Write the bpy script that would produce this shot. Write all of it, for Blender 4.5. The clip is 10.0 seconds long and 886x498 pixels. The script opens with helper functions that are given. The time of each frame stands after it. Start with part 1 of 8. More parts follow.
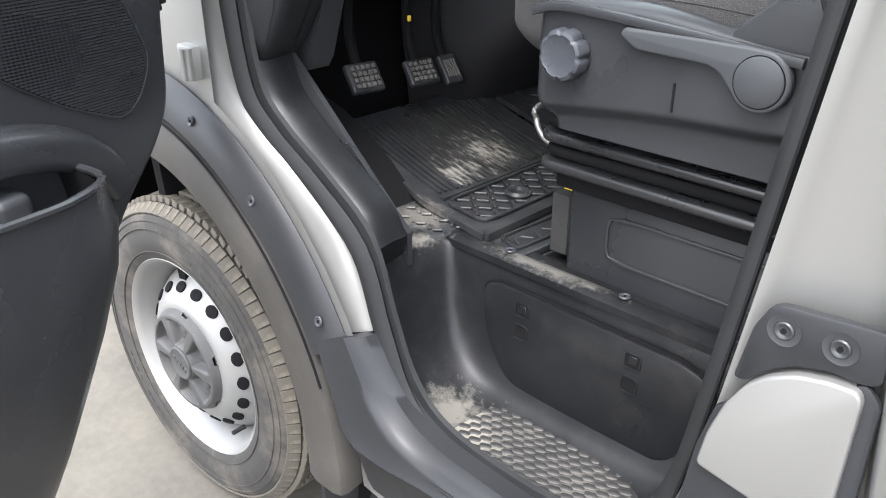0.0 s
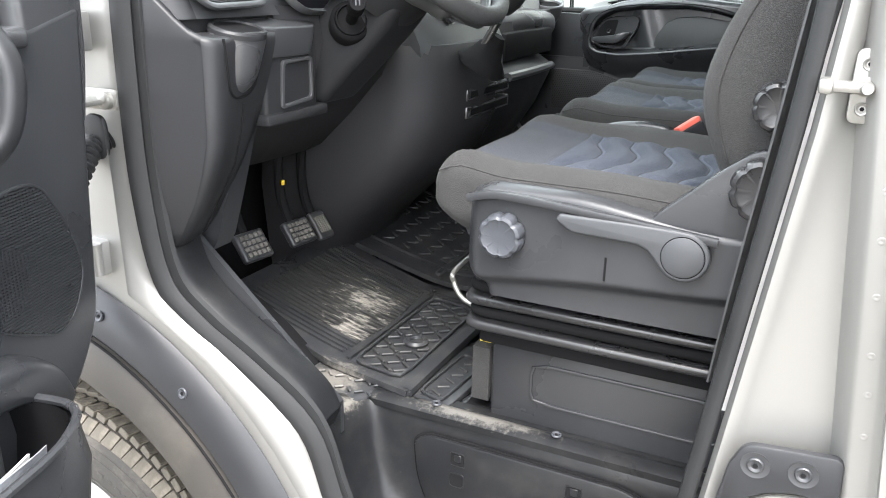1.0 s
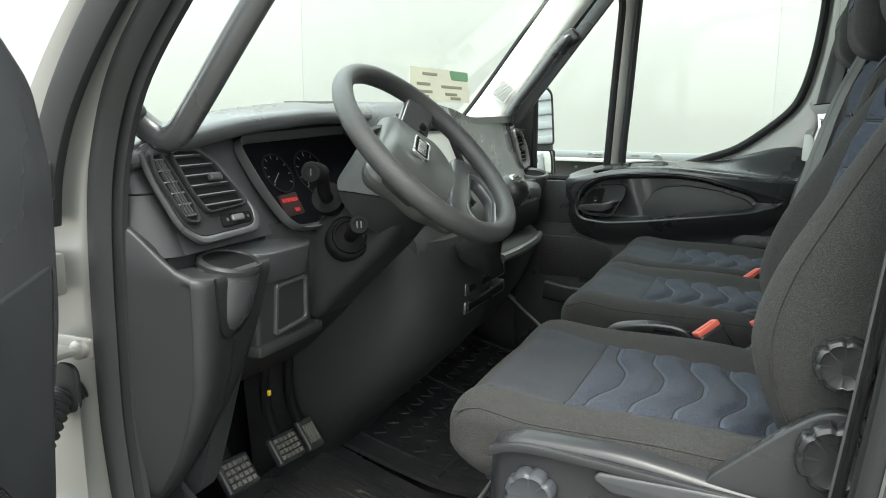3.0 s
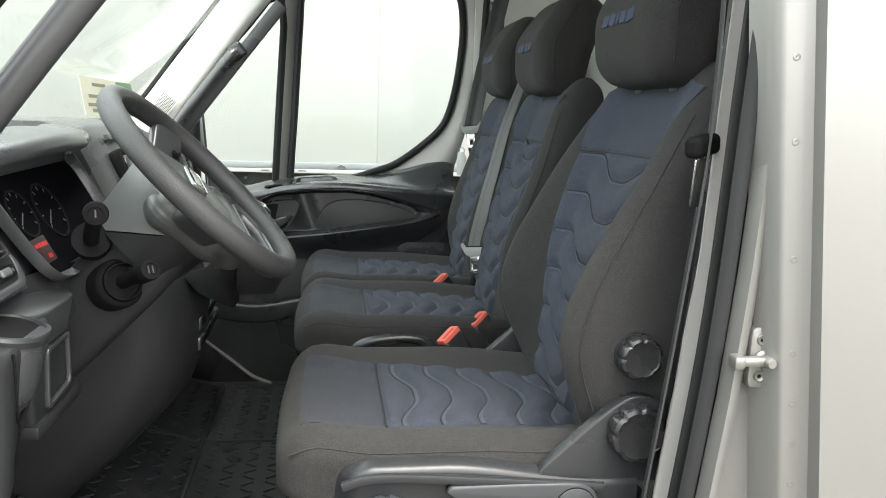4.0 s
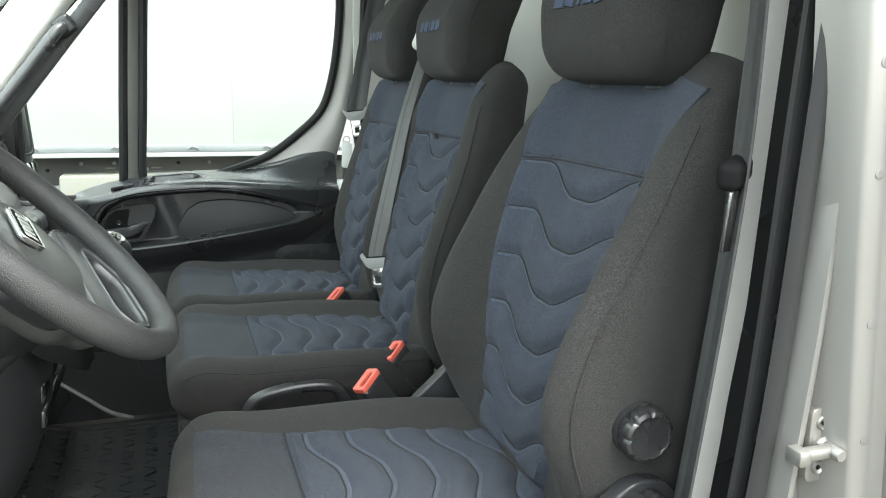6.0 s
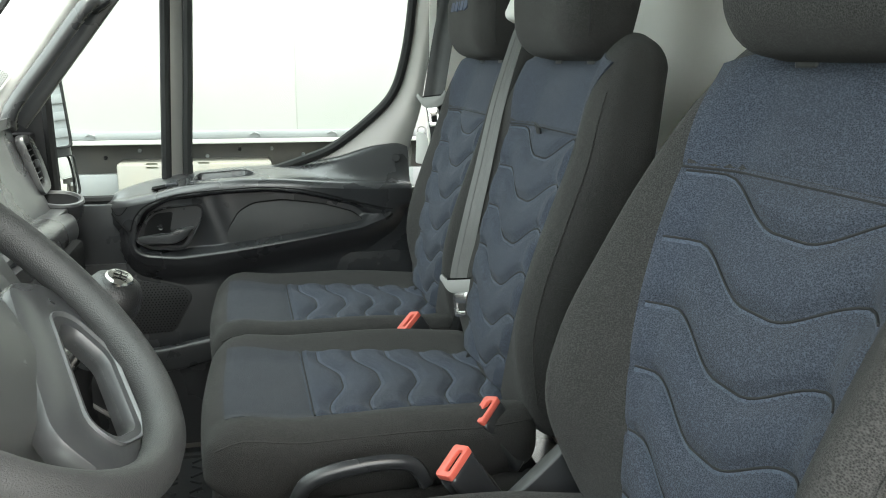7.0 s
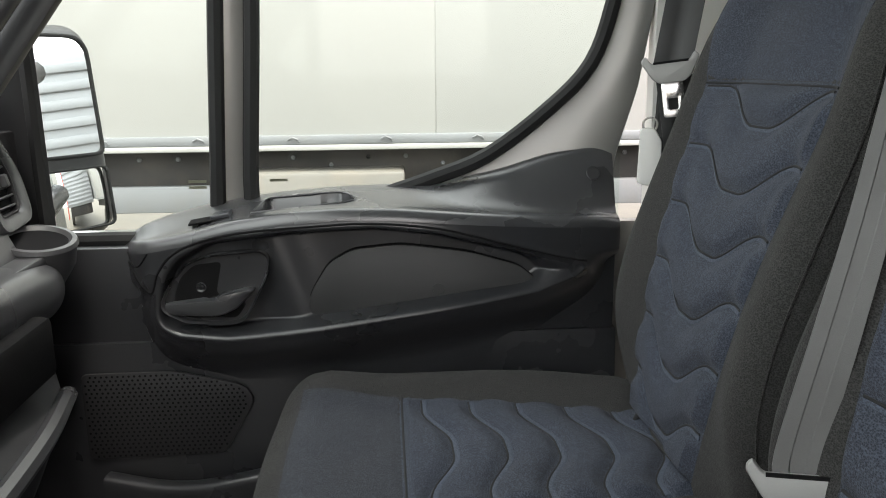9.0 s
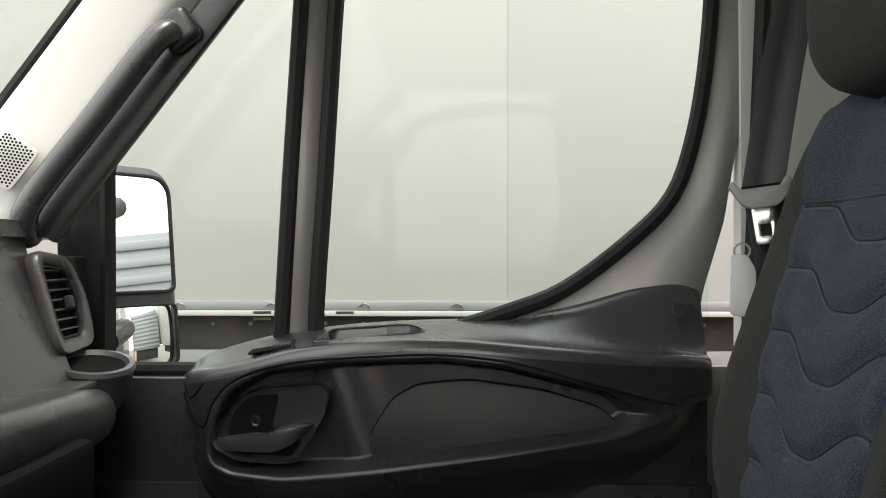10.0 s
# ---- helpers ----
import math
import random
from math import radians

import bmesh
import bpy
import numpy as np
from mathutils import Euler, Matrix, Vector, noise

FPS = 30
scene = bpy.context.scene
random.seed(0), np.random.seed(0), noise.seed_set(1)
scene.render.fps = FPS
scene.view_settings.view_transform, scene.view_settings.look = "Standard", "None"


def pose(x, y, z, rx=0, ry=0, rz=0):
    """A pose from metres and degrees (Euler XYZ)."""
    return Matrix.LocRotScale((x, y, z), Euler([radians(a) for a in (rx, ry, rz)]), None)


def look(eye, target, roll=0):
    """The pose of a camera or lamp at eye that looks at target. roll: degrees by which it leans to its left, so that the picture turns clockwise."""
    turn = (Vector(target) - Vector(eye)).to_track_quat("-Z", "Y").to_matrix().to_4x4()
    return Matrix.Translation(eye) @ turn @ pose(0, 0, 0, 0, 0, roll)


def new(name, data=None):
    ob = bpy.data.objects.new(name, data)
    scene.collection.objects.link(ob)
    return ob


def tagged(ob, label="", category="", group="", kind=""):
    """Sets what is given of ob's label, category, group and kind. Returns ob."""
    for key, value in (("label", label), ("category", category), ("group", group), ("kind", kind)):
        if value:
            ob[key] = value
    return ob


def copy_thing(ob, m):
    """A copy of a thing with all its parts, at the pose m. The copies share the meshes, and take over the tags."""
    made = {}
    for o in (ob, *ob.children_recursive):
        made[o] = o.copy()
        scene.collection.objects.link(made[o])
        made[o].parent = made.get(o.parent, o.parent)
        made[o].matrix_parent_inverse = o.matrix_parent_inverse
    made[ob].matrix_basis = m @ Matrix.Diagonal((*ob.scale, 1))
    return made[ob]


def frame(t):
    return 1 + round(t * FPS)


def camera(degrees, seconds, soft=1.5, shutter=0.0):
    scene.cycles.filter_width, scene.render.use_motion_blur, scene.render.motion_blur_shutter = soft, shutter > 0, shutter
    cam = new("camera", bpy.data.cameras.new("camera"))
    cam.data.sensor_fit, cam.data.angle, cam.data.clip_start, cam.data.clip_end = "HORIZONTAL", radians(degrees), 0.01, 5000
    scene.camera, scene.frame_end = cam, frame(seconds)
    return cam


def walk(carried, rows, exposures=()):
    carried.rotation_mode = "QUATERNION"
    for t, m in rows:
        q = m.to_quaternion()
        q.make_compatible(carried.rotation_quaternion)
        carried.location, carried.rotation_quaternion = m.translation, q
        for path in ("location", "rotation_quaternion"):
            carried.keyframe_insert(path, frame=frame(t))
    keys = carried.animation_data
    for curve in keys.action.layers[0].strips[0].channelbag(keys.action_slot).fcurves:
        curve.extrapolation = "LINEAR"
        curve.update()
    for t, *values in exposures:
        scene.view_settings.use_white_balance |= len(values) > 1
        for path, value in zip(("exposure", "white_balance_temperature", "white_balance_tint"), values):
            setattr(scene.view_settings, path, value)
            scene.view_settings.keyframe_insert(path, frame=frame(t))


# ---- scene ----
cam = camera(58.8, 10.0, soft=1.0)
METRES, EYE, TILT, LEAN, TURN = 2.7, 1.31, -26.3, 0.0, 44.4
ROWS = [
    (0.0, 0.0, 0.0, 0.0, -0.0, 0.0, -0.0),
    (0.2, -0.0310, -0.0021, 0.0098, -6.85, -0.52, 3.28),
    (0.5, -0.0758, -0.0091, 0.0232, -13.44, 0.43, 5.91),
    (0.7, -0.0913, -0.0123, 0.0339, -15.68, 2.50, 6.53),
    (1.0, -0.1044, -0.0181, 0.0458, -17.38, 5.88, 7.21),
    (1.5, -0.1084, -0.028, 0.0664, -18.08, 10.33, 7.88),
    (2.0, -0.1028, -0.0262, 0.0927, -16.91, 12.99, 8.11),
    (2.2, -0.0973, -0.0149, 0.1034, -16.29, 13.88, 8.05),
    (3.3, -0.1305, 0.0359, 0.1284, -24.47, 13.80, 10.67),
    (3.5, -0.1566, 0.0469, 0.1402, -31.7, 12.29, 13.28),
    (3.7, -0.1829, 0.0604, 0.1508, -39.52, 10.37, 16.18),
    (4.0, -0.2114, 0.0766, 0.1647, -50.02, 6.86, 18.83),
    (4.5, -0.232, 0.0923, 0.1775, -59.53, 3.04, 21.2),
    (5.0, -0.2325, 0.0996, 0.1876, -61.79, 1.58, 22.28),
    (5.2, -0.2245, 0.1050, 0.1952, -62.17, 1.13, 22.54),
    (6.3, -0.1137, 0.1692, 0.2316, -59.39, 0.56, 22.21),
    (6.5, -0.0967, 0.1799, 0.2349, -57.84, 0.81, 22.14),
    (7.0, -0.0416, 0.2223, 0.2576, -56.01, 0.84, 21.75),
    (7.5, 0.011, 0.2536, 0.2776, -55.1, 0.88, 21.51),
    (8.0, 0.0766, 0.3015, 0.2957, -54.7, 1.03, 21.46),
    (8.5, 0.1442, 0.3516, 0.3168, -51.92, 1.78, 21.16),
    (9.0, 0.1867, 0.4114, 0.3155, -45.32, 5.16, 19.88),
    (9.5, 0.2106, 0.4455, 0.3018, -42.42, 12.19, 18.61),
    (10.0, 0.2009, 0.4376, 0.2961, -40.36, 20.14, 17.66),
]
walk(cam, [(t, pose(0, -0.64, EYE, TILT, LEAN, TURN) @ pose(METRES * x, METRES * y, METRES * z, 90 + pitch, roll, yaw)) for t, x, y, z, yaw, pitch, roll in ROWS],
     [(0.0, 2.65, 6200, 12), (0.5, 2.88, 6350, 12), (1.0, 3.3, 6400, 11), (1.5, 3.1, 6350, 10), (2.0, 2.6, 6600, 2), (3.5, 2.4, 6600, 3), (4.0, 2.5, 6700, 8), (4.5, 2.55, 6650, 11), (5.0, 2.55, 6650, 13), (6.5, 2.9, 6500, 1), (7.0, 2.8, 6700, 3), (7.5, 2.75, 6750, 5), (8.5, 2.55, 6750, 13), (9.0, 2.35, 6950, 14), (9.5, 2.1, 7150, 15), (10.0, 1.8, 7100, 14)])

# ---- light ----
world = bpy.data.worlds.new("sky")
scene.world = world
world.use_nodes = True
wn = world.node_tree.nodes
sky = wn.new("ShaderNodeTexSky")
sky.sky_type, sky.sun_disc = "NISHITA", False
sky.sun_elevation, sky.sun_rotation = radians(52), radians(160)
sky.dust_density, sky.ozone_density, sky.air_density = 4.0, 1.0, 1.0
wmix = wn.new("ShaderNodeMix")
wmix.data_type = "RGBA"
wmix.inputs[0].default_value = 0.75
wmix.inputs[7].default_value = (7.5, 7.7, 7.9, 1)
world.node_tree.links.new(sky.outputs[0], wmix.inputs[6])
world.node_tree.links.new(wmix.outputs[2], wn["Background"].inputs[0])
wn["Background"].inputs[1].default_value = 0.15
sun = new("sun", bpy.data.lights.new("sun", "SUN"))
sun.data.energy, sun.data.angle, sun.data.color = 1.3, radians(25), (1.0, 0.98, 0.95)
sun.matrix_basis = look((0, 0, 0), (-0.25, 0.42, -1.2))


# ---- materials ----
def mat(name, color, rough=0.5, metal=0.0, var=0.15, scale=6.0, grain=250.0, bump=0.15, depth=0.001, dirt=None, dirt_amount=0.0,
        dirt_scale=5.0, spec=0.5, coat=0.0, rough_var=0.1, sheen=0.0):
    """A surface with broad and fine variation of colour, gloss and relief."""
    m = bpy.data.materials.new(name)
    m.use_nodes = True
    nt, n = m.node_tree, m.node_tree.nodes
    b = n["Principled BSDF"]
    tc = n.new("ShaderNodeTexCoord")
    broad, fine = n.new("ShaderNodeTexNoise"), n.new("ShaderNodeTexNoise")
    broad.inputs["Scale"].default_value, broad.inputs["Detail"].default_value = scale, 5
    fine.inputs["Scale"].default_value, fine.inputs["Detail"].default_value = grain, 3
    for t in (broad, fine):
        nt.links.new(tc.outputs["Object"], t.inputs["Vector"])
    mix = n.new("ShaderNodeMath")
    mix.operation = "MULTIPLY_ADD"
    nt.links.new(fine.outputs[0], mix.inputs[0])
    mix.inputs[1].default_value = 0.5
    nt.links.new(broad.outputs[0], mix.inputs[2])
    ramp = n.new("ShaderNodeMapRange")
    ramp.inputs[1].default_value, ramp.inputs[2].default_value = 0.4, 1.1
    ramp.inputs[3].default_value, ramp.inputs[4].default_value = 1 - var, 1 + var
    nt.links.new(mix.outputs[0], ramp.inputs[0])
    col = n.new("ShaderNodeVectorMath")
    col.operation = "SCALE"
    col.inputs[0].default_value = color
    nt.links.new(ramp.outputs[0], col.inputs["Scale"])
    out = col.outputs[0]
    if dirt:
        patch = n.new("ShaderNodeTexNoise")
        patch.inputs["Scale"].default_value, patch.inputs["Detail"].default_value = dirt_scale, 8
        patch.inputs["Roughness"].default_value = 0.7
        nt.links.new(tc.outputs["Object"], patch.inputs["Vector"])
        pr = n.new("ShaderNodeMapRange")
        pr.inputs[1].default_value, pr.inputs[2].default_value = 0.48, 0.72
        pr.inputs[4].default_value = dirt_amount
        nt.links.new(patch.outputs[0], pr.inputs[0])
        dm = n.new("ShaderNodeMix")
        dm.data_type = "RGBA"
        nt.links.new(pr.outputs[0], dm.inputs[0])
        nt.links.new(out, dm.inputs[6])
        dm.inputs[7].default_value = (*dirt, 1)
        out = dm.outputs[2]
    nt.links.new(out, b.inputs["Base Color"])
    rr = n.new("ShaderNodeMapRange")
    rr.inputs[1].default_value, rr.inputs[2].default_value = 0.3, 0.7
    rr.inputs[3].default_value, rr.inputs[4].default_value = max(0.02, rough - rough_var), min(1, rough + rough_var)
    nt.links.new(broad.outputs[0], rr.inputs[0])
    nt.links.new(rr.outputs[0], b.inputs["Roughness"])
    b.inputs["Metallic"].default_value = metal
    b.inputs["Specular IOR Level"].default_value = spec
    b.inputs["Coat Weight"].default_value = coat
    b.inputs["Coat Roughness"].default_value = 0.08
    b.inputs["Sheen Weight"].default_value = sheen
    if bump:
        bp = n.new("ShaderNodeBump")
        bp.inputs["Strength"].default_value, bp.inputs["Distance"].default_value = bump, depth
        nt.links.new(fine.outputs[0], bp.inputs["Height"])
        nt.links.new(bp.outputs[0], b.inputs["Normal"])
    return m


def weave(name, color, color2, size=900.0, rough=0.9, sheen=0.04):
    """A woven cloth: crossing threads as relief and colour, with broad fading."""
    m = mat(name, color, rough, var=0.55, scale=9, grain=700, bump=0.6, depth=0.002, spec=0.25, sheen=sheen)
    nt, n = m.node_tree, m.node_tree.nodes
    b = n["Principled BSDF"]
    tc = n.new("ShaderNodeTexCoord")
    wv = n.new("ShaderNodeTexVoronoi")
    wv.inputs["Scale"].default_value = size
    mp = n.new("ShaderNodeMapping")
    mp.inputs["Scale"].default_value = (1.0, 0.6, 1.0)
    nt.links.new(tc.outputs["Object"], mp.inputs["Vector"])
    nt.links.new(mp.outputs["Vector"], wv.inputs["Vector"])
    rg = n.new("ShaderNodeMapRange")
    rg.inputs["From Min"].default_value, rg.inputs["From Max"].default_value = 0.18, 0.80
    nt.links.new(wv.outputs["Distance"], rg.inputs["Value"])
    mx = n.new("ShaderNodeMix")
    mx.data_type = "RGBA"
    nt.links.new(rg.outputs["Result"], mx.inputs[0])
    nt.links.new(b.inputs["Base Color"].links[0].from_socket, mx.inputs[6])
    mx.inputs[7].default_value = (*color2, 1)
    nt.links.new(mx.outputs[2], b.inputs["Base Color"])
    b.inputs["Sheen Roughness"].default_value = 0.6
    return m


def plain(name, color, rough=0.4, metal=0.0, emit=None, strength=0.0):
    m = bpy.data.materials.new(name)
    m.use_nodes = True
    b = m.node_tree.nodes["Principled BSDF"]
    b.inputs["Base Color"].default_value = (*color, 1)
    b.inputs["Roughness"].default_value, b.inputs["Metallic"].default_value = rough, metal
    if emit:
        b.inputs["Emission Color"].default_value, b.inputs["Emission Strength"].default_value = (*emit, 1), strength
    return m


def glass(name, tint=(0.93, 0.97, 0.95)):
    """A thin pane: mostly clear, with a weak mirror image that grows at grazing angles."""
    m = bpy.data.materials.new(name)
    m.use_nodes = True
    nt, n = m.node_tree, m.node_tree.nodes
    n.remove(n["Principled BSDF"])
    tr, gl, mx, lw = n.new("ShaderNodeBsdfTransparent"), n.new("ShaderNodeBsdfGlossy"), n.new("ShaderNodeMixShader"), n.new("ShaderNodeLayerWeight")
    tr.inputs[0].default_value = (*tint, 1)
    gl.inputs["Roughness"].default_value = 0.02
    lw.inputs[0].default_value = 0.5
    pw, sc = n.new("ShaderNodeMath"), n.new("ShaderNodeMath")
    pw.operation, sc.operation = "POWER", "MULTIPLY_ADD"
    pw.inputs[1].default_value = 5.0
    sc.inputs[1].default_value, sc.inputs[2].default_value = 0.5, 0.010
    nt.links.new(lw.outputs["Facing"], pw.inputs[0])
    nt.links.new(pw.outputs[0], sc.inputs[0])
    nt.links.new(sc.outputs[0], mx.inputs[0])
    nt.links.new(tr.outputs[0], mx.inputs[1])
    nt.links.new(gl.outputs[0], mx.inputs[2])
    nt.links.new(mx.outputs[0], n["Material Output"].inputs[0])
    return m


SILVER = mat("silver_paint", (0.225, 0.223, 0.213), 0.34, 0.5, var=0.03, scale=2.5, grain=1800, bump=0.02, coat=0.2, rough_var=0.05)
INNER_WHITE = mat("inner_body_paint", (0.72, 0.71, 0.68), 0.5, 0.1, var=0.05, scale=3, grain=600, bump=0.05)
TRIM_GREY = mat("pillar_trim_grey", (0.56, 0.56, 0.54), 0.6, var=0.05, scale=4, grain=900, bump=0.12, depth=0.0006)
PLASTIC = mat("black_moulded_plastic", (0.022, 0.023, 0.025), 0.31, var=0.18, scale=5, grain=1100, bump=0.16, depth=0.0006, dirt=(0.08, 0.076, 0.07), dirt_amount=0.05, dirt_scale=9, spec=0.5)
DASH = mat("dashboard_plastic", (0.041, 0.0422, 0.0447), 0.31, var=0.14, scale=4, grain=1400, bump=0.16, depth=0.0005, spec=0.75)
DASH_LIGHT = mat("grey_dashboard_plastic", (0.090, 0.0935, 0.093), 0.42, var=0.08, scale=4, grain=1400, bump=0.14, depth=0.0005, spec=0.6)
STEP = mat("scuffed_step_plastic", (0.0090, 0.0094, 0.0103), 0.36, var=0.2, scale=7, grain=800, bump=0.25, depth=0.0008, dirt=(0.10, 0.096, 0.088), dirt_amount=0.10, dirt_scale=11, spec=0.25)
DUSTY = mat("dusty_step_tread", (0.025, 0.0246, 0.024), 0.55, var=0.3, scale=9, grain=300, bump=0.4, depth=0.001, dirt=(0.22, 0.20, 0.17), dirt_amount=0.5, dirt_scale=9)
RUBBER = mat("black_mat_rubber", (0.022, 0.023, 0.025), 0.36, var=0.25, scale=8, grain=500, bump=0.25, depth=0.0008, dirt=(0.11, 0.105, 0.095), dirt_amount=0.28, dirt_scale=12, spec=0.32)
SCUFFED = mat("scuffed_heel_ribs", (0.026, 0.026, 0.026), 0.42, var=0.3, scale=14, grain=350, bump=0.3, depth=0.0008, spec=0.32)
SEAL = mat("door_seal_rubber", (0.014, 0.0145, 0.015), 0.62, var=0.15, scale=12, grain=700, bump=0.25, depth=0.0008, spec=0.25)
TYRE = mat("dusty_tyre_rubber", (0.027, 0.025, 0.022), 0.85, var=0.25, scale=9, grain=260, bump=0.4, depth=0.001, dirt=(0.15, 0.13, 0.105), dirt_amount=0.55, dirt_scale=8)
TREAD = mat("dusty_tyre_tread", (0.080, 0.071, 0.056), 0.9, var=0.25, scale=14, grain=240, bump=0.5, depth=0.001, dirt=(0.21, 0.187, 0.15), dirt_amount=0.6, dirt_scale=16)
STEEL_RIM = mat("silver_steel_rim", (0.215, 0.214, 0.208), 0.45, 0.35, var=0.06, scale=9, grain=500, bump=0.06, dirt=(0.20, 0.18, 0.15), dirt_amount=0.4, dirt_scale=9)
HUBCAP = mat("grey_hub_cap", (0.046, 0.0455, 0.045), 0.6, var=0.12, scale=12, grain=500, bump=0.2, dirt=(0.13, 0.118, 0.10), dirt_amount=0.35)
ARCH = mat("dusty_arch_plastic", (0.040, 0.037, 0.033), 0.62, var=0.14, scale=6, grain=700, bump=0.3, depth=0.0007, dirt=(0.11, 0.098, 0.082), dirt_amount=0.4, dirt_scale=5, spec=0.32)
ARCH_CLEAN = mat("grey_arch_trim", (0.0175, 0.0182, 0.020), 0.46, var=0.08, scale=6, grain=900, bump=0.25, depth=0.0006, spec=0.32)
CLOTH = weave("charcoal_seat_cloth", (0.0088, 0.0086, 0.0085), (0.037, 0.0361, 0.0352), 800)
CLOTH_BLUE = weave("navy_seat_cloth", (0.0110, 0.0135, 0.0210), (0.049, 0.0575, 0.0780), 800)
# Navy cloth toned down: its view-dependent sheen is put into the colour.
CLOTH_DULL_SHEEN = weave("navy_cloth_dull_sheen", (0.0105, 0.0118, 0.0160), (0.045, 0.0495, 0.0610), 800)
WELT = weave("blue_welded_seam_cloth", (0.034, 0.041, 0.057), (0.066, 0.079, 0.107), 700)
# Near-black line colour that paints the shade in seam grooves.
SEAM_SHADOW = plain("seam_shadow_thread", (0.012, 0.012, 0.013), 0.9)
SEAT_PLASTIC = mat("charcoal_seat_plastic", (0.024, 0.025, 0.027), 0.34, var=0.1, scale=6, grain=1200, bump=0.18, depth=0.0005, dirt=(0.08, 0.08, 0.08), dirt_amount=0.12, spec=0.32)
KNOB = mat("blue_grey_knob_plastic", (0.036, 0.0385, 0.044), 0.36, var=0.06, scale=12, grain=900, bump=0.12, spec=0.32)
KNOB_DARK = mat("glossy_black_knob_plastic", (0.019, 0.019, 0.020), 0.30, var=0.06, scale=12, grain=900, bump=0.06)
LEVER = mat("grey_lever_plastic", (0.040, 0.042, 0.045), 0.40, var=0.06, scale=12, grain=900, bump=0.2, spec=0.32)
BELT = mat("grey_belt_webbing", (0.098, 0.098, 0.097), 0.55, var=0.15, scale=30, grain=1500, bump=0.5, depth=0.0006)
BELT_DARK = mat("dark_belt_webbing", (0.030, 0.031, 0.032), 0.6, var=0.1, scale=30, grain=1500, bump=0.4, depth=0.0006)
RED = mat("red_buckle_button", (0.56, 0.105, 0.075), 0.4, var=0.06, scale=20, grain=900, bump=0.05)
CHROME = mat("polished_metal", (0.62, 0.62, 0.61), 0.22, 1.0, var=0.05, scale=20, grain=500, bump=0.03)
ZINC = mat("galvanised_striker", (0.24, 0.237, 0.222), 0.42, 0.7, var=0.12, scale=18, grain=400, bump=0.1)
TRAILER_WHITE = mat("trailer_panel_white", (0.295, 0.297, 0.285), 0.45, var=0.03, scale=0.8, grain=60, bump=0.03)
TRAILER_RAIL = mat("trailer_side_rail", (0.165, 0.175, 0.182), 0.5, 0.2, var=0.1, scale=3, grain=80, bump=0.05, dirt=(0.2, 0.18, 0.15), dirt_amount=0.3)
TRAILER_DARK = mat("trailer_chassis_black", (0.024, 0.0225, 0.021), 0.7, var=0.35, scale=5, grain=90, bump=0.2, dirt=(0.13, 0.10, 0.075), dirt_amount=0.3, dirt_scale=4)
CONCRETE = mat("stained_concrete", (0.094, 0.085, 0.069), 0.88, var=0.28, scale=2.2, grain=45, bump=0.5, depth=0.004, dirt=(0.060, 0.055, 0.045), dirt_amount=0.7, dirt_scale=4)
# Near-black for black parts, and painted into recesses and voids as their shade.
BLACK = mat("near_black_parts_and_shade", (0.007, 0.007, 0.0075), 0.8, var=0.1, scale=8, grain=300, bump=0.1, spec=0.08)
LENS = mat("instrument_lens", (0.005, 0.005, 0.006), 0.4, var=0.05, bump=0, spec=0.0, rough_var=0.03)
RED_GLOW = plain("red_display_segments", (0.2, 0.01, 0.01), 0.4, emit=(1.0, 0.03, 0.05), strength=0.06)
WHITE_MARK = plain("white_dial_marks", (0.07, 0.07, 0.07), 0.5)
GLASS = glass("clear_window_glass")
MIRROR = plain("mirror_silver", (0.92, 0.93, 0.93), 0.01, 1.0)
SCREEN = plain("pale_screen", (0.35, 0.36, 0.34), 0.15)
PAPER = mat("pale_green_card", (0.29, 0.29, 0.235), 0.7, var=0.1, scale=14, grain=200, bump=0.05)
GREEN = plain("dark_green_print", (0.05, 0.12, 0.06), 0.6)
INK = plain("dark_print", (0.10, 0.10, 0.07), 0.7)
RIBBED = mat("grey_ribbed_siding", (0.34, 0.35, 0.36), 0.5, 0.3, var=0.1, scale=2, grain=60, bump=0.1)
INSERT = mat("matt_grained_insert", (0.018, 0.0186, 0.0192), 0.55, var=0.1, scale=5, grain=900, bump=0.3, depth=0.0006)
LOWER_DASH = mat("black_lower_dash_plastic", (0.019, 0.0195, 0.0208), 0.44, var=0.14, scale=4, grain=1200, bump=0.25, depth=0.0006, spec=0.22)
# Matt black, taken darker to paint in the shade under the dash.
SHADE_BLACK = mat("shaded_matt_black", (0.018, 0.018, 0.0195), 0.6, var=0.15, scale=5, grain=900, bump=0.3, depth=0.0006, spec=0.3)
PEDAL = mat("worn_pedal_rubber", (0.085, 0.08, 0.072), 0.6, var=0.3, scale=30, grain=500, bump=0.3, depth=0.0008)
GRIP = mat("pale_grip_plastic", (0.24, 0.24, 0.235), 0.45, var=0.08, scale=20, grain=900, bump=0.1)
BLUE_MARK = plain("blue_embroidery_thread", (0.024, 0.036, 0.072), 0.7)
YELLOW = plain("yellow_tag", (0.75, 0.5, 0.03), 0.5)


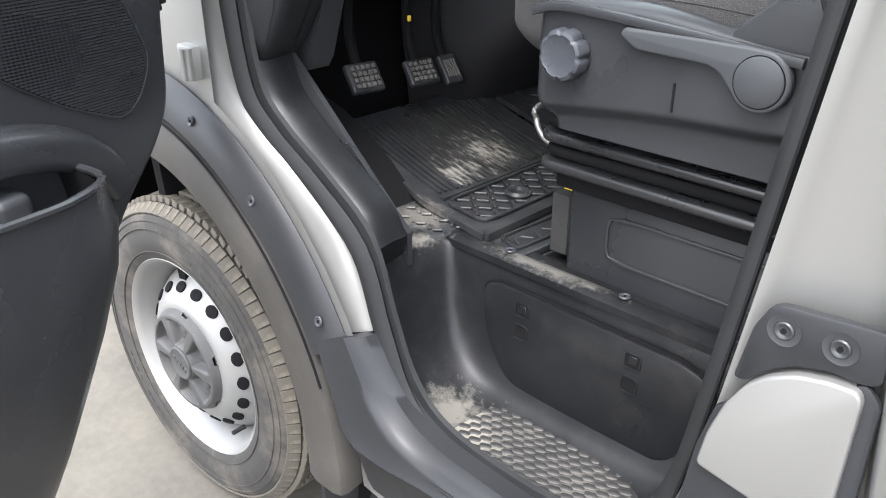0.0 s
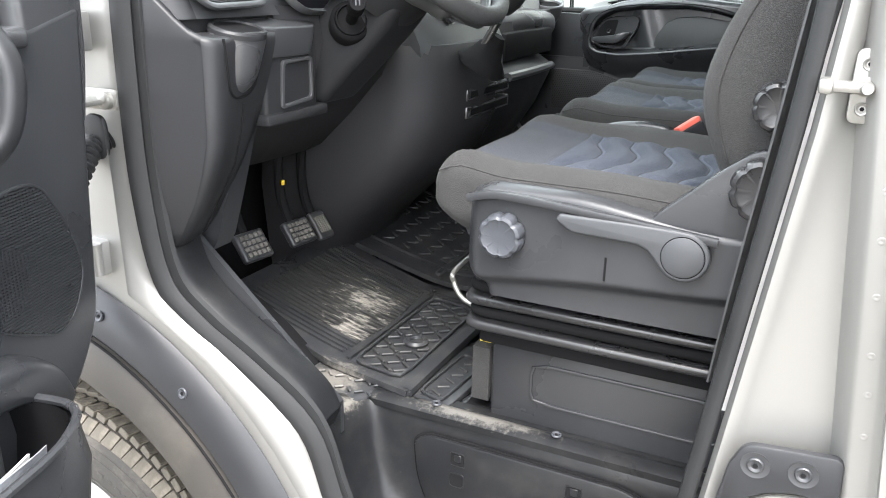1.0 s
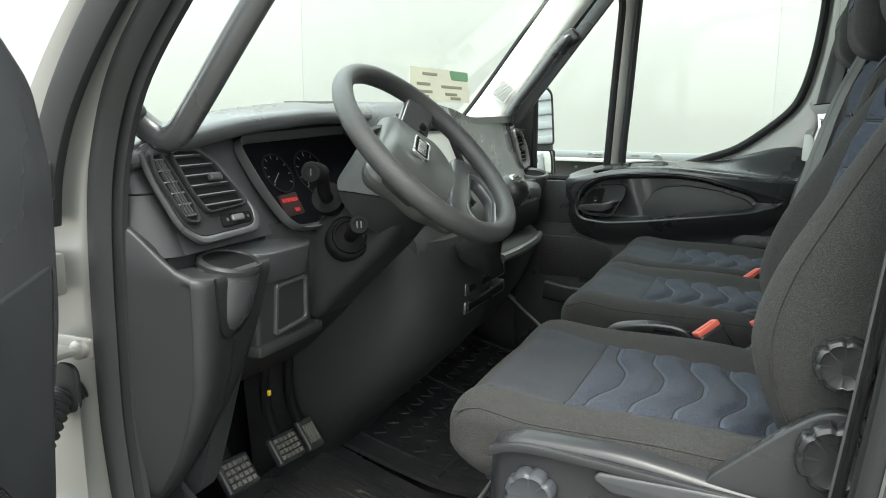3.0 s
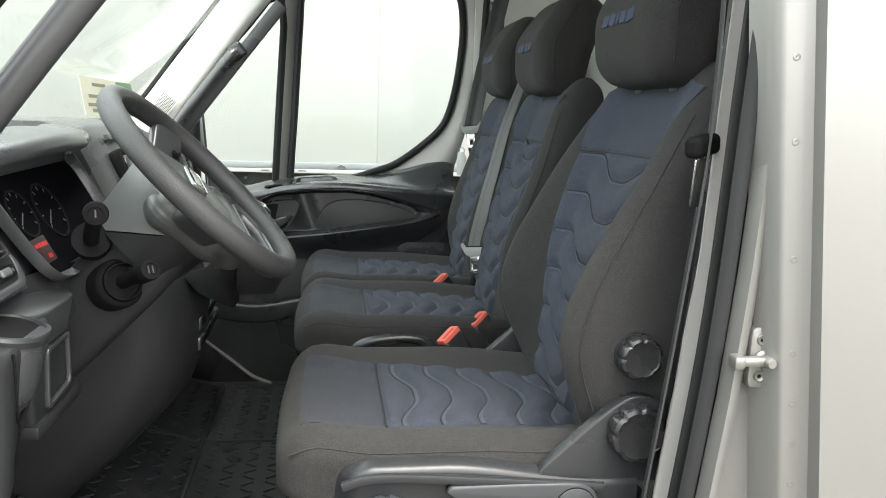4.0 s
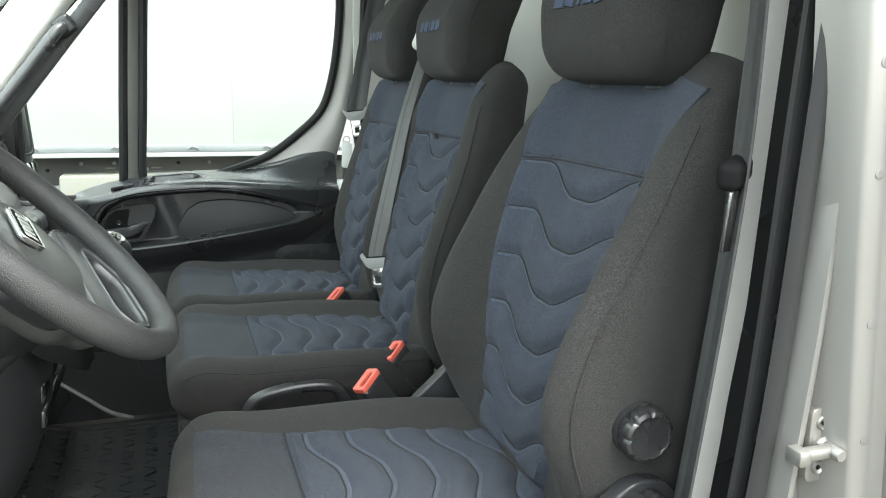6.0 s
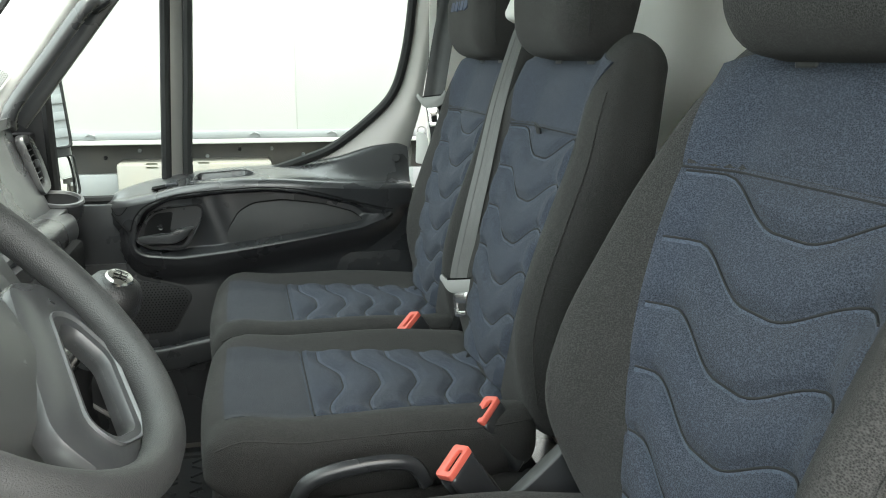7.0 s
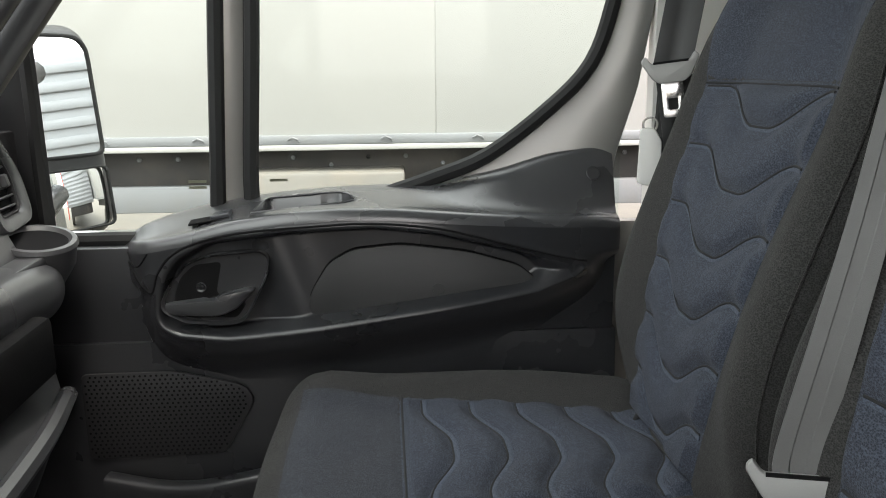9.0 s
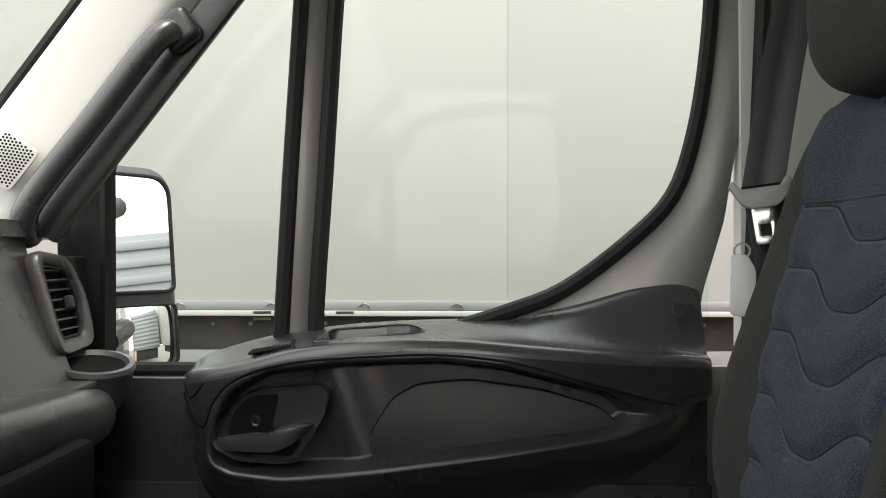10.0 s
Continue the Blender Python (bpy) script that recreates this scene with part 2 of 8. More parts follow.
def stain(m, at, size, color, amount, grain=40.0, low=0.42, high=0.62, weight=0.6, streak=1.0):
    """Dirt in a patch of its own: an uneven blot round a place, broken up by noise."""
    nt, n = m.node_tree, m.node_tree.nodes
    b = n["Principled BSDF"]
    tc, mp, gr, nz, md, rg, mx = (n.new("ShaderNode" + k) for k in ("TexCoord", "Mapping", "TexGradient", "TexNoise", "Math", "MapRange", "Mix"))
    mp.vector_type = "TEXTURE"
    mp.inputs["Location"].default_value, mp.inputs["Scale"].default_value = at, size
    gr.gradient_type = "QUADRATIC_SPHERE"
    nz.inputs["Scale"].default_value, nz.inputs["Detail"].default_value, nz.inputs["Roughness"].default_value = grain, 9, 0.75
    md.operation = "MULTIPLY_ADD"
    md.inputs[1].default_value = weight
    nt.links.new(tc.outputs["Object"], mp.inputs[0])
    nt.links.new(mp.outputs[0], gr.inputs[0])
    st = n.new("ShaderNodeMapping")
    st.inputs["Scale"].default_value = (streak, 1, 1)
    nt.links.new(tc.outputs["Object"], st.inputs["Vector"])
    nt.links.new(st.outputs[0], nz.inputs["Vector"])
    nt.links.new(gr.outputs[0], md.inputs[0])
    nt.links.new(nz.outputs[0], md.inputs[2])
    rg.inputs[1].default_value, rg.inputs[2].default_value, rg.inputs[4].default_value = low + 0.2, high + 0.2, amount
    nt.links.new(md.outputs[0], rg.inputs[0])
    mx.data_type = "RGBA"
    nt.links.new(rg.outputs[0], mx.inputs[0])
    nt.links.new(b.inputs["Base Color"].links[0].from_socket, mx.inputs[6])
    mx.inputs[7].default_value = (*color, 1)
    nt.links.new(mx.outputs[2], b.inputs["Base Color"])
    return m


stain(STEP, (-0.73, 0.12, 0.485), (0.14, 0.14, 0.10), (0.24, 0.225, 0.195), 0.5, 60, 0.46, 0.72)
stain(STEP, (-0.66, 0.27, 0.73), (0.30, 0.06, 0.03), (0.20, 0.19, 0.17), 0.4, 90, 0.5, 0.72)
stain(STEP, (-0.87, 0.20, 0.73), (0.10, 0.12, 0.04), (0.22, 0.205, 0.18), 0.45, 90, 0.5, 0.70)
stain(DUSTY, (-0.70, 0.10, 0.485), (0.20, 0.16, 0.10), (0.28, 0.26, 0.22), 0.7, 30)
stain(RUBBER, (-0.95, 0.27, 0.73), (0.16, 0.14, 0.08), (0.22, 0.205, 0.18), 0.45, 90, 0.52, 0.70)
for at, size in (((-1.02, 0.42, 0.745), (0.17, 0.26, 0.2)), ((-1.06, 0.56, 0.75), (0.20, 0.20, 0.2))):
    stain(SCUFFED, at, size, (0.30, 0.285, 0.255), 0.8, 110, 0.44, 0.56, 0.26, 0.22)


# ---- shape helpers ----
def part(name, bm, material, parent=None, label="", smooth=38):
    """One mesh object from a bmesh in world metres, under parent if there is one."""
    me = bpy.data.meshes.new(name)
    bmesh.ops.recalc_face_normals(bm, faces=bm.faces[:])
    bm.to_mesh(me)
    bm.free()
    me.materials.append(material)
    if smooth:
        me.shade_smooth()
        me.set_sharp_from_angle(angle=radians(smooth))
    ob = new(name, me)
    if parent is not None:
        ob.parent = parent
        top = parent
        while top.parent is not None:
            top = top.parent
        if parent == top:
            ob.matrix_parent_inverse = top.matrix_basis.inverted()
    if label:
        tagged(ob, label)
    return ob


def thing(name, at, label, category, group="", kind=""):
    """An Empty at the base of a thing made of parts."""
    ob = new(name)
    ob.empty_display_size = 0.05
    ob.matrix_basis = Matrix.Translation(at)
    return tagged(ob, label, category, group, kind)


def add(*bms):
    """Several bmeshes as one."""
    out = bms[0]
    for b in bms[1:]:
        me = bpy.data.meshes.new("tmp")
        b.to_mesh(me)
        b.free()
        out.from_mesh(me)
        bpy.data.meshes.remove(me)
    return out


def moved(bm, m):
    bmesh.ops.transform(bm, matrix=m, verts=bm.verts[:])
    return bm


def basis(origin, u, v):
    """The frame at origin whose first two axes are u and (nearly) v."""
    u = Vector(u).normalized()
    n = u.cross(Vector(v)).normalized()
    w = n.cross(u)
    return Matrix(((u.x, w.x, n.x, origin[0]), (u.y, w.y, n.y, origin[1]), (u.z, w.z, n.z, origin[2]), (0, 0, 0, 1)))


def bevelled(bm, width, seg=2, angle=30):
    if width > 0:
        edges = [e for e in bm.edges if len(e.link_faces) == 2 and e.calc_face_angle(0) > radians(angle)]
        bmesh.ops.bevel(bm, geom=edges, offset=width, segments=seg, profile=0.5, affect="EDGES", clamp_overlap=True)
    return bm


def box(x0, x1, y0, y1, z0, z1, bevel=0.004, seg=2, m=None):
    bm = bmesh.new()
    bmesh.ops.create_cube(bm, size=1, matrix=Matrix.Translation(((x0 + x1) / 2, (y0 + y1) / 2, (z0 + z1) / 2)) @ Matrix.Diagonal((x1 - x0, y1 - y0, z1 - z0, 1)))
    bevelled(bm, bevel, seg)
    return moved(bm, m) if m else bm


def rounded(points, r, n=5):
    """A closed outline with its corners rounded; r a number or one for each corner."""
    out = []
    pts = [Vector(p) for p in points]
    for i, p in enumerate(pts):
        a, b = pts[i - 1], pts[(i + 1) % len(pts)]
        ri = r[i] if isinstance(r, (list, tuple)) else r
        da, db = (a - p), (b - p)
        ri = min(ri, da.length * 0.48, db.length * 0.48)
        pa, pb = p + da.normalized() * ri, p + db.normalized() * ri
        for k in range(n + 1):
            t = k / n
            out.append(pa * (1 - t) ** 2 + p * 2 * t * (1 - t) + pb * t * t)
    return out


def smooth_line(points, step=6, closed=False):
    """A Catmull-Rom line through points of any dimension."""
    pts = [Vector(p) for p in points]
    out, n = [], len(pts)
    for i in range(n if closed else n - 1):
        if closed:
            a, b, c, d = pts[i - 1], pts[i], pts[(i + 1) % n], pts[(i + 2) % n]
        else:
            a, b, c, d = pts[max(i - 1, 0)], pts[i], pts[i + 1], pts[min(i + 2, n - 1)]
        for k in range(step):
            t = k / step
            out.append(0.5 * ((2 * b) + (c - a) * t + (2 * a - 5 * b + 4 * c - d) * t * t + (3 * b - a - 3 * c + d) * t ** 3))
    if not closed:
        out.append(pts[-1])
    return out


def plate(outline, depth, m, bevel=0.002, seg=2):
    """A flat outline in the plane of frame m, thickened along its normal from 0 to depth."""
    bm = bmesh.new()
    lo = [bm.verts.new((p[0], p[1], 0)) for p in outline]
    hi = [bm.verts.new((p[0], p[1], depth)) for p in outline]
    bm.faces.new(lo[::-1])
    bm.faces.new(hi)
    n = len(lo)
    for i in range(n):
        bm.faces.new((lo[i], lo[(i + 1) % n], hi[(i + 1) % n], hi[i]))
    bmesh.ops.recalc_face_normals(bm, faces=bm.faces[:])
    bevelled(bm, bevel, seg, 40)
    return moved(bm, m)


def ring(outer, inner, depth, m, bevel=0.002, n=64, inner_depth=None):
    """A frame between two outlines round one middle, thickened along the normal of m."""
    c = sum((Vector(p[:2]) for p in inner), Vector((0, 0))) / len(inner)

    def cast(poly):
        out = []
        pts = [Vector(p[:2]) - c for p in poly]
        for k in range(n):
            a = 2 * math.pi * k / n
            d = Vector((math.cos(a), math.sin(a)))
            best = None
            for i in range(len(pts)):
                p, q = pts[i - 1], pts[i]
                e = q - p
                den = d.x * e.y - d.y * e.x
                if abs(den) < 1e-12:
                    continue
                t = (p.x * e.y - p.y * e.x) / den
                s = (p.x * d.y - p.y * d.x) / den
                if t > 0 and -1e-6 <= s <= 1 + 1e-6 and (best is None or t > best):
                    best = t
            out.append(c + d * (best or 0.001))
        return out
    o, i_ = cast(outer), cast(inner)
    di = depth if inner_depth is None else inner_depth
    bm = bmesh.new()
    rows = [[bm.verts.new((*p, 0)) for p in o], [bm.verts.new((*p, depth)) for p in o], [bm.verts.new((*p, di)) for p in i_], [bm.verts.new((*p, 0)) for p in i_]]
    for a in range(4):
        r, s = rows[a], rows[(a + 1) % 4]
        for k in range(n):
            bm.faces.new((r[k], r[(k + 1) % n], s[(k + 1) % n], s[k]))
    bmesh.ops.recalc_face_normals(bm, faces=bm.faces[:])
    bevelled(bm, bevel, 2, 40)
    return moved(bm, m)


def loft(rings, closed_ring=True, caps=True, closed_path=False):
    """A skin over rings of equally many points."""
    bm = bmesh.new()
    vs = [[bm.verts.new(p) for p in r] for r in rings]
    n = len(vs[0])
    for a in range(len(vs) if closed_path else len(vs) - 1):
        r, s = vs[a], vs[(a + 1) % len(vs)]
        for k in range(n if closed_ring else n - 1):
            bm.faces.new((r[k], r[(k + 1) % n], s[(k + 1) % n], s[k]))
    if caps and closed_ring and not closed_path:
        bm.faces.new(vs[0][::-1])
        bm.faces.new(vs[-1])
    return bm


def sweep(path, section, up=(0, 0, 1), closed=False, scale=None):
    """A section (a, b) carried along a path: a across it, b towards up."""
    pts = [Vector(p) for p in path]
    rings = []
    for i, p in enumerate(pts):
        a = pts[i - 1] if (i or closed) else p
        b = pts[(i + 1) % len(pts)] if (i < len(pts) - 1 or closed) else p
        d = (b - a).normalized()
        u = Vector(up) if not callable(up) else Vector(up(i / max(1, len(pts) - 1)))
        side = d.cross(u).normalized()
        v = side.cross(d).normalized()
        k = scale(i / max(1, len(pts) - 1)) if scale else 1
        rings.append([p + side * (s[0] * k) + v * (s[1] * k) for s in section])
    return loft(rings, closed_path=closed)


def circle(r, n=12, ry=None):
    return [(r * math.cos(2 * math.pi * k / n), (ry or r) * math.sin(2 * math.pi * k / n)) for k in range(n)]


def tube(path, r, n=12, closed=False, up=(0.12, 0.31, 0.94), ry=None, scale=None):
    return sweep(path, circle(r, n, ry), up, closed, scale)


def lathe(profile, m, n=32, ripple=None, caps=True):
    """A profile of (radius, height) turned round the normal of frame m. ripple(angle, index) scales the radius."""
    bm = bmesh.new()
    rows = []
    for j, (r, h) in enumerate(profile):
        rows.append([bm.verts.new((r * (ripple(2 * math.pi * k / n, j) if ripple else 1) * math.cos(2 * math.pi * k / n),
                                   r * (ripple(2 * math.pi * k / n, j) if ripple else 1) * math.sin(2 * math.pi * k / n), h)) for k in range(n)])
    for a, b in zip(rows, rows[1:]):
        for k in range(n):
            bm.faces.new((a[k], a[(k + 1) % n], b[(k + 1) % n], b[k]))
    if caps:
        bm.faces.new(rows[0][::-1])
        bm.faces.new(rows[-1])
    return moved(bm, m)


def soft_box(sx, sy, sz, r, n=(16, 16, 8), deform=None, m=None):
    """A box with round edges on a fine grid, which deform(x, y, z) may bend. Centre at 0."""
    h = (sx / 2, sy / 2, sz / 2)
    axes = []
    for k in range(3):
        rr = min(r, h[k] * 0.98)
        edge = [h[k] - rr + rr * math.tan(math.pi / 4 * j / 4) for j in range(1, 5)]
        core = [-(h[k] - rr) + 2 * (h[k] - rr) * j / n[k] for j in range(n[k] + 1)]
        axes.append([-e for e in edge[::-1]] + core + edge)
    bm = bmesh.new()
    found = {}

    def vert(i, j, k):
        key = (i, j, k)
        if key not in found:
            q = Vector((axes[0][i], axes[1][j], axes[2][k]))
            core = Vector([max(-(h[a] - min(r, h[a] * .98)), min(h[a] - min(r, h[a] * .98), q[a])) for a in range(3)])
            d = q - core
            e = [d[a] / min(r, h[a] * .98) for a in range(3)]
            ln = math.sqrt(sum(v * v for v in e)) or 1
            p = core + Vector([e[a] / ln * min(r, h[a] * .98) for a in range(3)])
            if deform:
                p = Vector(deform(*p))
            found[key] = bm.verts.new(p)
        return found[key]
    n0, n1, n2 = (len(a) - 1 for a in axes)
    for a, b, c, fix in ((0, 1, 2, n2), (0, 1, 2, 0), (0, 2, 1, n1), (0, 2, 1, 0), (1, 2, 0, n0), (1, 2, 0, 0)):
        na, nb = (n0, n1, n2)[a], (n0, n1, n2)[b]
        for i in range(na):
            for j in range(nb):
                quad = []
                for di, dj in ((0, 0), (1, 0), (1, 1), (0, 1)):
                    idx = [0, 0, 0]
                    idx[a], idx[b], idx[c] = i + di, j + dj, fix
                    quad.append(vert(*idx))
                bm.faces.new(quad)
    return moved(bm, m) if m else bm


def sheet(fn, nu, nv, thick=0.0, direction=(0, 0, -1)):
    """A surface fn(u, v) over 0..1, closed to a body of some thickness."""
    bm = bmesh.new()
    d = Vector(direction) * thick
    top = [[bm.verts.new(fn(i / nu, j / nv)) for j in range(nv + 1)] for i in range(nu + 1)]
    for i in range(nu):
        for j in range(nv):
            bm.faces.new((top[i][j], top[i + 1][j], top[i + 1][j + 1], top[i][j + 1]))
    if thick:
        low = [[bm.verts.new(v.co + d) for v in row] for row in top]
        for i in range(nu):
            for j in range(nv):
                bm.faces.new((low[i][j + 1], low[i + 1][j + 1], low[i + 1][j], low[i][j]))
        for i in range(nu):
            bm.faces.new((top[i + 1][0], top[i][0], low[i][0], low[i + 1][0]))
            bm.faces.new((top[i][nv], top[i + 1][nv], low[i + 1][nv], low[i][nv]))
        for j in range(nv):
            bm.faces.new((top[0][j], top[0][j + 1], low[0][j + 1], low[0][j]))
            bm.faces.new((top[nu][j + 1], top[nu][j], low[nu][j], low[nu][j + 1]))
    return bm


def inside_by(outline, X, Z):
    """How far each point lies inside an outline (outside: minus)."""
    best = np.full(X.shape, 1e9)
    odd = np.zeros(X.shape, bool)
    for k in range(len(outline)):
        ax, az, bx, bz = outline[k - 1][0], outline[k - 1][1], outline[k][0], outline[k][1]
        ex, ez = bx - ax, bz - az
        t = np.clip(((X - ax) * ex + (Z - az) * ez) / (ex * ex + ez * ez + 1e-12), 0, 1)
        best = np.minimum(best, np.hypot(X - ax - t * ex, Z - az - t * ez))
        if abs(ez) > 1e-9:
            odd ^= ((az > Z) != (bz > Z)) & (X < ax + (Z - az) * ex / ez)
    return np.where(odd, best, -best)


def eased(x):
    x = np.clip(x, 0, 1)
    return x * x * (3 - 2 * x)


def skin(P):
    """A fine open surface from a grid of points (rows, columns, 3)."""
    n, m = P.shape[:2]
    me = bpy.data.meshes.new("skin")
    me.from_pydata(P.reshape(-1, 3).tolist(), [], [(i * m + j, (i + 1) * m + j, (i + 1) * m + j + 1, i * m + j + 1) for i in range(n - 1) for j in range(m - 1)])
    bm = bmesh.new()
    bm.from_mesh(me)
    bpy.data.meshes.remove(me)
    return bm


def span(outline, y):
    """The first and last x at which an outline crosses a height."""
    xs = []
    for k in range(len(outline)):
        a, b = outline[k - 1], outline[k]
        if (a[1] - y) * (b[1] - y) < 0:
            xs.append(a[0] + (b[0] - a[0]) * (y - a[1]) / (b[1] - a[1]))
    return (min(xs), max(xs)) if len(xs) > 1 else None


def ease(x):
    x = max(0.0, min(1.0, x))
    return x * x * (3 - 2 * x)


def screw(m, r=0.008, parent=None, material=None):
    """A round recessed-head screw: a dished rim with a dark socket."""
    rim = part("screw", add(lathe([(r, 0), (r, 0.0015), (r * 0.86, 0.0028), (r * 0.62, 0.0022), (r * 0.5, 0.0012)], m, 16)), material or KNOB, parent)
    part("screw_socket", lathe([(r * 0.32, 0.0012), (r * 0.32, 0.0024)], m, 6), BLACK, rim)
    return rim


# ---- yard ----
def xz(y):
    """The frame of an upright plane at y, coordinates x and z, normal towards the driver's side."""
    return basis((0, y, 0), (1, 0, 0), (0, 0, 1))


def make_ground():
    def f(u, v):
        x, y = (u - 0.5) * 2, (v - 0.5) * 2
        x, y = 160 * x ** 3 + 4 * x, 160 * y ** 3 + 4 * y
        near = max(0.0, 1 - math.hypot(x, y) / 8)
        return (x - 1, y, -0.006 + 0.006 * near * noise.noise((x * 2.5, y * 2.5, 0)))
    return tagged(part("ground", sheet(f, 90, 90), CONCRETE), "pale dusty concrete yard around the van", "ground", kind="structure")


make_ground()


def make_trailer():
    t = thing("trailer", (-2, 4.9, 0), "white box trailer parked beside the van", "trailer")
    x = -12.78
    while x < 6.5:
        part("side_panel", box(x + 0.002, x + 3.098, 4.15, 4.19, 1.30, 4.0, 0.002), TRAILER_WHITE, t)
        x += 3.1
    part("box_body", box(-12.78, 5.82, 4.153, 6.6, 1.305, 3.98, 0.001), TRAILER_WHITE, t)
    part("side_rail", box(-12.8, 5.84, 4.135, 4.20, 1.262, 1.303, 0.005), TRAILER_RAIL, t)
    part("rail_flange", box(-12.8, 5.84, 4.13, 4.20, 1.237, 1.261, 0.004), TRAILER_WHITE, t)
    for k in range(46):
        px = -12.6 + 0.4 * k
        if -3.6 < px < 1.5:
            tr = part("tie_ring", add(tube([(px - 0.02, 4.133, 1.283), (px, 4.126, 1.294), (px + 0.022, 4.127, 1.285), (px + 0.028, 4.133, 1.274)], 0.0045, 6)), TRAILER_RAIL, t)
    beam = part("chassis_beam", box(-12.7, 5.8, 4.30, 4.40, 0.98, 1.245, 0.004), TRAILER_DARK, t, "rust-flecked black chassis beam with bolt holes")
    for k in range(30):
        px = -3.4 + 0.17 * k
        part("bolt", lathe([(0.011, 0), (0.011, 0.008), (0.006, 0.012)], basis((px, 4.30, 1.19 - 0.035 * (k % 3 == 0)), (1, 0, 0), (0, 0, 1)), 6), TRAILER_RAIL if k % 4 else BLACK, beam)
    part("side_guard", box(-6.0, 3.0, 4.20, 4.235, 0.965, 1.082, 0.006), TRAILER_RAIL, t, "grey side guard rail")
    part("side_guard", box(-6.0, 3.0, 4.20, 4.235, 0.62, 0.74, 0.006), TRAILER_RAIL, t, "grey side guard rail")
    part("tool_box", box(-1.285, -0.520, 4.10, 4.6, 0.62, 1.145, 0.015), mat("tool_box_beige", (0.15, 0.145, 0.13), 0.5, var=0.1, scale=3, grain=80, bump=0.05, dirt=(0.2, 0.17, 0.13), dirt_amount=0.5), t, "beige grey tool box under the trailer")
    for px in (-5.5, -3.0, 0.2, 2.6):
        part("guard_post", box(px, px + 0.06, 4.235, 4.29, 0.5, 1.2, 0.004), TRAILER_DARK, t)
    for px in (2.0, 3.2, 4.4):
        part("trailer_wheel", lathe([(0.30, 0), (0.48, 0.0), (0.5, 0.03), (0.5, 0.25), (0.48, 0.28), (0.3, 0.28)], basis((px, 4.7, 0.5), (1, 0, 0), (0, 0, 1)), 32), TYRE, t)
    for px in (-10.0, -11.2):
        part("landing_leg", box(px, px + 0.14, 4.7, 4.84, 0.0, 1.1, 0.01), TRAILER_DARK, t)


make_trailer()


def make_far_trailer():
    t = thing("ribbed_trailer", (7, 3.2, 0), "grey ribbed curtain-side trailer standing behind the van", "trailer")
    part("body", box(6.5, 19, 1.5, 4.0, 1.2, 3.0, 0.02), RIBBED, t)
    for k in range(9):
        part("rib", box(6.46, 6.5, 1.5, 4.0, 1.3 + 0.19 * k, 1.40 + 0.19 * k, 0.01), RIBBED, t)
    for k in range(20):
        part("side_rib", box(6.7 + 0.6 * k, 6.78 + 0.6 * k, 1.46, 1.5, 1.2, 3.0, 0.01), RIBBED, t)
    part("corner_post", box(6.44, 6.52, 1.44, 1.52, 0.6, 3.1, 0.008), RED, t, "red marker post at the trailer corner")
    part("under_run", box(6.6, 18, 1.7, 3.8, 0.7, 1.2, 0.02), TRAILER_DARK, t)
    for px in (9, 10.3, 16):
        part("trailer_wheel", lathe([(0.30, 0), (0.48, 0.0), (0.5, 0.03), (0.5, 0.25), (0.48, 0.28), (0.3, 0.28)], basis((px, 1.9, 0.5), (1, 0, 0), (0, 0, 1)), 32), TYRE, t)


make_far_trailer()

# ---- body of the van ----
# the rubber-edged outline of the driver's doorway, in x and z, from the top of the rear post round to the front post
DOORWAY = [(-0.195, 1.98), (-0.198, 1.80), (-0.205, 1.65), (-0.214, 1.45), (-0.226, 1.30), (-0.249, 1.10), (-0.270, 0.92), (-0.287, 0.78), (-0.304, 0.66),
           (-0.335, 0.55), (-0.40, 0.487), (-0.56, 0.474), (-0.685, 0.492), (-0.757, 0.55), (-0.803, 0.65), (-0.850, 0.772), (-0.955, 0.848), (-1.055, 0.905),
           (-1.122, 0.972), (-1.148, 1.12), (-1.151, 1.28), (-1.146, 1.43), (-1.128, 1.53), (-1.085, 1.63), (-0.99, 1.75), (-0.86, 1.90), (-0.72, 2.02), (-0.50, 2.06), (-0.30, 2.05)]


def doorway(y):
    """The seal's line: at the rear post it lies deeper in the body."""
    return [(p.x, y + 0.030 * ease((p.x + 0.50) / 0.18), p.y) for p in smooth_line(DOORWAY, 5, True)]


def make_doorway_seal():
    s = thing("doorway_seal", (-0.56, 0.05, 0.46), "black ribbed rubber seal round the driver doorway", "door seal")
    part("seal_bulb", sweep(doorway(0.045), [(0.016 * math.cos(a) * (1 + 0.25 * math.cos(3 * a)), 0.013 * math.sin(a)) for a in [2 * math.pi * k / 12 for k in range(12)]], (0, -1, 0), True,
                            lambda t: 0.55 + 0.45 * ease((t - 0.27) / 0.06) - 0.45 * ease((t - 0.96) / 0.04)), SEAL, s)
    pts = [Vector((p[0], p[2])).lerp(Vector((-0.62, 1.25)), 0.035 - 0.020 * ease((p[0] + 0.50) / 0.18)) for p in doorway(0)]
    part("seal_lip", sweep([(p.x, 0.058 + 0.035 * ease((p.x + 0.50) / 0.18), p.y) for p in pts], [(-0.012, -0.004), (0.012, -0.004), (0.010, 0.004), (-0.010, 0.006)], (0, -1, 0), True, lambda t: 0.62 + 0.38 * ease((t - 0.27) / 0.06) - 0.38 * ease((t - 0.96) / 0.04)), SEAL, s)


make_doorway_seal()
WHEEL_AT = Vector((-1.405, 0.0, 0.345))


def arch(r, deg, y):
    return (WHEEL_AT.x + r * math.cos(radians(deg)), y, WHEEL_AT.z + r * math.sin(radians(deg)))


